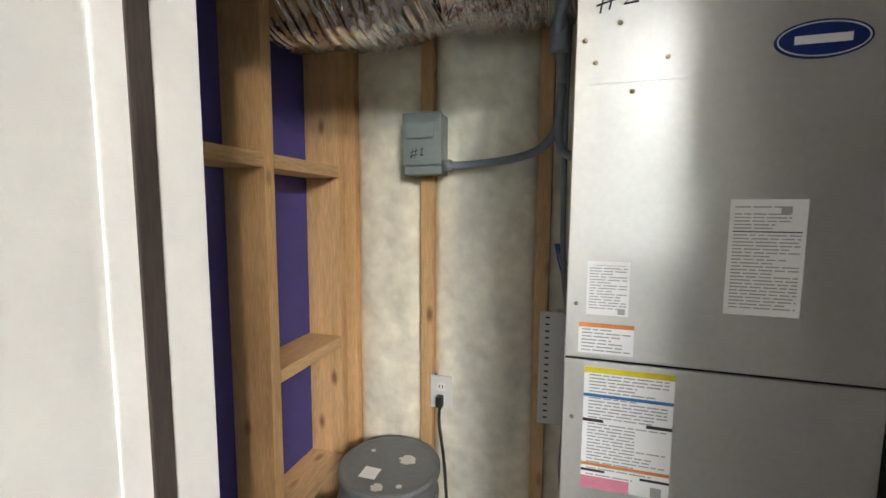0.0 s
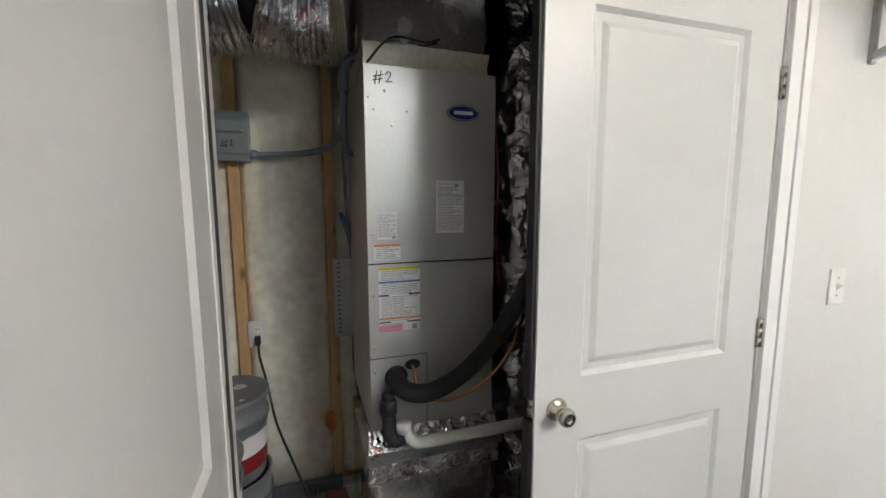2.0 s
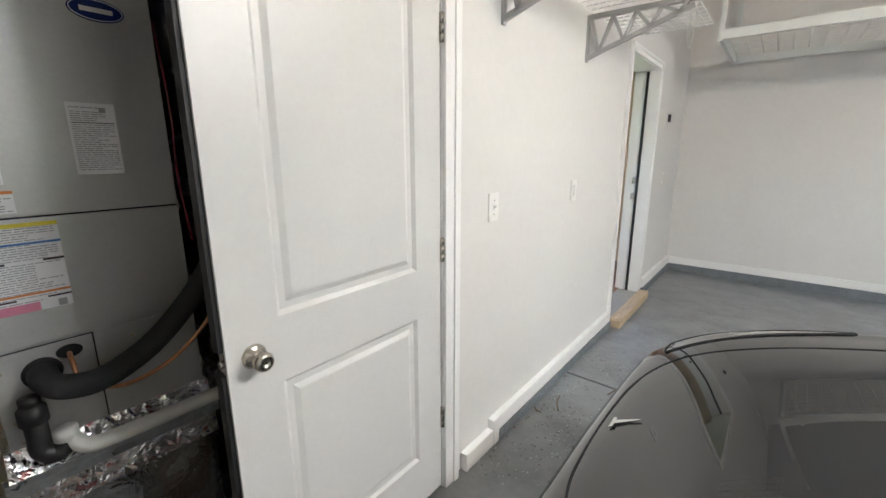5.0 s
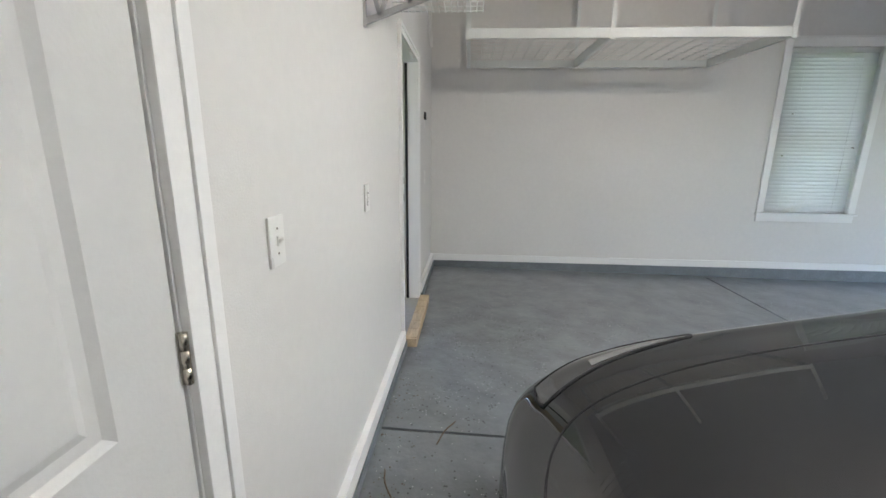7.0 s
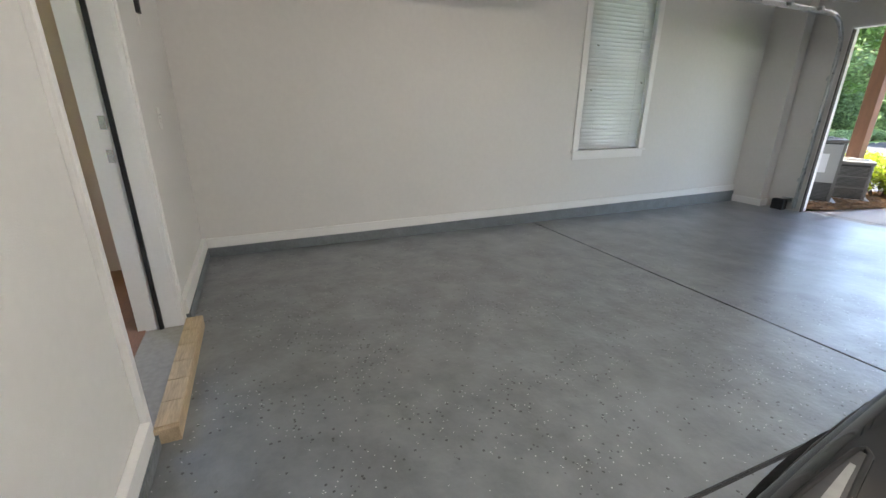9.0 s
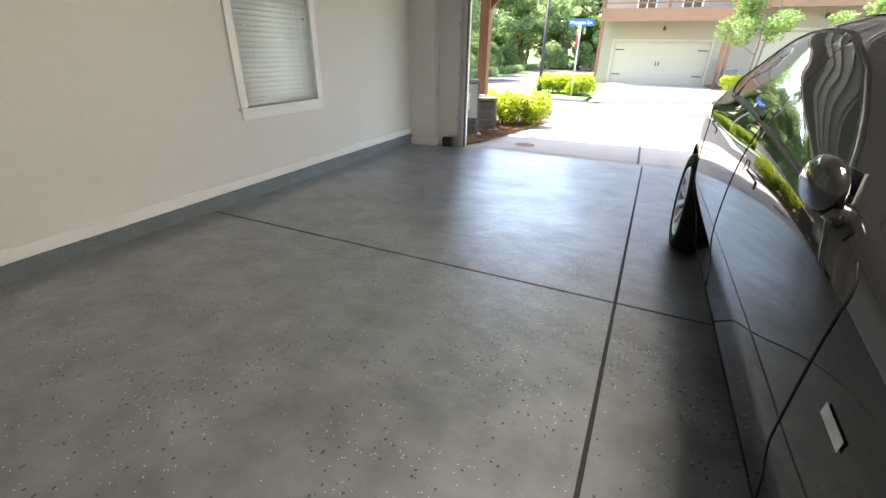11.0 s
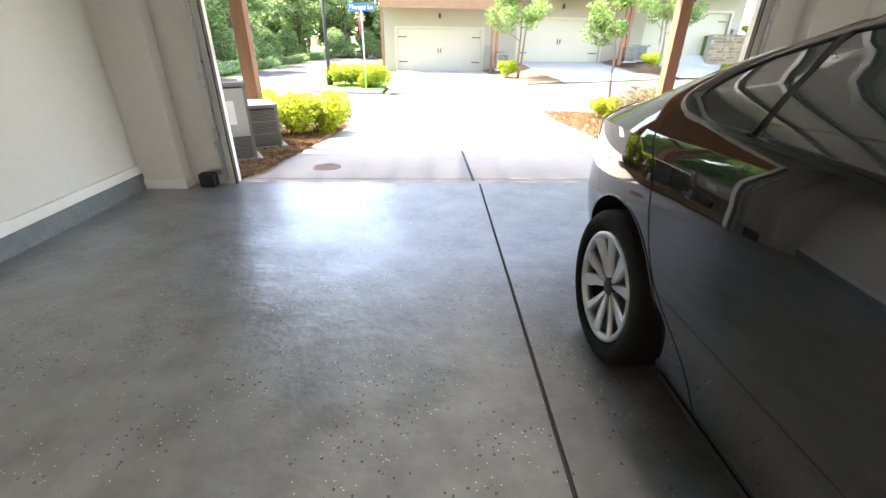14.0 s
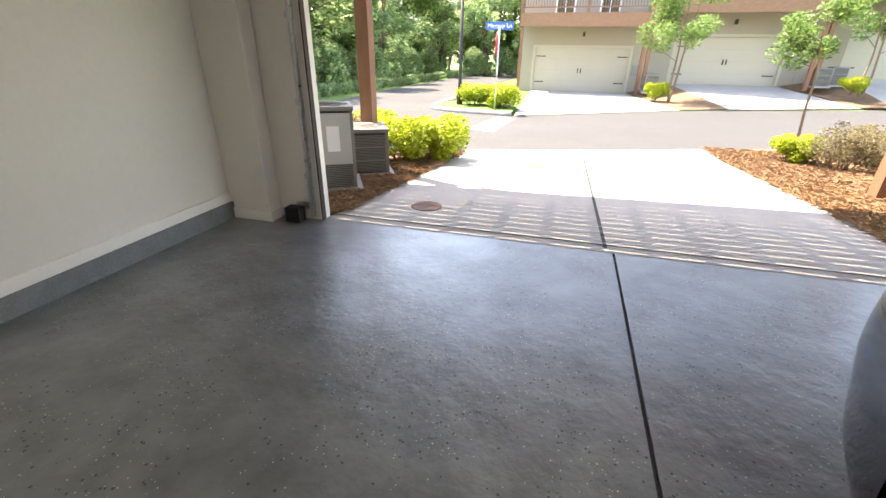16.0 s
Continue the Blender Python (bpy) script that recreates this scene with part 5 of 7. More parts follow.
tube(bm, smooth_path([(0.267, 1.118, 0.80), (0.272, 1.09, 0.74), (0.30, 1.06, 0.62), (0.335, 1.0, 0.46), (0.40, 0.93, 0.30), (0.48, 0.80, 0.16), (0.56, 0.62, 0.06), (0.62, 0.50, 0.02), (0.66, 0.42, 0.015)], 8), 0.0055, 8)
part("cable", bm, M_BLACK, pc)
boxes("plug", [(0.255, 0.279, 1.097, 1.1255, 0.788, 0.828)], M_BLACK, pc, bevel=0.006)
gp = thing("slotted_metal_strip", "white slotted sheet metal chase on the stud", "metal strip")
boxes("web", [(0.606, 0.658, 1.10, 1.104, 0.79, 1.165), (0.658, 0.735, 1.100, 1.144, 0.79, 1.165)], M_RACK, gp, bevel=0.001)
for i in range(16):
    boxes("slot", [(0.624, 0.637, 1.0988, 1.0998, 0.81 + i * 0.0222, 0.815 + i * 0.0222)], M_DARK, gp)
bw = thing("blue_wires", "loose bundle of blue and grey wires", "wires")
for i in range(4):
    bm = bmesh.new()
    tube(bm, smooth_path([(0.70 + 0.006 * i, 1.09, 1.16), (0.685 + 0.01 * i, 1.085, 1.24), (0.66 + 0.008 * i, 1.10, 1.32), (0.645 + 0.004 * i, 1.13, 1.38)], 6), 0.003, 6)
    part("wire", bm, (M_BLUEINK, M_CONDUIT, M_BLUEINK, M_CONDUIT)[i], bw)
vc = thing("vertical_cable", "grey sheathed cable running down beside the stud", "cable")
bm = bmesh.new()
tube(bm, smooth_path([(0.668, 1.06, 2.05), (0.665, 1.05, 1.7), (0.672, 1.05, 1.35), (0.69, 1.06, 1.17)], 8), 0.008, 8)
part("cable", bm, M_CONDUIT, vc)
bm = bmesh.new()
tube(bm, smooth_path([(0.69, 1.10, 0.79), (0.685, 1.07, 0.66), (0.70, 1.04, 0.5), (0.705, 1.03, 0.3), (0.70, 1.03, 0.05)], 8), 0.006, 8)
part("lower_cable", bm, M_CONDUIT, vc)
of = thing("foam_blob", "orange expanding foam blob on the stud", "foam")
bm = bmesh.new()
bmesh.ops.create_icosphere(bm, subdivisions=3, radius=0.035, matrix=Matrix.Translation((0.572, 1.12, 0.36)) @ Matrix.Diagonal((0.7, 0.6, 1.5, 1)))
for v in bm.verts:
    v.co += 0.014 * noise.noise_vector(v.co * 30)
part("blob", bm, M_ORANGE, of)


# ---- buckets and cans ----
def bucket(name, label, x, y, z, r, h, lidded, band):
    t = thing(name, label, "bucket", at=(x, y, z))
    bm = bmesh.new()
    lathe(bm, [(r * 0.86, 0), (r * 0.88, 0.004), (r * 0.95, h * 0.62), (r * 0.955, h * 0.70), (r * 1.03, h * 0.71), (r * 1.03, h * 0.76), (r * 0.965, h * 0.77), (r * 1.0, h * 0.985), (r * 1.03, h), (r * 0.97, h), (r * 0.95, h * 0.95), (r * 0.84, 0.012)], 40)
    part("pail", bm, M_GREYPLASTIC, t)
    if lidded:
        bm = bmesh.new()
        lathe(bm, [(r * 1.0, h * 0.955), (r * 1.06, h * 0.96), (r * 1.06, h * 1.012), (r * 1.02, h * 1.02), (r * 0.95, h * 1.004), (r * 0.9, h * 1.002), (0.0, h * 1.004)], 40)
        lid = part("lid", bm, M_GREYPLASTIC, t, "grey snap lid with paint spots")
        boxes("tag", [(-r * 0.45, -r * 0.1, -r * 0.55, -r * 0.2, h * 1.004, h * 1.0065)], M_PAPER, lid)
        for cx, cy, rr in ((0.3, 0.25, 0.17), (0.05, -0.75, 0.12), (0.45, -0.6, 0.06), (-0.55, 0.35, 0.05)):
            bm = bmesh.new()
            bm.faces.new([bm.verts.new((r * (cx + rr * (1 + 0.3 * math.sin(3 * k)) * math.cos(k * math.tau / 14)), r * (cy + rr * math.sin(k * math.tau / 14)), h * 1.0075)) for k in range(14)])
            part("paint_spot", bm, M_WHITEPAINT, lid)
    for (a0, a1, z0, z1, m) in band:
        bm = bmesh.new()
        n = 14
        rr = lambda zz: r * (0.895 + 0.075 * zz / (h * 0.7)) + 0.0015
        lo = [bm.verts.new((rr(z0) * math.cos(a0 + (a1 - a0) * k / n), rr(z0) * math.sin(a0 + (a1 - a0) * k / n), z0)) for k in range(n + 1)]
        hi = [bm.verts.new((rr(z1) * math.cos(a0 + (a1 - a0) * k / n), rr(z1) * math.sin(a0 + (a1 - a0) * k / n), z1)) for k in range(n + 1)]
        for k in range(n):
            bm.faces.new((lo[k], lo[k + 1], hi[k + 1], hi[k])).smooth = True
        part("label_band", bm, m, t)
    bm = bmesh.new()
    tube(bm, smooth_path([(r * 1.03, 0, h * 0.8), (r * 0.9, -r * 0.62, h * 0.66), (0, -r * 1.07, h * 0.56), (-r * 0.9, -r * 0.62, h * 0.66), (-r * 1.03, 0, h * 0.8)], 6), 0.0025, 6)
    part("wire_handle", bm, M_GALV, t, "thin wire bail handle")
    return t


BL = [(-1.2, 0.2, 0.05, 0.115, M_RED), (-1.2, 0.2, 0.118, 0.2, M_PAPER), (-2.0, -1.25, 0.05, 0.2, M_PAPER)]
bucket("paint_bucket", "lidded grey plastic paint bucket stacked on another", 0.155, 0.93, 0.315, 0.155, 0.345, True, BL)
bucket("paint_bucket", "grey plastic paint bucket under another, yellow label", 0.155, 0.93, -0.004, 0.155, 0.32, False, [(-1.2, 0.0, 0.04, 0.085, M_YELLOW), (-1.2, 0.0, 0.088, 0.2, M_PAPER), (-2.2, -1.25, 0.05, 0.2, M_PAPER)])
bucket("paint_bucket", "lidded grey plastic paint bucket with red label", 0.10, 0.62, 0.245, 0.145, 0.33, True, BL)
bucket("paint_bucket", "grey plastic paint bucket carrying another bucket", 0.10, 0.62, -0.004, 0.145, 0.25, False, [(-1.4, 0.0, 0.05, 0.16, M_PAPER)])


def paint_can(label, x, y, r, h, m):
    t = thing("paint_can", label, "paint can", at=(x, y, 0.0))
    bm = bmesh.new()
    lathe(bm, [(r * 0.97, -0.004), (r, 0.0), (r, h * 0.93), (r * 1.03, h * 0.95), (r * 1.03, h), (r * 0.98, h), (r * 0.97, h * 0.975), (r * 0.8, h * 0.97), (0, h * 0.975)], 32)
    part("tin", bm, M_GALV, t, "bright tin body and lid")
    bm = bmesh.new()
    lathe(bm, [(r * 1.002, h * 0.06), (r * 1.008, h * 0.06), (r * 1.008, h * 0.9), (r * 1.002, h * 0.9)], 32)
    part("paper_label", bm, m, t)
    bm = bmesh.new()
    for a0, a1, z0, z1 in ((-2.5, -1.9, 0.1, 0.8), (-1.4, -0.9, 0.2, 0.55)):
        vs = [bm.verts.new((r * 1.013 * math.cos(a), r * 1.013 * math.sin(a), z)) for a, z in ((a0, h * z0), (a1, h * z0), (a1, h * z1), (a0, h * z1))]
        bm.faces.new(vs)
    part("label_patch", bm, M_PAPER, t)
    bm = bmesh.new()
    lathe(bm, [(0, 0), (0.011, 0), (0.009, 0.006), (0, 0.006)], 12, Matrix.Translation((r * 0.35, -r * 0.94, h * 0.75)) @ Matrix.Rotation(radians(90), 4, "X"))
    part("handle_boss", bm, M_GALV, t)
    bm = bmesh.new()
    tube(bm, smooth_path([(r * 1.02, 0, h * 0.75), (r * 0.8, -r * 0.7, h * 0.45), (0, -r * 1.1, h * 0.35), (-r * 0.8, -r * 0.7, h * 0.45), (-r * 1.02, 0, h * 0.75)], 5), 0.0018, 6)
    part("wire_handle", bm, M_GALV, t)


paint_can("round metal paint can with red paper label", 0.585, 0.245, 0.083, 0.19, M_RED)
paint_can("open metal paint can with wire handle", 0.42, 0.16, 0.075, 0.10, M_PAPER)
tubx = thing("storage_tub", "small blue plastic tub holding white rags", "tub", at=(-0.16, 0.50, 0.0))
bm = bmesh.new()
lathe(bm, [(0.10, 0), (0.13, 0.62), (0.14, 0.62), (0.14, 0.63), (0.12, 0.63), (0.09, 0.02)], 28)
part("tub", bm, M_BLUEPLASTIC, tubx)
bm = bmesh.new()
lathe(bm, [(0, 0), (0.03, 0), (0.03, 0.05), (0, 0.05)], 18, Matrix.Translation((0.05, 0, 0.61)) @ Matrix.Rotation(radians(70), 4, "Y"))
bmesh.ops.create_icosphere(bm, subdivisions=2, radius=0.06, matrix=Matrix.Translation((-0.03, 0.02, 0.60)))
part("rag", bm, M_PAPER, tubx)

# ---- the car ----
CARX, CARY = 1.764, -0.56


def interp(s, table):
    """Smooth interpolation in a table of (s, value)."""
    xs = [t[0] for t in table]
    if s <= xs[0]:
        return table[0][1]
    if s >= xs[-1]:
        return table[-1][1]
    i = max(k for k in range(len(xs)) if xs[k] <= s)
    i = min(i, len(xs) - 2)

    def slope(k):
        if k == 0:
            return (table[1][1] - table[0][1]) / (xs[1] - xs[0])
        if k == len(xs) - 1:
            return (table[-1][1] - table[-2][1]) / (xs[-1] - xs[-2])
        a = (table[k][1] - table[k - 1][1]) / (xs[k] - xs[k - 1])
        b = (table[k + 1][1] - table[k][1]) / (xs[k + 1] - xs[k])
        return 0.0 if a * b <= 0 else 2 * a * b / (a + b)
    h = xs[i + 1] - xs[i]
    t = (s - xs[i]) / h
    y0, y1, m0, m1 = table[i][1], table[i + 1][1], slope(i) * h, slope(i + 1) * h
    return (2 * t ** 3 - 3 * t * t + 1) * y0 + (t ** 3 - 2 * t * t + t) * m0 + (-2 * t ** 3 + 3 * t * t) * y1 + (t ** 3 - t * t) * m1


T_W = [(0, 0.50), (0.02, 0.63), (0.06, 0.735), (0.14, 0.805), (0.28, 0.855), (0.5, 0.885), (0.84, 0.905), (1.5, 0.922), (2.6, 0.922), (3.4, 0.922), (3.75, 0.925), (4.05, 0.892), (4.3, 0.83), (4.5, 0.745), (4.62, 0.635), (4.67, 0.53), (4.69, 0.40)]
T_ZF = [(0, 0.30), (0.05, 0.22), (0.3, 0.17), (0.8, 0.16), (3.9, 0.17), (4.4, 0.22), (4.69, 0.36)]
T_ZB = [(0, 0.50), (0.05, 0.555), (0.14, 0.60), (0.3, 0.665), (0.5, 0.715), (0.84, 0.775), (1.3, 0.855), (1.6, 0.90), (2.4, 0.94), (3.2, 0.965), (3.7, 0.975), (4.1, 0.965), (4.4, 0.935), (4.6, 0.87), (4.69, 0.76)]
T_X6 = [(0, 0.80), (0.5, 0.82), (1.2, 0.82), (1.6, 0.87), (2.1, 0.872), (2.6, 0.865), (3.2, 0.855), (3.6, 0.84), (4.0, 0.82), (4.69, 0.80)]
T_Z6 = [(0, 0.515), (0.05, 0.585), (0.14, 0.64), (0.3, 0.705), (0.5, 0.755), (0.84, 0.825), (1.3, 0.905), (1.6, 0.99), (2.0, 1.12), (2.4, 1.19), (2.8, 1.21), (3.2, 1.20), (3.6, 1.165), (4.0, 1.075), (4.25, 1.02), (4.5, 0.995), (4.62, 0.93), (4.69, 0.78)]
T_X7 = [(0, 0.45), (1.3, 0.45), (1.7, 0.62), (2.1, 0.68), (2.6, 0.68), (3.2, 0.66), (3.8, 0.60), (4.2, 0.55), (4.69, 0.48)]
T_Z7 = [(0, 0.525), (0.05, 0.60), (0.14, 0.66), (0.3, 0.73), (0.5, 0.785), (0.84, 0.86), (1.3, 0.935), (1.6, 1.06), (2.0, 1.245), (2.4, 1.355), (2.7, 1.385), (3.0, 1.38), (3.5, 1.285), (4.0, 1.13), (4.25, 1.06), (4.5, 1.03), (4.62, 0.95), (4.69, 0.79)]
T_ZR = [(0, 0.53), (0.05, 0.605), (0.14, 0.665), (0.3, 0.735), (0.5, 0.79), (0.84, 0.865), (1.3, 0.945), (1.45, 0.985), (1.6, 1.075), (2.0, 1.28), (2.4, 1.405), (2.7, 1.44), (3.0, 1.43), (3.5, 1.325), (4.0, 1.15), (4.25, 1.075), (4.5, 1.045), (4.62, 0.96), (4.69, 0.80)]


def eased(s, table):
    """The table's value averaged over a stretch of the body, so that the skin carries no ripples."""
    h = min(0.22, 0.6 * s, 0.6 * (4.69 - s))
    return sum(wt * interp(s + h * k / 3, table) for k, wt in ((-3, 0.06), (-2, 0.12), (-1, 0.2), (0, 0.24), (1, 0.2), (2, 0.12), (3, 0.06)))


@functools.lru_cache(maxsize=None)
def car_section(s):
    w, zf, zb = eased(s, T_W), eased(s, T_ZF), eased(s, T_ZB)
    mid = zf + (zb - zf) * 0.56
    return [(0.0, zf), (0.78 * w, zf), (0.905 * w, zf + 0.035), (0.962 * w, zf + (zb - zf) * 0.3), (1.0 * w, mid), (0.972 * w, zb),
            (eased(s, T_X6) * w, eased(s, T_Z6)), (eased(s, T_X7) * w, eased(s, T_Z7)), (0.0, eased(s, T_ZR))]


def car_point(s, v, out=0.0, side=1):
    """A place on the car's skin: s metres behind the nose, v along the section (0 underside, 8 middle of the top)."""
    def raw(s, v):
        k = car_section(max(0.0, min(4.69, s)))
        p = [(-k[1][0], k[1][1])] + k + [(-k[7][0], k[7][1])]
        i = min(int(v), 7)
        t = v - i
        q = []
        crease = max(0.0, min(1.0, (s - 2.7) / 0.8))
        for c in (0, 1):
            a, b, d, e = (p[i + j][c] for j in range(4))
            if i == 4:
                e += crease * (2 * d - b - e)
            elif i == 5:
                a += crease * (2 * b - d - a)
            q.append(0.5 * (2 * b + (d - a) * t + (2 * a - 5 * b + 4 * d - e) * t * t + (3 * b - a - 3 * d + e) * t ** 3))
        return Vector((q[0], -s, q[1]))
    p = raw(s, v)
    if out:
        e = 0.01
        n = (raw(min(s + e, 4.69), v) - raw(max(s - e, 0), v)).cross(raw(s, min(v + e, 8.0)) - raw(s, max(v - e, 0.0)))
        if n.length > 1e-9:
            n.normalize()
            if n.x < 0 or (abs(n.x) < 0.05 and n.z < 0):
                n = -n
            p = p + n * out
    return Vector((p.x * side, p.y, p.z))


car = thing("car", "dark grey metallic sedan parked on the epoxy floor", "car",
            at=Matrix.Translation((CARX, CARY, floor_z(CARY))) @ Matrix.Rotation(math.atan(0.011), 4, "X"))
stations = sorted({0.0, 0.01, 0.03, 0.06, 0.10, 0.14, 4.69, 4.68, 4.66, 4.63, 4.59, *[0.2 + 0.055 * i for i in range(80)]})
stations = [s for s in stations if s <= 4.69]
vs_line = [i / 6 for i in range(49)]
bm = bmesh.new()
rings = []
for s in stations:
    right = [car_point(s, v) for v in vs_line]
    left = [Vector((-p.x, p.y, p.z)) for p in right[1:-1]][::-1]
    rings.append([bm.verts.new(p) for p in right + left])
n = len(rings[0])
for a, b in zip(rings, rings[1:]):
    for k in range(n):
        bm.faces.new((a[k], a[(k + 1) % n], b[(k + 1) % n], b[k])).smooth = True
bm.faces.new(rings[0][::-1])
bm.faces.new(rings[-1])
body = part("body", bm, M_CARPAINT, car, "dark grey metallic painted body")
AXLES = (0.84, 3.715)
WZ, WR = 0.334, 0.334
bm = bmesh.new()
for s in AXLES:
    for side in (1, -1):
        tube(bm, [(side * 0.62, -s, WZ + 0.01), (side * 1.2, -s, WZ + 0.01)], 0.385, 56)
bmesh.ops.recalc_face_normals(bm, faces=bm.faces)
me = bpy.data.meshes.new("cutter")
bm.to_mesh(me)
bm.free()
me.materials.append(M_DARK)
cutter = new("cutter", me)
cutter.parent = car
body.data.materials.append(M_DARK)
mod = body.modifiers.new("arches", "BOOLEAN")
mod.operation, mod.object, mod.solver, mod.material_mode = "DIFFERENCE", cutter, "EXACT", "TRANSFER"
dg = bpy.context.evaluated_depsgraph_get()
dg.update()
cut = bpy.data.meshes.new_from_object(body.evaluated_get(dg))
body.modifiers.clear()
cut.set_sharp_from_angle(angle=radians(28))
body.data = cut
bpy.data.objects.remove(cutter)


def skin_patch(name, s0, s1, v0, v1, material, out, label="", ns=30, nv=8, sides=(1,), thick=0.0):
    """A panel that follows the car's skin between two lines v0(s) and v1(s)."""
    for side in sides:
        bm = bmesh.new()
        grid = []
        for i in range(ns + 1):
            s = s0 + (s1 - s0) * i / ns
            a, b = v0(s), v1(s)
            grid.append([bm.verts.new(car_point(s, a + (b - a) * k / nv, out, side)) for k in range(nv + 1)])
        for g0, g1 in zip(grid, grid[1:]):
            for k in range(nv):
                f = bm.faces.new((g0[k], g0[k + 1], g1[k + 1], g1[k]))
                f.smooth = True
        part(name, bm, material, car, label)


def seam(pts, r=0.0028, sides=(1, -1), m=None, name="seam", out=0.0005):
    for side in sides:
        bm = bmesh.new()
        tube(bm, [car_point(s, v, out, side) for s, v in pts], r, 6)
        part(name, bm, m or M_DARK, car, "dark panel gap" if m is None else "")


def lin(*pts):
    return lambda s: float(np.interp(s, [p[0] for p in pts], [p[1] for p in pts]))


# glass: windscreen, side windows, roof and backlight
skin_patch("windscreen", 1.42, 2.42, lin((1.42, 6.9), (1.6, 6.75), (2.42, 6.95)), lin((1.42, 8.0), (2.42, 8.0)), M_CARGLASS, 0.003, "raked tinted windscreen", sides=(1, -1))
skin_patch("roof_glass", 2.44, 3.30, lin((2.44, 7.05), (3.3, 7.05)), lin((2.44, 8.0), (3.3, 8.0)), M_CARGLASS, 0.003, "dark glass roof", sides=(1, -1))
skin_patch("rear_window", 3.32, 4.14, lin((3.32, 7.0), (4.14, 6.9)), lin((3.32, 8.0), (4.14, 8.0)), M_CARGLASS, 0.003, "tinted rear window", sides=(1, -1))
LOW = lin((1.5, 5.2), (2.0, 5.24), (2.5, 5.32), (3.35, 5.42), (3.44, 5.5), (3.54, 5.72), (3.62, 5.9))
TOP = lin((1.52, 5.25), (1.8, 5.9), (2.1, 6.42), (2.4, 6.64), (2.9, 6.68), (3.2, 6.55), (3.38, 6.36), (3.48, 6.12), (3.55, 5.75))
skin_patch("window_trim", 1.50, 3.60, lambda s: LOW(s) - 0.07, lambda s: max(LOW(s) - 0.06, TOP(s) + 0.07), M_CARTRIM, 0.0025, "satin black window surround", 60, 8, (1, -1))
for a, b in ((1.54, 2.36), (2.46, 3.20), (3.225, 3.535)):
    skin_patch("side_window", a, b, LOW, TOP, M_CARGLASS, 0.005, "dark tinted side window", 30, 8, (1, -1))
skin_patch("pillar_cover", 2.365, 2.455, lambda s: LOW(s) - 0.01, TOP, M_CARGLASS, 0.0055, "glossy black door pillar", 6, 8, (1, -1))
for a, b in ((1.54, 2.36), (2.46, 3.20), (3.225, 3.535)):
    rim_line = [(a + (b - a) * i / 16, LOW(a + (b - a) * i / 16)) for i in range(17)]
    rim_line += [(b - (b - a) * i / 16, max(LOW(b - (b - a) * i / 16), TOP(b - (b - a) * i / 16))) for i in range(17)] + [rim_line[0]]
    seam(rim_line, 0.006, m=M_CARTRIM, name="window_seal", out=0.005)
# panel gaps: bonnet, doors, boot, wings
bon = [(0.058, 8.0), (0.062, 7.6), (0.078, 7.2), (0.13, 6.84), (0.24, 6.62), (0.5, 6.46), (1.0, 6.34), (1.40, 6.3)]
seam([(p.x, min(p.y, 8.0)) for p in smooth_path([(a, b, 0) for a, b in bon], 8)], 0.0024)
for pts in ([(1.42, 5.15), (1.36, 4.9), (1.34, 4.2), (1.37, 3.2), (1.42, 2.3)],
            [(2.43, 5.25), (2.46, 4.6), (2.46, 4.0), (2.46, 3.3), (2.50, 2.8), (2.56, 2.4)],
            [(3.62, 5.0), (3.56, 4.75), (3.50, 4.4), (3.40, 3.9), (3.28, 3.3), (3.16, 2.75), (3.10, 2.3)],
            [(3.66, 5.45), (3.65, 5.2), (3.62, 5.0)],
            [(1.5, 2.28), (2.2, 2.28), (3.1, 2.28)],
            [(4.30, 6.3), (4.34, 5.6), (4.40, 5.0), (4.42, 4.6)],
            [(4.14, 6.85), (4.3, 6.4), (4.5, 6.35), (4.62, 6.3)]):
    seam([(p.x, p.y) for p in smooth_path([(a, b, 0) for a, b in pts], 6)], 0.0022)
# black sills under the doors
skin_patch("rocker", 1.25, 3.32, lin((1.2, 1.2), (3.4, 1.2)), lin((1.2, 2.15), (3.4, 2.15)), M_BLACK, 0.004, "black sill trim", 24, 6, (1, -1))
# flush door handles
for s in (2.33, 3.42):
    for side in (1, -1):
        bm = bmesh.new()
        loop_t = [(s - 0.20, 4.79), (s - 0.20, 4.73), (s - 0.02, 4.73), (s + 0.0, 4.73), (s + 0.03, 4.74), (s + 0.035, 4.87), (s - 0.01, 4.87), (s - 0.03, 4.80), (s - 0.20, 4.79)]
        tube(bm, [car_point(a, v, 0.0005, side) for a, v in loop_t], 0.0018, 6)
        h = part("handle_gap", bm, M_DARK, car, "outline of the flush door handle")
        skin = [car_point(s - 0.19 + 0.0222 * i, v, 0.004, side) for i in range(10) for v in (4.735, 4.79)]
        bm = bmesh.new()
        vv = [bm.verts.new(p) for p in skin]
        for i in range(9):
            bm.faces.new((vv[2 * i], vv[2 * i + 1], vv[2 * i + 3], vv[2 * i + 2])).smooth = True
        part("door_handle", bm, M_CARPAINT, car, "flush door handle")
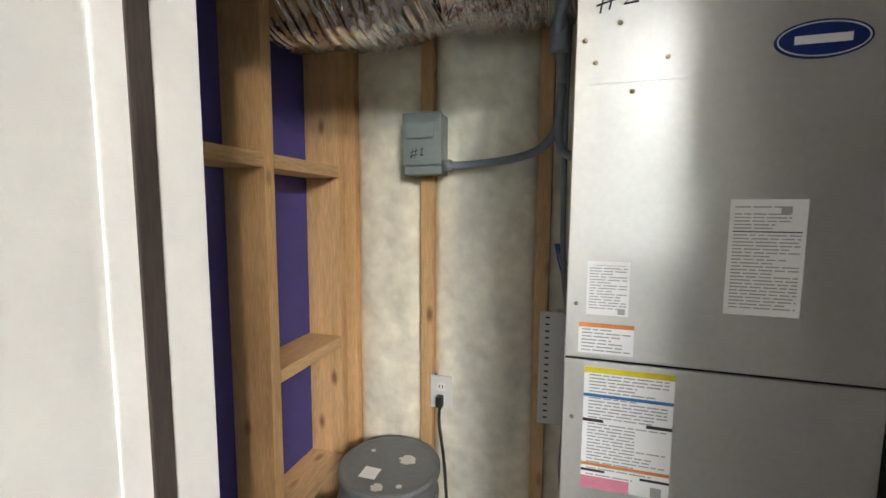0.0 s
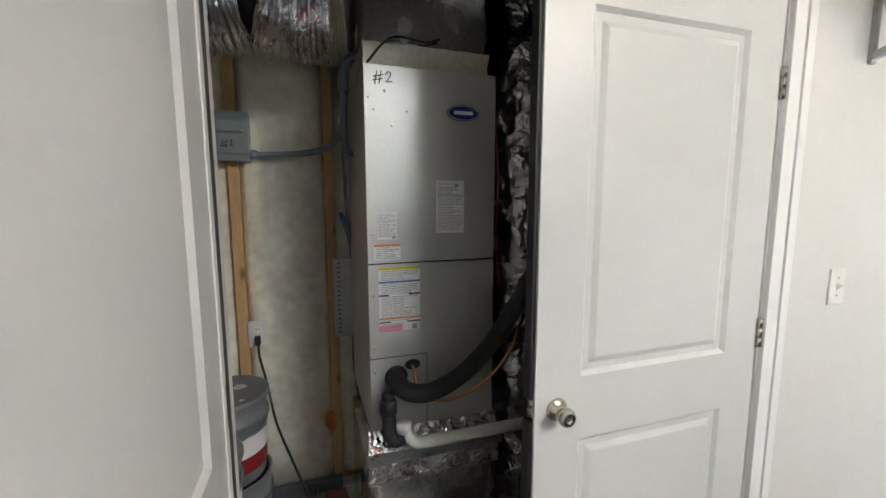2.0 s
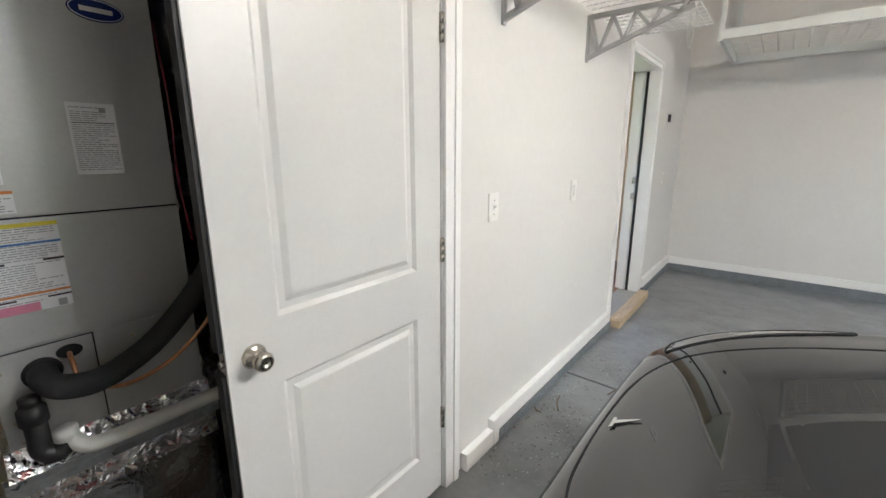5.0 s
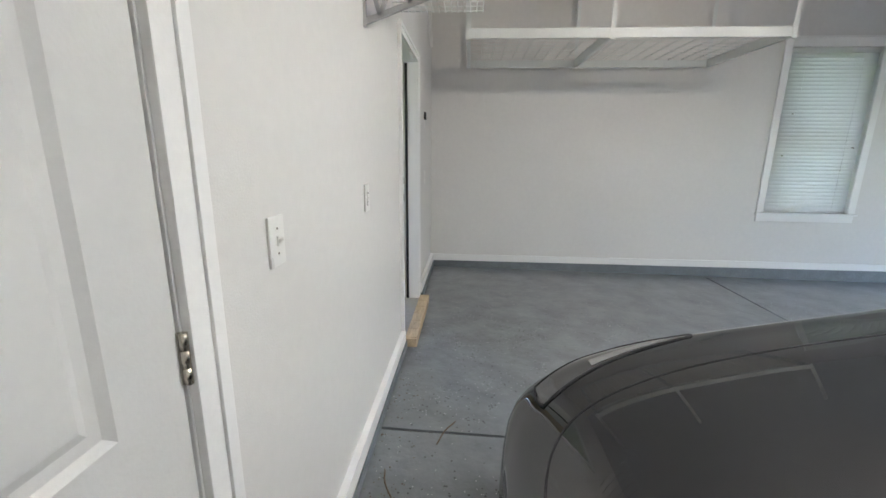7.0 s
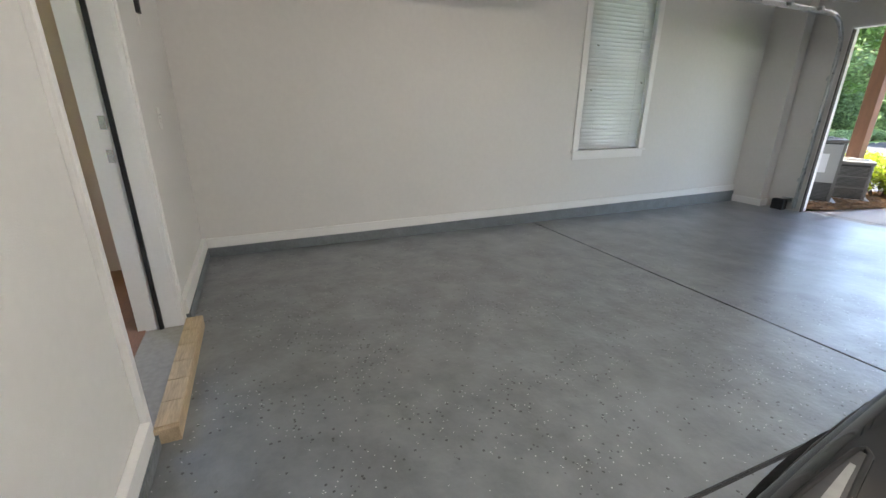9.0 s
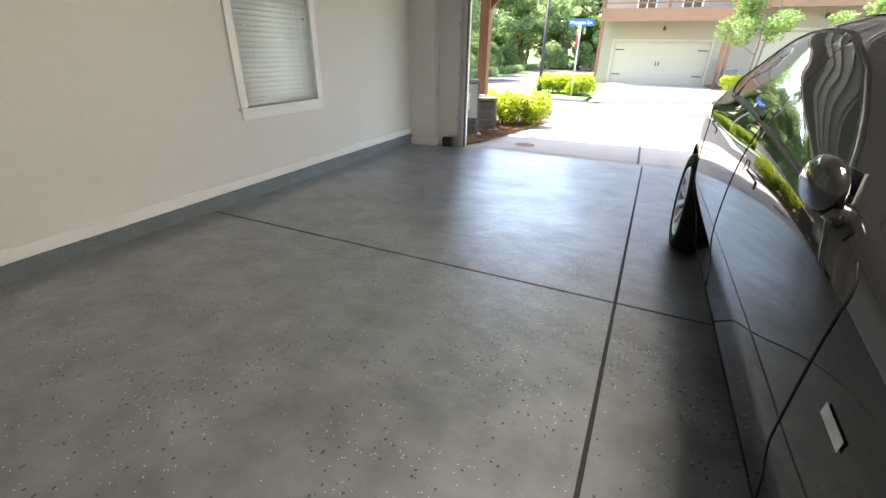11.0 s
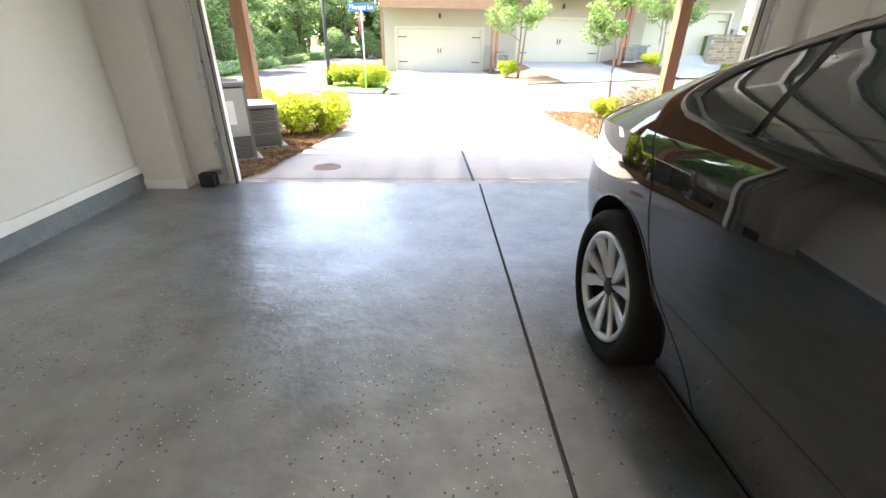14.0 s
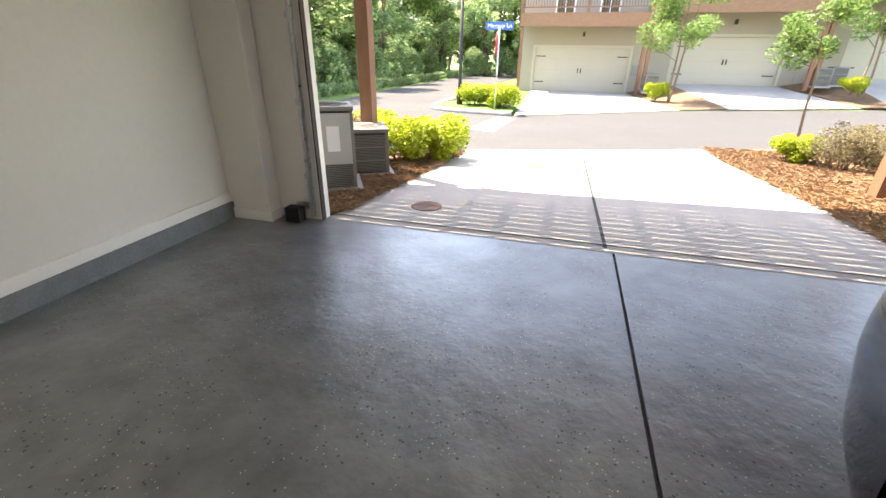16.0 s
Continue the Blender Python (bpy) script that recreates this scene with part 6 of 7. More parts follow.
# headlights and tail lights
skin_patch("headlight", 0.12, 0.64, lin((0.12, 5.6), (0.3, 5.25), (0.64, 5.46)), lin((0.12, 6.25), (0.35, 5.86), (0.64, 5.54)), M_LENS, 0.003, "clear swept-back headlight", 24, 6, (1, -1))
skin_patch("light_bar", 0.30, 0.61, lin((0.3, 5.62), (0.45, 5.54), (0.61, 5.49)), lin((0.3, 5.86), (0.61, 5.54)), M_LAMPBAR, 0.0036, "pale strip in the headlight", 20, 3, (1, -1))
hl = [(0.12, 5.6), (0.3, 5.23), (0.64, 5.45), (0.65, 5.50), (0.64, 5.56), (0.35, 5.88), (0.12, 6.27), (0.11, 6.0), (0.12, 5.6)]
dense = []
for (s0, v0), (s1, v1) in zip(hl, hl[1:]):
    dense += [(s0 + (s1 - s0) * k / 6, v0 + (v1 - v0) * k / 6) for k in range(6)]
seam(dense + [hl[-1]], 0.004, out=0.002)
skin_patch("tail_light", 4.32, 4.62, lin((4.3, 4.75), (4.65, 4.75)), lin((4.3, 5.1), (4.65, 5.2)), M_RED, 0.004, "red tail light", 12, 5, (1, -1))
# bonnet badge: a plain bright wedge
bm = bmesh.new()
def bp(dx, ds):
    p = car_point(0.118 + ds, 8.0, 0.0)
    return Vector((dx, p.y, p.z + 0.004))
for quad in (((-0.028, -0.028), (0.028, -0.028), (0.024, -0.018), (-0.024, -0.018)), ((-0.010, -0.018), (0.010, -0.018), (0.002, 0.045), (-0.002, 0.045))):
    vv = [bm.verts.new(bp(a, b)) for a, b in quad]
    f = bm.faces.new(vv)
ex = bmesh.ops.extrude_face_region(bm, geom=bm.faces[:])
for v in ex["geom"]:
    if isinstance(v, bmesh.types.BMVert):
        v.co.z += 0.003
part("bonnet_badge", bm, M_CHROME, car, "small bright metal badge")
# side camera blister and mirrors
for side in (1, -1):
    bm = bmesh.new()
    bmesh.ops.create_icosphere(bm, subdivisions=3, radius=0.1, matrix=Matrix.Translation((side * 0.90, -1.66, 0.985)) @ Matrix.Diagonal((0.32, 1.1, 0.62, 1)))
    for f in bm.faces:
        f.smooth = True
    tube(bm, [(side * 0.85, -1.56, 0.92), (side * 0.895, -1.58, 0.95)], 0.024, 10)
    mir = part("door_mirror", bm, M_CARPAINT, car, "painted door mirror folded against the door")
    bm = bmesh.new()
    box(bm, side * 0.86 - 0.004, side * 0.86 + 0.004, -1.75, -1.59, 0.945, 1.025, 0.003)
    part("mirror_glass", bm, M_CHROME, mir)
    # wing marker lamp
    skin_patch("side_marker", 1.16, 1.24, lin((1, 4.45), (2, 4.45)), lin((1, 4.52), (2, 4.52)), M_CHROME, 0.003, "small bright side marker", 3, 2, (side,))


def wheel(s, side):
    w = part("wheel", tyre_mesh(), M_TYRE, car, "black tyre on a ten-spoke alloy wheel")
    w.matrix_basis = Matrix.Translation((side * 0.816, -s, WZ)) @ Matrix.Rotation(radians(90 * side), 4, "Y")
    for nm, fn, m, lab in (("rim", rim_mesh, M_RIM, "silver alloy rim ring"), ("barrel", barrel_mesh, M_DARK, "dark wheel barrel"), ("hub_cap", hub_mesh, M_BLACK, "dark centre cap")):
        part(nm, fn(), m, w, lab)
    for k in range(10):
        o = part("spoke", spoke_mesh(k), M_RIM, w)
    return w


def tyre_mesh():
    bm = bmesh.new()
    prof = [(0.236, 0.085), (0.25, 0.108), (0.285, 0.118), (0.315, 0.112), (0.33, 0.092), (0.334, 0.06), (0.334, -0.06), (0.33, -0.092), (0.315, -0.112), (0.25, -0.108), (0.236, -0.085)]
    n, rings = 56, []
    for r, h in prof:
        rings.append([bm.verts.new((r * math.cos(k * math.tau / n), r * math.sin(k * math.tau / n), h)) for k in range(n)])
    for a, b in zip(rings, rings[1:] + rings[:1]):
        for k in range(n):
            bm.faces.new((a[k], a[(k + 1) % n], b[(k + 1) % n], b[k])).smooth = True
    return bm


def rim_mesh():
    bm = bmesh.new()
    prof = [(0.238, 0.080), (0.240, 0.106), (0.232, 0.110), (0.214, 0.104), (0.208, 0.092), (0.210, 0.07), (0.225, 0.06)]
    n, rings = 56, []
    for r, h in prof:
        rings.append([bm.verts.new((r * math.cos(k * math.tau / n), r * math.sin(k * math.tau / n), h)) for k in range(n)])
    for a, b in zip(rings, rings[1:] + rings[:1]):
        for k in range(n):
            bm.faces.new((a[k], a[(k + 1) % n], b[(k + 1) % n], b[k])).smooth = True
    return bm


def barrel_mesh():
    bm = bmesh.new()
    return lathe(bm, [(0.0, -0.02), (0.20, -0.02), (0.225, 0.0), (0.232, 0.06), (0.228, 0.06), (0.20, 0.01), (0.0, 0.0)], 40)


def hub_mesh():
    bm = bmesh.new()
    return lathe(bm, [(0.0, 0.04), (0.042, 0.04), (0.044, 0.078), (0.034, 0.086), (0.0, 0.088)], 24)


def spoke_mesh(k):
    """A tapering blade from the hub to the rim, wide at the rim and slightly swept."""
    bm = bmesh.new()
    a = k * math.tau / 10
    wide = 0.026 if k % 2 else 0.034
    rows = []
    for i in range(6):
        t = i / 5
        r = 0.034 + t * 0.186
        half = 0.009 + (wide - 0.009) * t ** 0.8
        aa = a + 0.09 * (1 - t) * (1 if k % 2 else -1) + 0.05
        top = 0.078 + 0.026 * t
        c, s_ = math.cos(aa), math.sin(aa)
        rows.append([bm.verts.new((r * c - o * s_, r * s_ + o * c, h)) for o, h in ((-half, top - 0.012), (-half * 0.7, top), (half * 0.75, top + 0.004), (half, top - 0.006), (half * 0.8, top - 0.05), (-half * 0.8, top - 0.05))])
    for p, q in zip(rows, rows[1:]):
        for j in range(6):
            bm.faces.new((p[j], p[(j + 1) % 6], q[(j + 1) % 6], q[j]))
    bm.faces.new(rows[0][::-1])
    bm.faces.new(rows[-1])
    return bm


for s in AXLES:
    for side in (1, -1):
        wheel(s, side)
# arch liners and lips
for s in AXLES:
    for side in (1, -1):
        bm = bmesh.new()
        edge = []
        for k in range(41):
            a = radians(8 + 164 * k / 40)
            edge.append((s - 0.385 * math.cos(a), WZ + 0.01 + 0.385 * math.sin(a)))
        pts = []
        for ss, z in edge:
            v = min((abs(car_point(ss, q / 20).z - z), q / 20) for q in range(44, 106))[1]
            p = car_point(ss, v, 0.0, side)
            pts.append(Vector((p.x, p.y, z)))
        tube(bm, pts[3:-3], 0.004, 6)
        part("arch_lip", bm, M_CARPAINT, car, "rolled wheel arch lip")

# ---- outdoors ----
def bank_rise(x, y):
    """How far the ground across the street climbs towards the upper townhouses."""
    kerb_y = min(-21.0, max(-28.6, -21.1 + 0.5 * x))
    return float(np.interp(x, [-14.0, -9.1, -6.7, -1.7, 0.3], [1.0, 1.0, 0.55, 0.55, 0.0])) * max(0.0, min(1.0, (kerb_y - y) / (kerb_y + 29.4)))


def ground_patch(name, poly, material, lift, label, category, parent=None, kind="structure", rising=False):
    """A sheet on the sloping ground over a polygon of (x, y), cut fine enough to follow the slope; rising lifts it with the bank across the street."""
    bm = bmesh.new()
    f = bm.faces.new([bm.verts.new((x, y, 0)) for x, y in poly])
    for yy in (-6.95, -8, -9, -10, -11, -12, -13, -15, -18):
        bmesh.ops.bisect_plane(bm, geom=bm.verts[:] + bm.edges[:] + bm.faces[:], plane_co=(0, yy, 0), plane_no=(0, 1, 0))
    for v in bm.verts:
        v.co.z = floor_z(v.co.y) + lift + (bank_rise(v.co.x, v.co.y) if rising else 0.0)
    ob = part(name, bm, material, parent)
    for p in ob.data.polygons:
        if p.normal.z < 0:
            p.flip()
    if parent is None:
        tagged(ob, label, category, kind=kind)
    return ob


ground_patch("ground", [(-900, -6.95), (-900, -900), (900, -900), (900, -6.95)], M_GRASS, -0.045, "ground reaching the horizon", "ground")
ground_patch("ground_rear", [(-900, 900), (-900, -6.95), (-0.4, -6.95), (-0.4, 1.5), (6.4, 1.5), (6.4, -6.95), (900, -6.95), (900, 900)], M_GRASS, -0.25, "ground behind the building", "ground")
drv = ground_patch("driveway", [(5.36, -6.87), (5.32, -7.4), (5.2, -8.6), (5.06, -10.9), (5.0, -11.4), (0.4, -13.3), (0.62, -12.4), (0.55, -9.5), (0.55, -8.8), (0.5, -6.87)], M_CONC, 0.0, "pale concrete driveway slab", "driveway")
for x0, x1 in ((2.955, 2.985),):
    ground_patch("control_joint", [(x0, -6.95), (x0, -12.1), (x1, -12.1), (x1, -6.95)], M_GROOVE, 0.004, "", "", drv)
ground_patch("threshold_gap", [(0.5, -7.02), (5.36, -7.02), (5.36, -7.035), (0.5, -7.035)], M_GROOVE, 0.004, "", "", drv)
# the street: runs aslant, with a side street to the left
ground_patch("road", [(60, 8), (5.0, -11.35), (0.4, -13.25), (-60, -38.0), (-60, -48), (-4.8, -23.2), (-0.9, -21.5), (4.9, -17.3), (7.2, -18.2), (8.2, -22), (8.0, -45), (7, -90), (12, -90), (13, -45), (12.7, -27), (12.0, -18), (16, -12), (60, 18)], M_ASPHALT, -0.012, "pale worn asphalt street", "road")
ground_patch("stop_line", [(5.6, -14.2), (4.95, -13.9), (4.75, -16.6), (5.3, -16.9)], M_WHITEPAINT, -0.006, "white painted stop line", "road marking")
for poly in ([(5.55, -7.0), (5.35, -7.0), (5.30, -7.4), (5.16, -8.6), (5.02, -10.9), (7.9, -10.0), (7.9, -7.0)], [(0.53, -7.0), (0.58, -8.8), (0.58, -9.5), (0.66, -12.4), (0.35, -13.2), (-2.0, -14.1), (-4.5, -14.6), (-4.5, -7.0)]):
    ob = ground_patch("mulch_bed", poly, M_MULCH, 0.02, "rust-brown pine straw mulch bed", "mulch bed")


def straw(x_edge, side, y0, y1, deep, count, seed):
    """Loose pine needles lying on a bed and spilling a little over the edge of the drive."""
    rnd = random.Random(seed)
    verts, faces = [], []
    for i in range(count):
        y = rnd.uniform(y0, y1)
        x = x_edge(y) + side * (abs(rnd.gauss(0.0, deep)) - 0.05)
        a, l = rnd.uniform(0, math.tau), rnd.uniform(0.05, 0.13)
        z = floor_z(y) + 0.022 + rnd.uniform(0, 0.022)
        dx, dy = l * math.cos(a), l * math.sin(a)
        ox, oy = -0.0017 * math.sin(a), 0.0017 * math.cos(a)
        lift = rnd.uniform(0.0, 0.02)
        k = len(verts)
        verts += [(x - ox, y - oy, z), (x + ox, y + oy, z), (x + dx * 0.5, y + dy * 0.5, z + lift + 0.004), (x + dx, y + dy, z + lift * 0.5)]
        faces += [(k, k + 1, k + 2), (k + 1, k + 2, k + 3), (k, k + 2, k + 3)]
    me = bpy.data.meshes.new("pine_needles")
    me.from_pydata(verts, [], faces)
    me.materials.append(M_STRAW)
    tagged(new("pine_needles", me), "loose rust-brown pine needles on the bed", "pine straw", kind="stuff")


straw(lambda y: 5.33 + 0.08 * (y + 7.0), 1, -10.9, -7.05, 0.36, 11000, 61)
straw(lambda y: 0.60, -1, -13.2, -7.05, 0.95, 22000, 62)
ground_patch("island_grass", [(7.1, -17.9), (6.2, -17.6), (4.95, -17.45), (4.95, -20.0), (7.6, -20.5), (7.9, -19.0)], M_GRASS, 0.08, "small mown grass verge at the corner", "grass")
bm = bmesh.new()
tube(bm, smooth_path([(4.95, -17.38, floor_z(-17) + 0.03), (6.2, -17.55, floor_z(-17) + 0.03), (7.15, -17.85, floor_z(-17) + 0.03), (7.85, -18.7, floor_z(-17) + 0.03), (7.9, -22, floor_z(-17) + 0.03)], 6), 0.085, 10)
structure(part("kerb", bm, M_CONC), "concrete kerb round the verge", "kerb")
for pa in ([(5.25, -29.4), (0.3, -29.4), (-0.7, -21.3), (4.85, -17.4)], [(-1.7, -29.4), (-6.7, -29.4), (-8.2, -25.2), (-2.6, -22.4)], [(-9.1, -29.4), (-14, -29.4), (-15.5, -28.2), (-9.6, -25.7)]):
    ground_patch("far_driveway", pa, M_CONC, 0.01, "sunlit concrete driveway across the street", "driveway", rising=pa[0][0] < 0)
for pa in ([(0.25, -29.4), (-1.68, -29.4), (-2.58, -22.42), (-0.75, -21.4)], [(-6.72, -29.4), (-9.08, -29.4), (-9.58, -25.72), (-8.22, -25.22)]):
    ground_patch("mulch_bed", pa, M_MULCH, 0.03, "mulch bed between the driveways", "mulch bed", rising=True)
# the bank's face towards the lower drive and the street
ground_patch("verge", [(-0.7, -21.3), (0.3, -29.4), (0.25, -29.39), (-0.75, -21.4), (-2.58, -22.42), (-2.6, -22.4)], M_GRASS, 0.012, "narrow grass verge at the foot of the bank", "grass")
for name, x, y, r in (("manhole_cover", 4.62, -7.56, 0.155), ("manhole_cover", 3.7, -10.2, 0.13)):
    bm = bmesh.new()
    lathe(bm, [(0, 0), (r, 0), (r, 0.006), (r * 0.9, 0.009), (r * 0.85, 0.006), (0, 0.007)], 32, Matrix.Translation((x, y, floor_z(y) + 0.001)))
    structure(part(name, bm, M_IRON), "rust-brown iron access cover in the driveway", "manhole cover")

# building shell over the garage, and the deck over the drive
# the storey's unseen east overhang is added to keep sun off the window
up = boxes("upper_storey", [(-6.0, XL - T - 0.001, YB, YB + T, -0.3, ZC), (XR + T + 0.001, 9.0, YB, YB + T, -0.3, ZC), (-6.0, XR + 1.3, YB, 1.4, ZC + 0.1005, 8.5)], M_SIDING)
structure(up, "cream siding of the townhouse over the garage, with an unseen overhang added to shade the window", "building")
up2 = boxes("outer_walls", [(XL - T - 0.001 - 0.1, XL - T - 0.001, YB + T, 1.4, -0.3, ZC + 0.1), (XR + T + 0.15, XR + T + 0.25, YB + T, WY0 - 0.3, -0.3, ZC + 0.1), (XL - T, XR + T + 0.2, 2.35, 2.45, -0.3, ZC + 0.1), (XL - T, 3.2, 1.36, 1.44, -0.3, ZC + 0.1)], M_SIDING)
structure(up2, "outer walls closing the garage", "building")
deck = thing("deck", "stained timber deck over the driveway on posts", "deck")
DX0, DX1, DY1, DZ = -2.5, 8.9, -6.96, 2.95


def deck_front(x):
    """The deck's outer edge runs slightly aslant to the wall."""
    return -9.535 + 0.088 * (x - 1.93)


DSLANT = math.atan(0.088)
for i in range(22):
    y1 = DY1 - i * 0.1465
    y0 = y1 - (0.1425 if y1 > -7.5 else 0.1332)
    # past the slanting edge a board is cut short
    x1 = min(DX1, 1.93 + (y0 + 9.535) / 0.088 - 0.02)
    if x1 - DX0 > 0.4:
        boxes("deck_board", [(DX0, x1, y0, y1, DZ, DZ + 0.025)], M_CEDARH, deck)
for i in range(28):
    x = DX0 + 0.1 + i * 0.406
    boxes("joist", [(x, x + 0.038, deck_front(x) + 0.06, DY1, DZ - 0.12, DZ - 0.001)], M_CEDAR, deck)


def deck_beam(inset, thick, z0, z1):
    half = (DX1 - DX0) / 2 / math.cos(DSLANT)
    bm = bmesh.new()
    box(bm, -half, half, inset, inset + thick, z0, z1, 0.003)
    b = part("beam", bm, M_CEDARH, deck, "slanting timber beam along the deck's edge")
    mid = (DX0 + DX1) / 2
    b.matrix_basis = Matrix.Translation((mid, deck_front(mid), 0)) @ Matrix.Rotation(DSLANT, 4, "Z")


deck_beam(0.0, 0.045, DZ - 0.24, DZ + 0.025)
deck_beam(0.13, 0.09, DZ - 0.42, DZ - 0.125)
for x in (5.93, -0.32):
    y = deck_front(x) + 0.03
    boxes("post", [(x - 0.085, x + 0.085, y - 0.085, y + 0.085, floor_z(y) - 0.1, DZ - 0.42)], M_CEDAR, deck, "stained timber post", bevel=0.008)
    s = -1 if x > 0 else 1
    bm = bmesh.new()
    box(bm, -0.045, 0.045, -0.03, 0.03, 0.0, 0.85, 0.004)
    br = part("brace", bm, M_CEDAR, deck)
    br.matrix_basis = Matrix.Translation((x + s * 0.05, y, DZ - 1.05)) @ Matrix.Rotation(radians(45 * s), 4, "Y")


# condensers
def condenser(label, x, y, w, h, panel=True, turn=0.0):
    t = thing("condenser_unit", label, "air conditioner", at=Matrix.Translation((x, y, floor_z(y) + 0.03)) @ Matrix.Rotation(radians(turn), 4, "Z"))
    boxes("pad", [(-w / 2 - 0.06, w / 2 + 0.06, -w / 2 - 0.06, w / 2 + 0.06, -0.05, 0.03)], M_CONC, t, bevel=0.008)
    boxes("coil", [(-w / 2 + 0.02, w / 2 - 0.02, -w / 2 + 0.02, w / 2 - 0.02, 0.035, h - 0.03)], M_ACDARK, t)
    for dx in (-1, 1):
        for dy in (-1, 1):
            boxes("corner_post", [(dx * w / 2 - 0.035 * (dx > 0) , dx * w / 2 + 0.035 * (dx < 0), dy * w / 2 - 0.035 * (dy > 0), dy * w / 2 + 0.035 * (dy < 0), 0.032, h - 0.02)], M_ACGREY, t, bevel=0.008)
    n = int(h / 0.022)
    bm = bmesh.new()
    for i in range(n):
        z = 0.05 + i * (h - 0.10) / n
        a = w / 2 + 0.002
        for x0, x1, y0, y1 in ((-a, a, -a, -a + 0.006), (-a, a, a - 0.006, a), (-a, -a + 0.006, -a + 0.007, a - 0.007), (a - 0.006, a, -a + 0.007, a - 0.007)):
            box(bm, x0, x1, y0, y1, z, z + 0.009)
    part("louvres", bm, M_ACGREY, t, "grey pressed louvres")
    boxes("band", [(-w / 2 - 0.004, w / 2 + 0.004, -w / 2 - 0.004, w / 2 + 0.004, h * f, h * f + 0.02) for f in (0.33, 0.62)], M_ACGREY, t, bevel=0.002)
    boxes("top_cover", [(-w / 2 - 0.01, w / 2 + 0.01, -w / 2 - 0.01, w / 2 + 0.01, h - 0.025, h + 0.02)], M_ACGREY, t, bevel=0.014)
    bm = bmesh.new()
    for k in range(1, 9):
        r = 0.03 + k * w * 0.048
        tube(bm, [(r * math.cos(a * math.tau / 28), r * math.sin(a * math.tau / 28), h + 0.045 - 0.02 * (k / 8) ** 2) for a in range(29)], 0.003, 5, cap=False)
    for a in range(8):
        c, s = math.cos(a * math.tau / 8), math.sin(a * math.tau / 8)
        tube(bm, [(0.03 * c, 0.03 * s, h + 0.045), (w * 0.43 * c, w * 0.43 * s, h + 0.022)], 0.004, 5)
    part("fan_guard", bm, M_ACGREY, t, "wire fan guard")
    if panel:
        boxes("service_panel", [(-w * 0.44, w * 0.40, w / 2 + 0.004, w / 2 + 0.012, h * 0.34, h * 0.95)], M_ACPALE, t, bevel=0.003)
        boxes("data_sheet", [(-w * 0.22, w * 0.02, w / 2 + 0.0125, w / 2 + 0.0135, h * 0.5, h * 0.8)], M_PAPER, t, "pale data sheet")
    return t


condenser("tall grey louvred condenser unit beside the garage", 5.88, -7.95, 0.54, 0.86, True, 30)
condenser("shorter grey louvred condenser unit on a pad", 5.86, -8.80, 0.56, 0.56, False, 30)
condenser("grey louvred condenser unit in the mulch bed", -2.0, -11.1, 0.70, 0.80, False, 25)


# gas meter beside the unit across the drive
gm = thing("gas_meter", "grey gas meter with a yellow tag and dark pipework", "gas meter", at=Matrix.Translation((-1.95, -10.2, floor_z(-10.2) + 0.02)))
bm = bmesh.new()
box(bm, -0.14, 0.14, -0.09, 0.09, 0.22, 0.48, 0.03)
part("body", bm, M_ACPALE, gm)
bm = bmesh.new()
lathe(bm, [(0, 0), (0.075, 0), (0.075, 0.03), (0.06, 0.04), (0, 0.04)], 20, Matrix.Translation((0, 0.09, 0.38)) @ Matrix.Rotation(radians(-90), 4, "X"))
part("dial", bm, M_ACPALE, gm, "round pale dial")
bm = bmesh.new()
tube(bm, smooth_path([(-0.12, 0, 0.46), (-0.12, 0, 0.60), (-0.22, 0, 0.64), (-0.34, 0, 0.60), (-0.36, 0, 0.3), (-0.36, 0, -0.05)], 6), 0.018, 10)
part("inlet_pipe", bm, M_ACDARK, gm)
bm = bmesh.new()
tube(bm, smooth_path([(0.12, 0, 0.46), (0.12, 0, 0.58), (0.22, 0, 0.62), (0.32, 0, 0.55), (0.34, 0, 0.2), (0.34, 0, -0.05)], 6), 0.018, 10)
part("outlet_pipe", bm, M_ACDARK, gm)
bm = bmesh.new()
lathe(bm, [(0, 0), (0.07, 0), (0.08, 0.02), (0.05, 0.06), (0, 0.06)], 18, Matrix.Translation((-0.34, 0.0, 0.60)) @ Matrix.Rotation(radians(-90), 4, "X"))
part("regulator", bm, M_ACGREY, gm)
boxes("tag", [(-0.26, -0.12, 0.03, 0.034, 0.50, 0.57)], M_YELLOW, gm, "yellow tag")

# ---- plants ----
def leaf_cloud(rnd, centers, count, size, flat=0.5):
    """Many small bent leaves scattered through clumps: centers are (x, y, z, rx, rz)."""
    verts, faces = [], []
    for i in range(count):
        cx, cy, cz, rx, rz = centers[rnd.randrange(len(centers))]
        while True:
            a, b, c = (rnd.uniform(-1, 1) for _ in range(3))
            d = a * a + b * b + c * c
            if d < 1 and rnd.random() < 0.25 + d:
                break
        p = Vector((cx + a * rx, cy + b * rx, cz + c * rz))
        u = Vector((rnd.gauss(0, 1), rnd.gauss(0, 1), rnd.gauss(0, flat))).normalized()
        w = u.cross(Vector((rnd.gauss(0, 1), rnd.gauss(0, 1), rnd.gauss(0, 1)))).normalized()
        s = size * rnd.uniform(0.6, 1.3)
        k = len(verts)
        nrm = u.cross(w)
        verts += [p - u * s, p + w * s * 0.42 + nrm * s * 0.15, p + u * s, p - w * s * 0.42 + nrm * s * 0.15]
        faces += [(k, k + 1, k + 2), (k, k + 2, k + 3)]
    me = bpy.data.meshes.new("crown")
    me.from_pydata([tuple(v) for v in verts], [], faces)
    return me


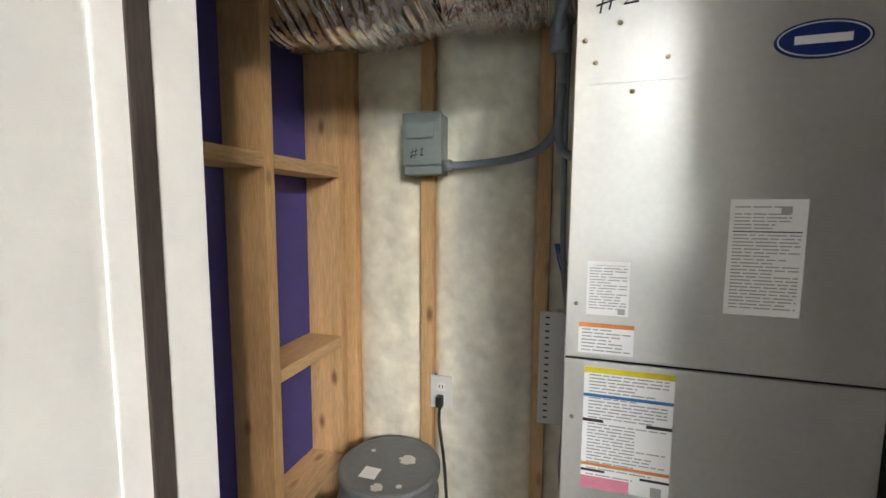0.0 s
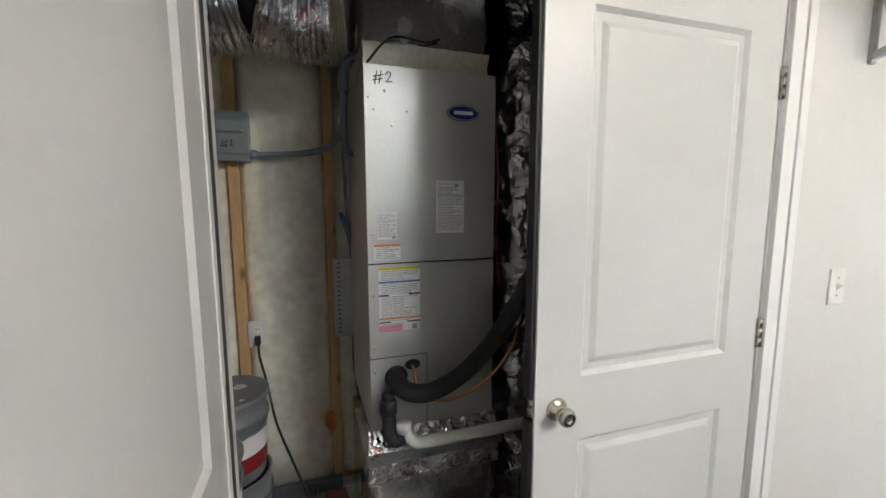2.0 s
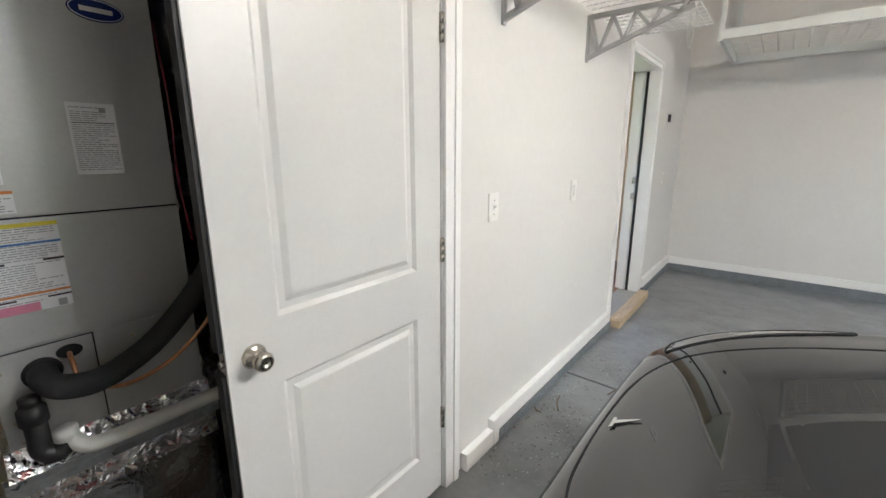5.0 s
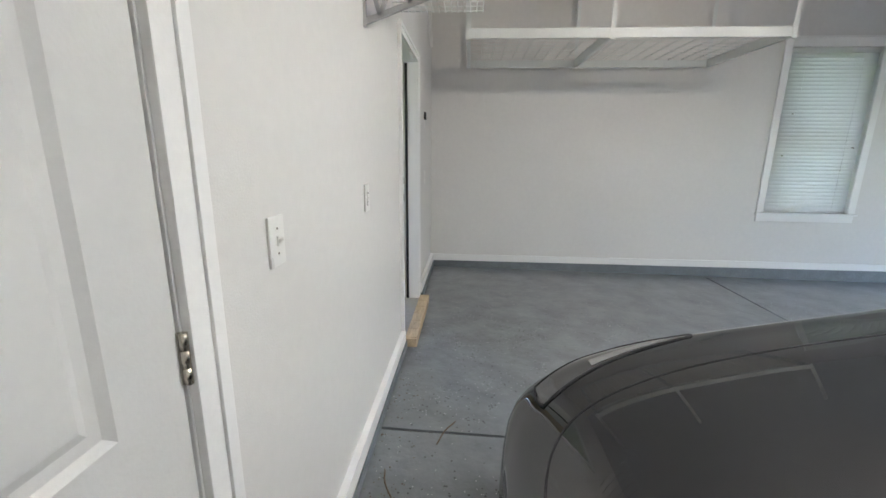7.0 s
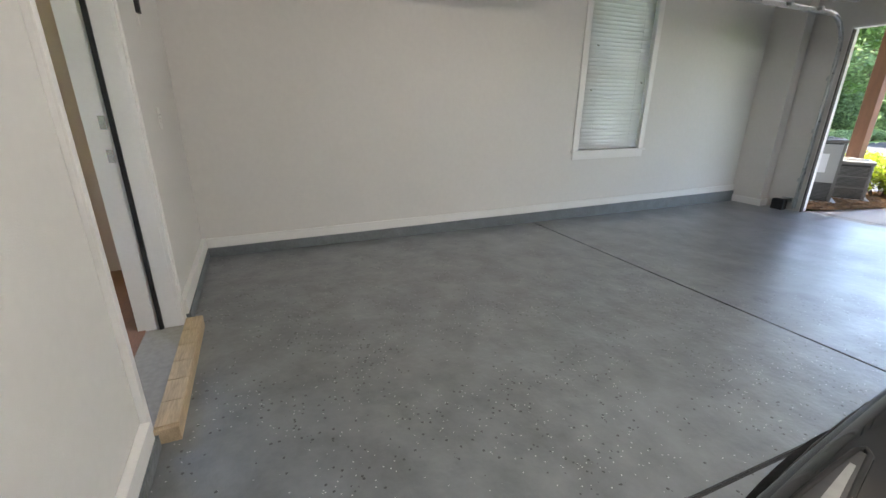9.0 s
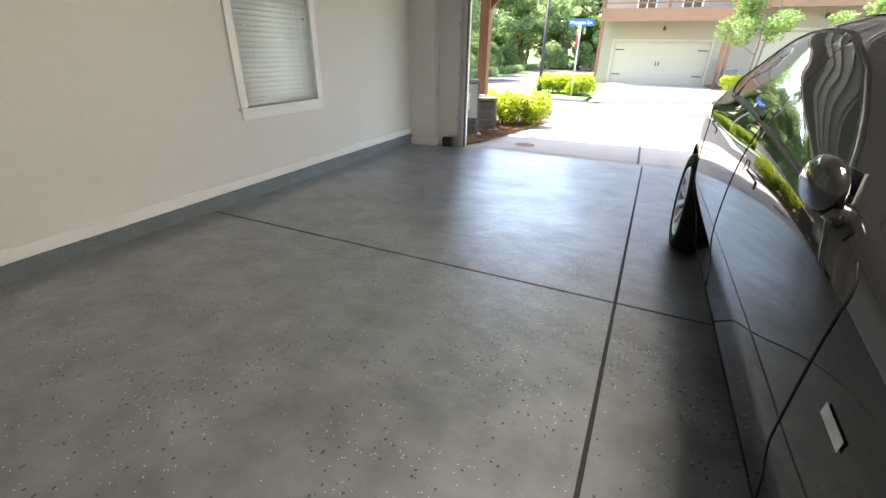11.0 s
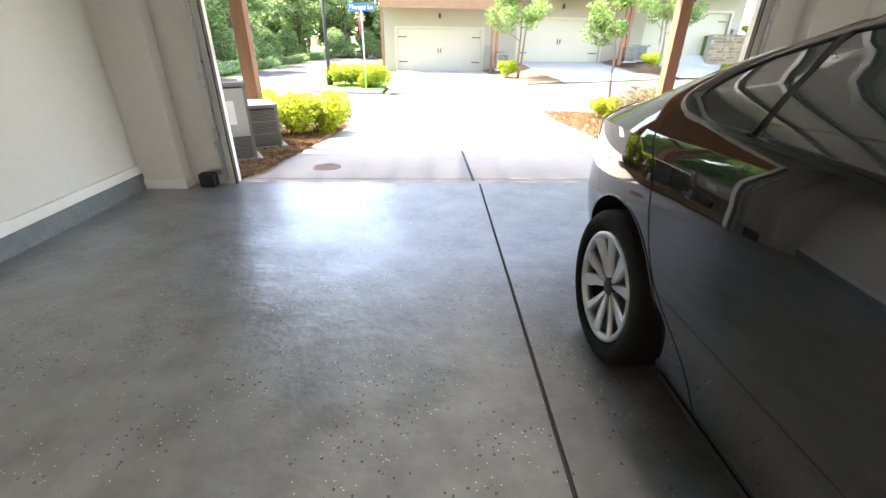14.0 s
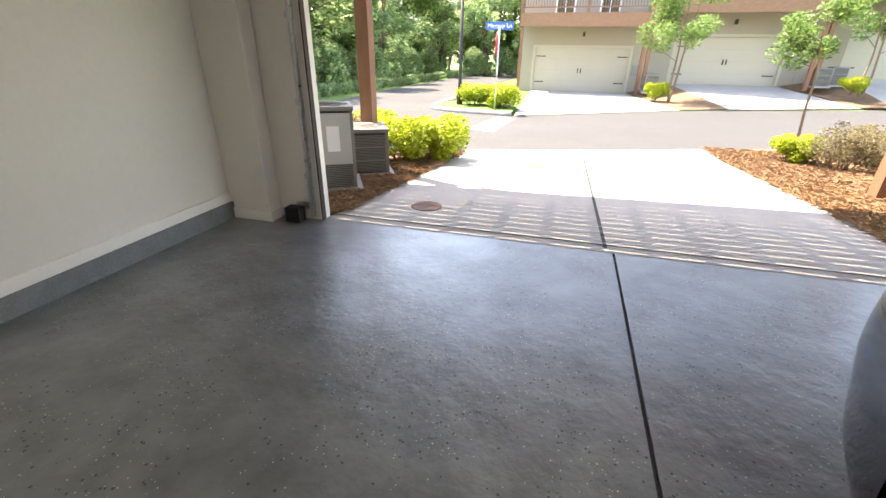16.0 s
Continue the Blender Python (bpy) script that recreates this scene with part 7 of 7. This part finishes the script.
def tree(label, h, crown_r, leaves, size, material, seed, at, lean=0.0, stems=1, trunk=0.05, crown_base=0.4):
    rnd = random.Random(seed)
    t = thing("tree", label, "tree", at=at)
    bm = bmesh.new()
    centers = []
    for s in range(stems):
        a0 = rnd.uniform(0, math.tau)
        off = 0.06 * (stems > 1)
        base = Vector((off * math.cos(a0), off * math.sin(a0), -0.1))
        top = Vector((lean * h + rnd.uniform(-0.1, 0.1) * h * (stems > 1), rnd.uniform(-0.1, 0.1) * h * (stems > 1), h * 0.92))
        path = [base.lerp(top, i / 6) + Vector((rnd.uniform(-1, 1), rnd.uniform(-1, 1), 0)) * 0.02 * h * (0 < i < 6) for i in range(7)]
        path = smooth_path(path, 3)
        m = len(path)
        tube(bm, path, [trunk * (1 - 0.85 * i / (m - 1)) + 0.004 for i in range(m)], 8)
        nb = 9 if stems == 1 else 5
        for b in range(nb):
            f = crown_base + (0.98 - crown_base) * (b + rnd.random()) / nb
            q = path[int(f * (m - 1))]
            a = rnd.uniform(0, math.tau)
            reach = crown_r * rnd.uniform(0.55, 1.0) * (1.15 - 0.6 * abs(f - 0.6))
            tip = q + Vector((math.cos(a) * reach, math.sin(a) * reach, reach * rnd.uniform(0.2, 0.8)))
            midp = q.lerp(tip, 0.5) + Vector((0, 0, -0.05 * reach))
            tube(bm, [q, midp, tip], [trunk * 0.35, trunk * 0.22, 0.004], 6)
            for g in (0.55, 0.8, 1.0):
                c = q.lerp(tip, g)
                centers.append((c.x, c.y, c.z, crown_r * rnd.uniform(0.22, 0.38), crown_r * rnd.uniform(0.16, 0.30)))
        centers.append((top.x, top.y, top.z, crown_r * 0.3, crown_r * 0.35))
    part("trunk", bm, M_BARK, t, "branching bark-covered trunk")
    me = leaf_cloud(rnd, centers, leaves, size)
    me.materials.append(material)
    o = new("crown", me)
    o.parent = t
    return t


def shrub(label, r, h, leaves, size, material, seed, at):
    rnd = random.Random(seed)
    t = thing("shrub", label, "shrub", at=at)
    centers = [(r * 0.6 * rnd.uniform(-1, 1), r * 0.6 * rnd.uniform(-1, 1), h * rnd.uniform(0.24, 0.74), r * rnd.uniform(0.3, 0.5), h * rnd.uniform(0.2, 0.36)) for _ in range(12)]
    bm = bmesh.new()
    for c in centers:
        tube(bm, [(c[0] * 0.2, c[1] * 0.2, -0.05), (c[0] * 0.7, c[1] * 0.7, c[2] * 0.6), (c[0], c[1], c[2])], [0.012, 0.008, 0.003], 5)
    part("stems", bm, M_BARK, t)
    me = leaf_cloud(rnd, centers, leaves, size)
    me.materials.append(material)
    o = new("foliage", me)
    o.parent = t
    return t


def on_ground(x, y, turn=0.0, lift=0.0):
    return Matrix.Translation((x, y, floor_z(y) + lift)) @ Matrix.Rotation(radians(turn), 4, "Z")


gold = shrub("bright golden-green leafy shrub in the mulch bed", 0.52, 0.70, 5600, 0.035, M_LEAFGOLD, 3, on_ground(5.72, -9.75))
copy_thing(gold, on_ground(5.28, -10.15, 80))
copy_thing(gold, on_ground(6.6, -10.5, 80))
for x, y, a in ((-0.50, -12.35, 40), (-3.4, -12.0, 130)):
    copy_thing(gold, on_ground(x, y, a) @ Matrix.Diagonal((0.72, 0.72, 0.72, 1)))
for x, y, a in ((5.45, -18.9, 10), (6.55, -19.3, 200), (5.95, -19.5, 90)):
    copy_thing(gold, on_ground(x, y, a, 0.05) @ Matrix.Diagonal((1.25, 1.25, 1.1, 1)))
copy_thing(gold, on_ground(-0.35, -24.6, 20, 0.12))
copy_thing(gold, on_ground(-8.3, -26.6, 70, 0.5))
dry = shrub("dusky reddish-green twiggy shrub in the mulch bed", 0.6, 0.75, 3000, 0.03, M_LEAFDRY, 8, on_ground(-1.6, -12.6))
copy_thing(dry, on_ground(6.6, -9.7, 120))
copy_thing(dry, on_ground(-0.95, -11.75, 60))
copy_thing(dry, on_ground(-2.1, -11.6, 210))

t1 = tree("young street tree with pale green crown between the driveways", 4.4, 1.5, 5200, 0.075, M_LEAF, 21, on_ground(-0.95, -24.6, 0, 0.1), trunk=0.05, stems=2)
tree("slim staked young tree with yellow-green crown in the mulch bed", 2.75, 0.72, 2600, 0.05, M_LEAF, 22, on_ground(-1.05, -13.6), lean=0.06, trunk=0.028, crown_base=0.62)
copy_thing(t1, on_ground(-8.6, -26.4, 140, 0.5))
w1 = tree("tall leafy tree at the edge of the wood", 9.0, 3.0, 7000, 0.16, M_LEAFDARK, 31, on_ground(18.2, -20.0), trunk=0.14, crown_base=0.15, stems=3)
w2 = tree("broad leafy tree at the edge of the wood", 8.0, 3.2, 7000, 0.17, M_LEAF, 32, on_ground(17.6, -26.5), trunk=0.15, crown_base=0.1, stems=3)
w3 = tree("dark leafy tree in the wood", 12.0, 3.6, 7500, 0.2, M_LEAFDARK, 33, on_ground(21.0, -24.0), trunk=0.2, crown_base=0.12, stems=2)
rnd = random.Random(77)
for i in range(24):
    y = -16 - i * 2.6 + rnd.uniform(-1, 1)
    x = 17.8 + rnd.uniform(-0.3, 2.5) if i % 2 else 21 + rnd.uniform(-1, 4)
    copy_thing((w1, w2, w3)[i % 3], on_ground(x, y, rnd.uniform(0, 360)))
for i in range(9):
    copy_thing((w2, w3, w1)[i % 3], on_ground(12.5 - i * 1.3, -52 - rnd.uniform(0, 7), rnd.uniform(0, 360)))
for i in range(10):
    copy_thing((w3, w1)[i % 2], on_ground(-16 + i * 5.5, -46 - rnd.uniform(0, 8), rnd.uniform(0, 360)))
thick = shrub("dense green undergrowth at the edge of the wood", 1.7, 2.6, 6000, 0.11, M_LEAFDARK, 51, on_ground(17.4, -18.5))
for i in range(16):
    copy_thing(thick, on_ground(17.2 + 1.3 * math.sin(i * 2.1) + (i % 3) * 0.9, -20.5 - i * 2.2, i * 67))
for i in range(5):
    copy_thing(thick, on_ground(12.0 - i * 2.2, -48.0 - i * 0.8, i * 40))
hedge = shrub("low clipped dark green hedge shrub along the street", 0.5, 0.6, 2200, 0.045, M_LEAFDARK, 41, on_ground(13.4, -19))
tagged(hedge, group="hedge along the street")
for i in range(26):
    copy_thing(hedge, on_ground(13.5 + 0.25 * math.sin(i), -20.0 - i * 1.0, i * 50))

# ---- street lamp and signs ----
lamp = thing("street_lamp", "tall dark green street lamp post on the verge", "street lamp", at=on_ground(7.05, -19.3, 0, 0.08))
bm = bmesh.new()
lathe(bm, [(0.11, 0), (0.11, 0.25), (0.075, 0.35), (0.06, 0.8), (0.05, 4.2), (0.0, 4.2)], 16)
part("pole", bm, M_BLACK, lamp)
bm = bmesh.new()
lathe(bm, [(0.06, 4.2), (0.16, 4.35), (0.18, 4.65), (0.06, 4.85), (0.0, 4.9)], 12)
part("lantern", bm, M_PAPER, lamp)
sg = thing("street_sign", "street name sign over a red stop sign on a post", "street sign", at=on_ground(5.55, -17.9, 0, -0.22))
bm = bmesh.new()
tube(bm, [(0, 0, 0.1), (0, 0, 2.72)], 0.028, 10)
part("post", bm, M_GALV, sg)
nm = boxes("name_plate", [(-0.42, 0.42, -0.006, 0.006, 2.62, 2.84)], M_SIGNBLUE, sg, "blue name plate with white lettering", bevel=0.004)
write("lettering", "Maypop Ln", 0.165, Matrix.Translation((0, 0.0075, 2.73)) @ Matrix.Rotation(radians(90), 4, "X") @ Matrix.Rotation(radians(180), 4, "Y"), M_PAPER, nm)
bm = bmesh.new()
vs = [bm.verts.new((0.05 + 0.012 * e, 0.32 * math.cos(radians(22.5 + 45 * k)), 2.22 + 0.32 * math.sin(radians(22.5 + 45 * k)))) for e in (0, 1) for k in range(8)]
bm.faces.new(vs[:8])
bm.faces.new(vs[8:])
for k in range(8):
    bm.faces.new((vs[k], vs[(k + 1) % 8], vs[8 + (k + 1) % 8], vs[8 + k]))
part("stop_plate", bm, M_SIGNRED, sg, "red stop plate seen nearly edge on")


# ---- townhouses across the street ----
def townhouse(x0, x1, gx0, gx1, label, rise=0.0):
    """A townhouse front: siding, garage door, shingled band, deck with railing."""
    y, zg = -29.5, floor_z(-29)
    t = thing("townhouse", label, "house", at=(0, 0, rise))
    boxes("wall", [(x0, gx0 - 0.12, y - 0.3, y, zg - 1.2, 3.0), (gx1 + 0.12, x1, y - 0.3, y, zg - 1.2, 3.0), (gx0 - 0.12, gx1 + 0.12, y - 0.3, y, zg + 2.32, 3.0), (x0, x1, y - 8, y - 0.301, zg - 1.2, 9.5), (x0, x1, y - 0.3, y, 3.001, 9.5)], M_SIDING, t, "cream siding wall")
    boxes("roof", [(x0 - 0.2, x1 + 0.2, y - 8.3, y + 0.5, 9.501, 9.9)], M_SHINGLE, t)
    gdo = boxes("garage_door", [(gx0, gx1, y - 0.2, y - 0.16, zg, zg + 2.2)], M_GDOOR, t, "cream carriage-style garage door")
    for i in range(1, 4):
        boxes("groove", [(gx0, gx1, y - 0.1605, y - 0.157, zg + 0.55 * i - 0.006, zg + 0.55 * i + 0.006)], M_CONC, gdo)
    for x, s in ((gx0 + 0.08, 1), (gx1 - 0.08, -1)):
        for z in (0.45, 1.75):
            boxes("strap_hinge", [(min(x, x + s * 0.5), max(x, x + s * 0.5), y - 0.158, y - 0.145, zg + z, zg + z + 0.05)], M_BLACK, gdo, "black strap hinge")
    mid = (gx0 + gx1) / 2
    boxes("handle", [(mid - 0.10, mid - 0.05, y - 0.158, y - 0.13, zg + 0.95, zg + 1.2), (mid + 0.05, mid + 0.10, y - 0.158, y - 0.13, zg + 0.95, zg + 1.2)], M_BLACK, gdo)
    boxes("door_trim", [(gx0 - 0.12, gx0 - 0.001, y - 0.2, y + 0.02, zg, zg + 2.32), (gx1 + 0.001, gx1 + 0.12, y - 0.2, y + 0.02, zg, zg + 2.32), (gx0 - 0.001, gx1 + 0.001, y - 0.2, y + 0.02, zg + 2.201, zg + 2.32)], M_GDOOR, t)
    band = boxes("fascia", [(x0, x1, y + 1.7, y + 1.78, 2.75, 3.35)], M_SHINGLE, t, "brown shingled deck fascia")
    dk = boxes("deck_floor", [(x0, x1, y + 0.021, y + 1.69, 3.05, 3.2)], M_CEDARH, t)
    for z in (3.55, 4.35):
        boxes("rail", [(x0, x1, y + 1.70, y + 1.76, z, z + 0.06)], M_CEDAR, t)
    bm = bmesh.new()
    k = x0 + 0.1
    while k < x1:
        box(bm, k, k + 0.03, y + 1.715, y + 1.745, 3.612, 4.349)
        k += 0.13
    part("railing_infill", bm, M_BARK, t, "thin dark balusters")
    for x in (x0 + 0.05, mid, x1 - 0.05):
        boxes("post", [(x - 0.07, x + 0.07, y + 1.64, y + 1.78, 3.36, 4.6)], M_CEDAR, t)
    for x in (x0 + 0.12, x1 - 0.12):
        boxes("deck_post", [(x - 0.08, x + 0.08, y + 1.55, y + 1.69, zg - 0.05, 3.049)], M_CEDAR, t, "timber deck post")
    for x in (mid - 1.6, mid + 0.6):
        w = boxes("balcony_window", [(x, x + 1.0, y + 0.001, y + 0.03, 3.25, 5.4)], M_TRIM, t, "white framed balcony door")
        boxes("pane", [(x + 0.08, x + 0.47, y + 0.031, y + 0.034, 3.35, 5.3), (x + 0.53, x + 0.92, y + 0.031, y + 0.034, 3.35, 5.3)], M_CARGLASS, w)
    boxes("wall_lamp", [(mid - 0.06, mid + 0.06, y + 0.001, y + 0.14, 2.38, 2.6)], M_BLACK, t, "black wall lantern")
    boxes("meter_box", [(gx0 - 0.55, gx0 - 0.25, y + 0.001, y + 0.14, zg + 0.9, zg + 1.4)], M_ACGREY, t, "grey meter box")
    return t


townhouse(-0.15, 6.0, 0.36, 5.24, "cream townhouse with garage and timber deck across the street")
townhouse(-7.30, -0.16, -6.55, -1.75, "neighbouring cream townhouse with garage across the street", 0.55)
townhouse(-14.6, -7.31, -13.9, -9.1, "further cream townhouse with garage along the street", 1.0)
for x, y, up_ in ((-0.55, -27.4, 0.2), (-0.62, -28.5, 0.25), (-7.7, -28.0, 0.65), (-8.5, -28.5, 0.7)):
    far_unit = condenser("small grey condenser unit by the far garages", x, y, 0.6, 0.75, False)
    far_unit.location.z += up_

# ---- stone retaining wall past the last townhouse ----
rw_wall = boxes("retaining_wall", [(-20.0, -12.75, -29.3, -28.9, -0.5, 1.75)], M_CONC)
structure(rw_wall, "rough tan stone retaining wall at the end of the row", "wall")
M_STONE = mat("tan_field_stone", (0.26, 0.195, 0.13), rough=0.9, vary=0.3, scale=5, fine=40, bump=0.01, bump_scale=20, random_amt=0.3)
rnd = random.Random(9)
z = -0.36
while z < 1.7:
    h = rnd.uniform(0.11, 0.18)
    x = -20.0
    while x < -12.9:
        w = rnd.uniform(0.2, 0.45)
        boxes("stone", [(x, min(x + w - 0.02, -12.76), -28.899, -28.86 + rnd.uniform(0, 0.03), z, z + h - 0.02)], M_STONE, rw_wall, bevel=0.012)
        x += w
    z += h
bank = boxes("bank", [(-24.0, -12.75, -36.0, -29.3, -0.5, 1.7)], M_GRASS)
structure(bank, "grass bank held by the stone wall", "ground")
for x, y, a in ((-13.6, -27.9, 10), (-14.8, -28.0, 100), (-14.0, -30.2, 30), (-15.6, -30.0, 60)):
    g_ = copy_thing(gold, Matrix.Translation((x, y, 1.68 if y < -29.3 else floor_z(y))) @ Matrix.Rotation(radians(a), 4, "Z"))
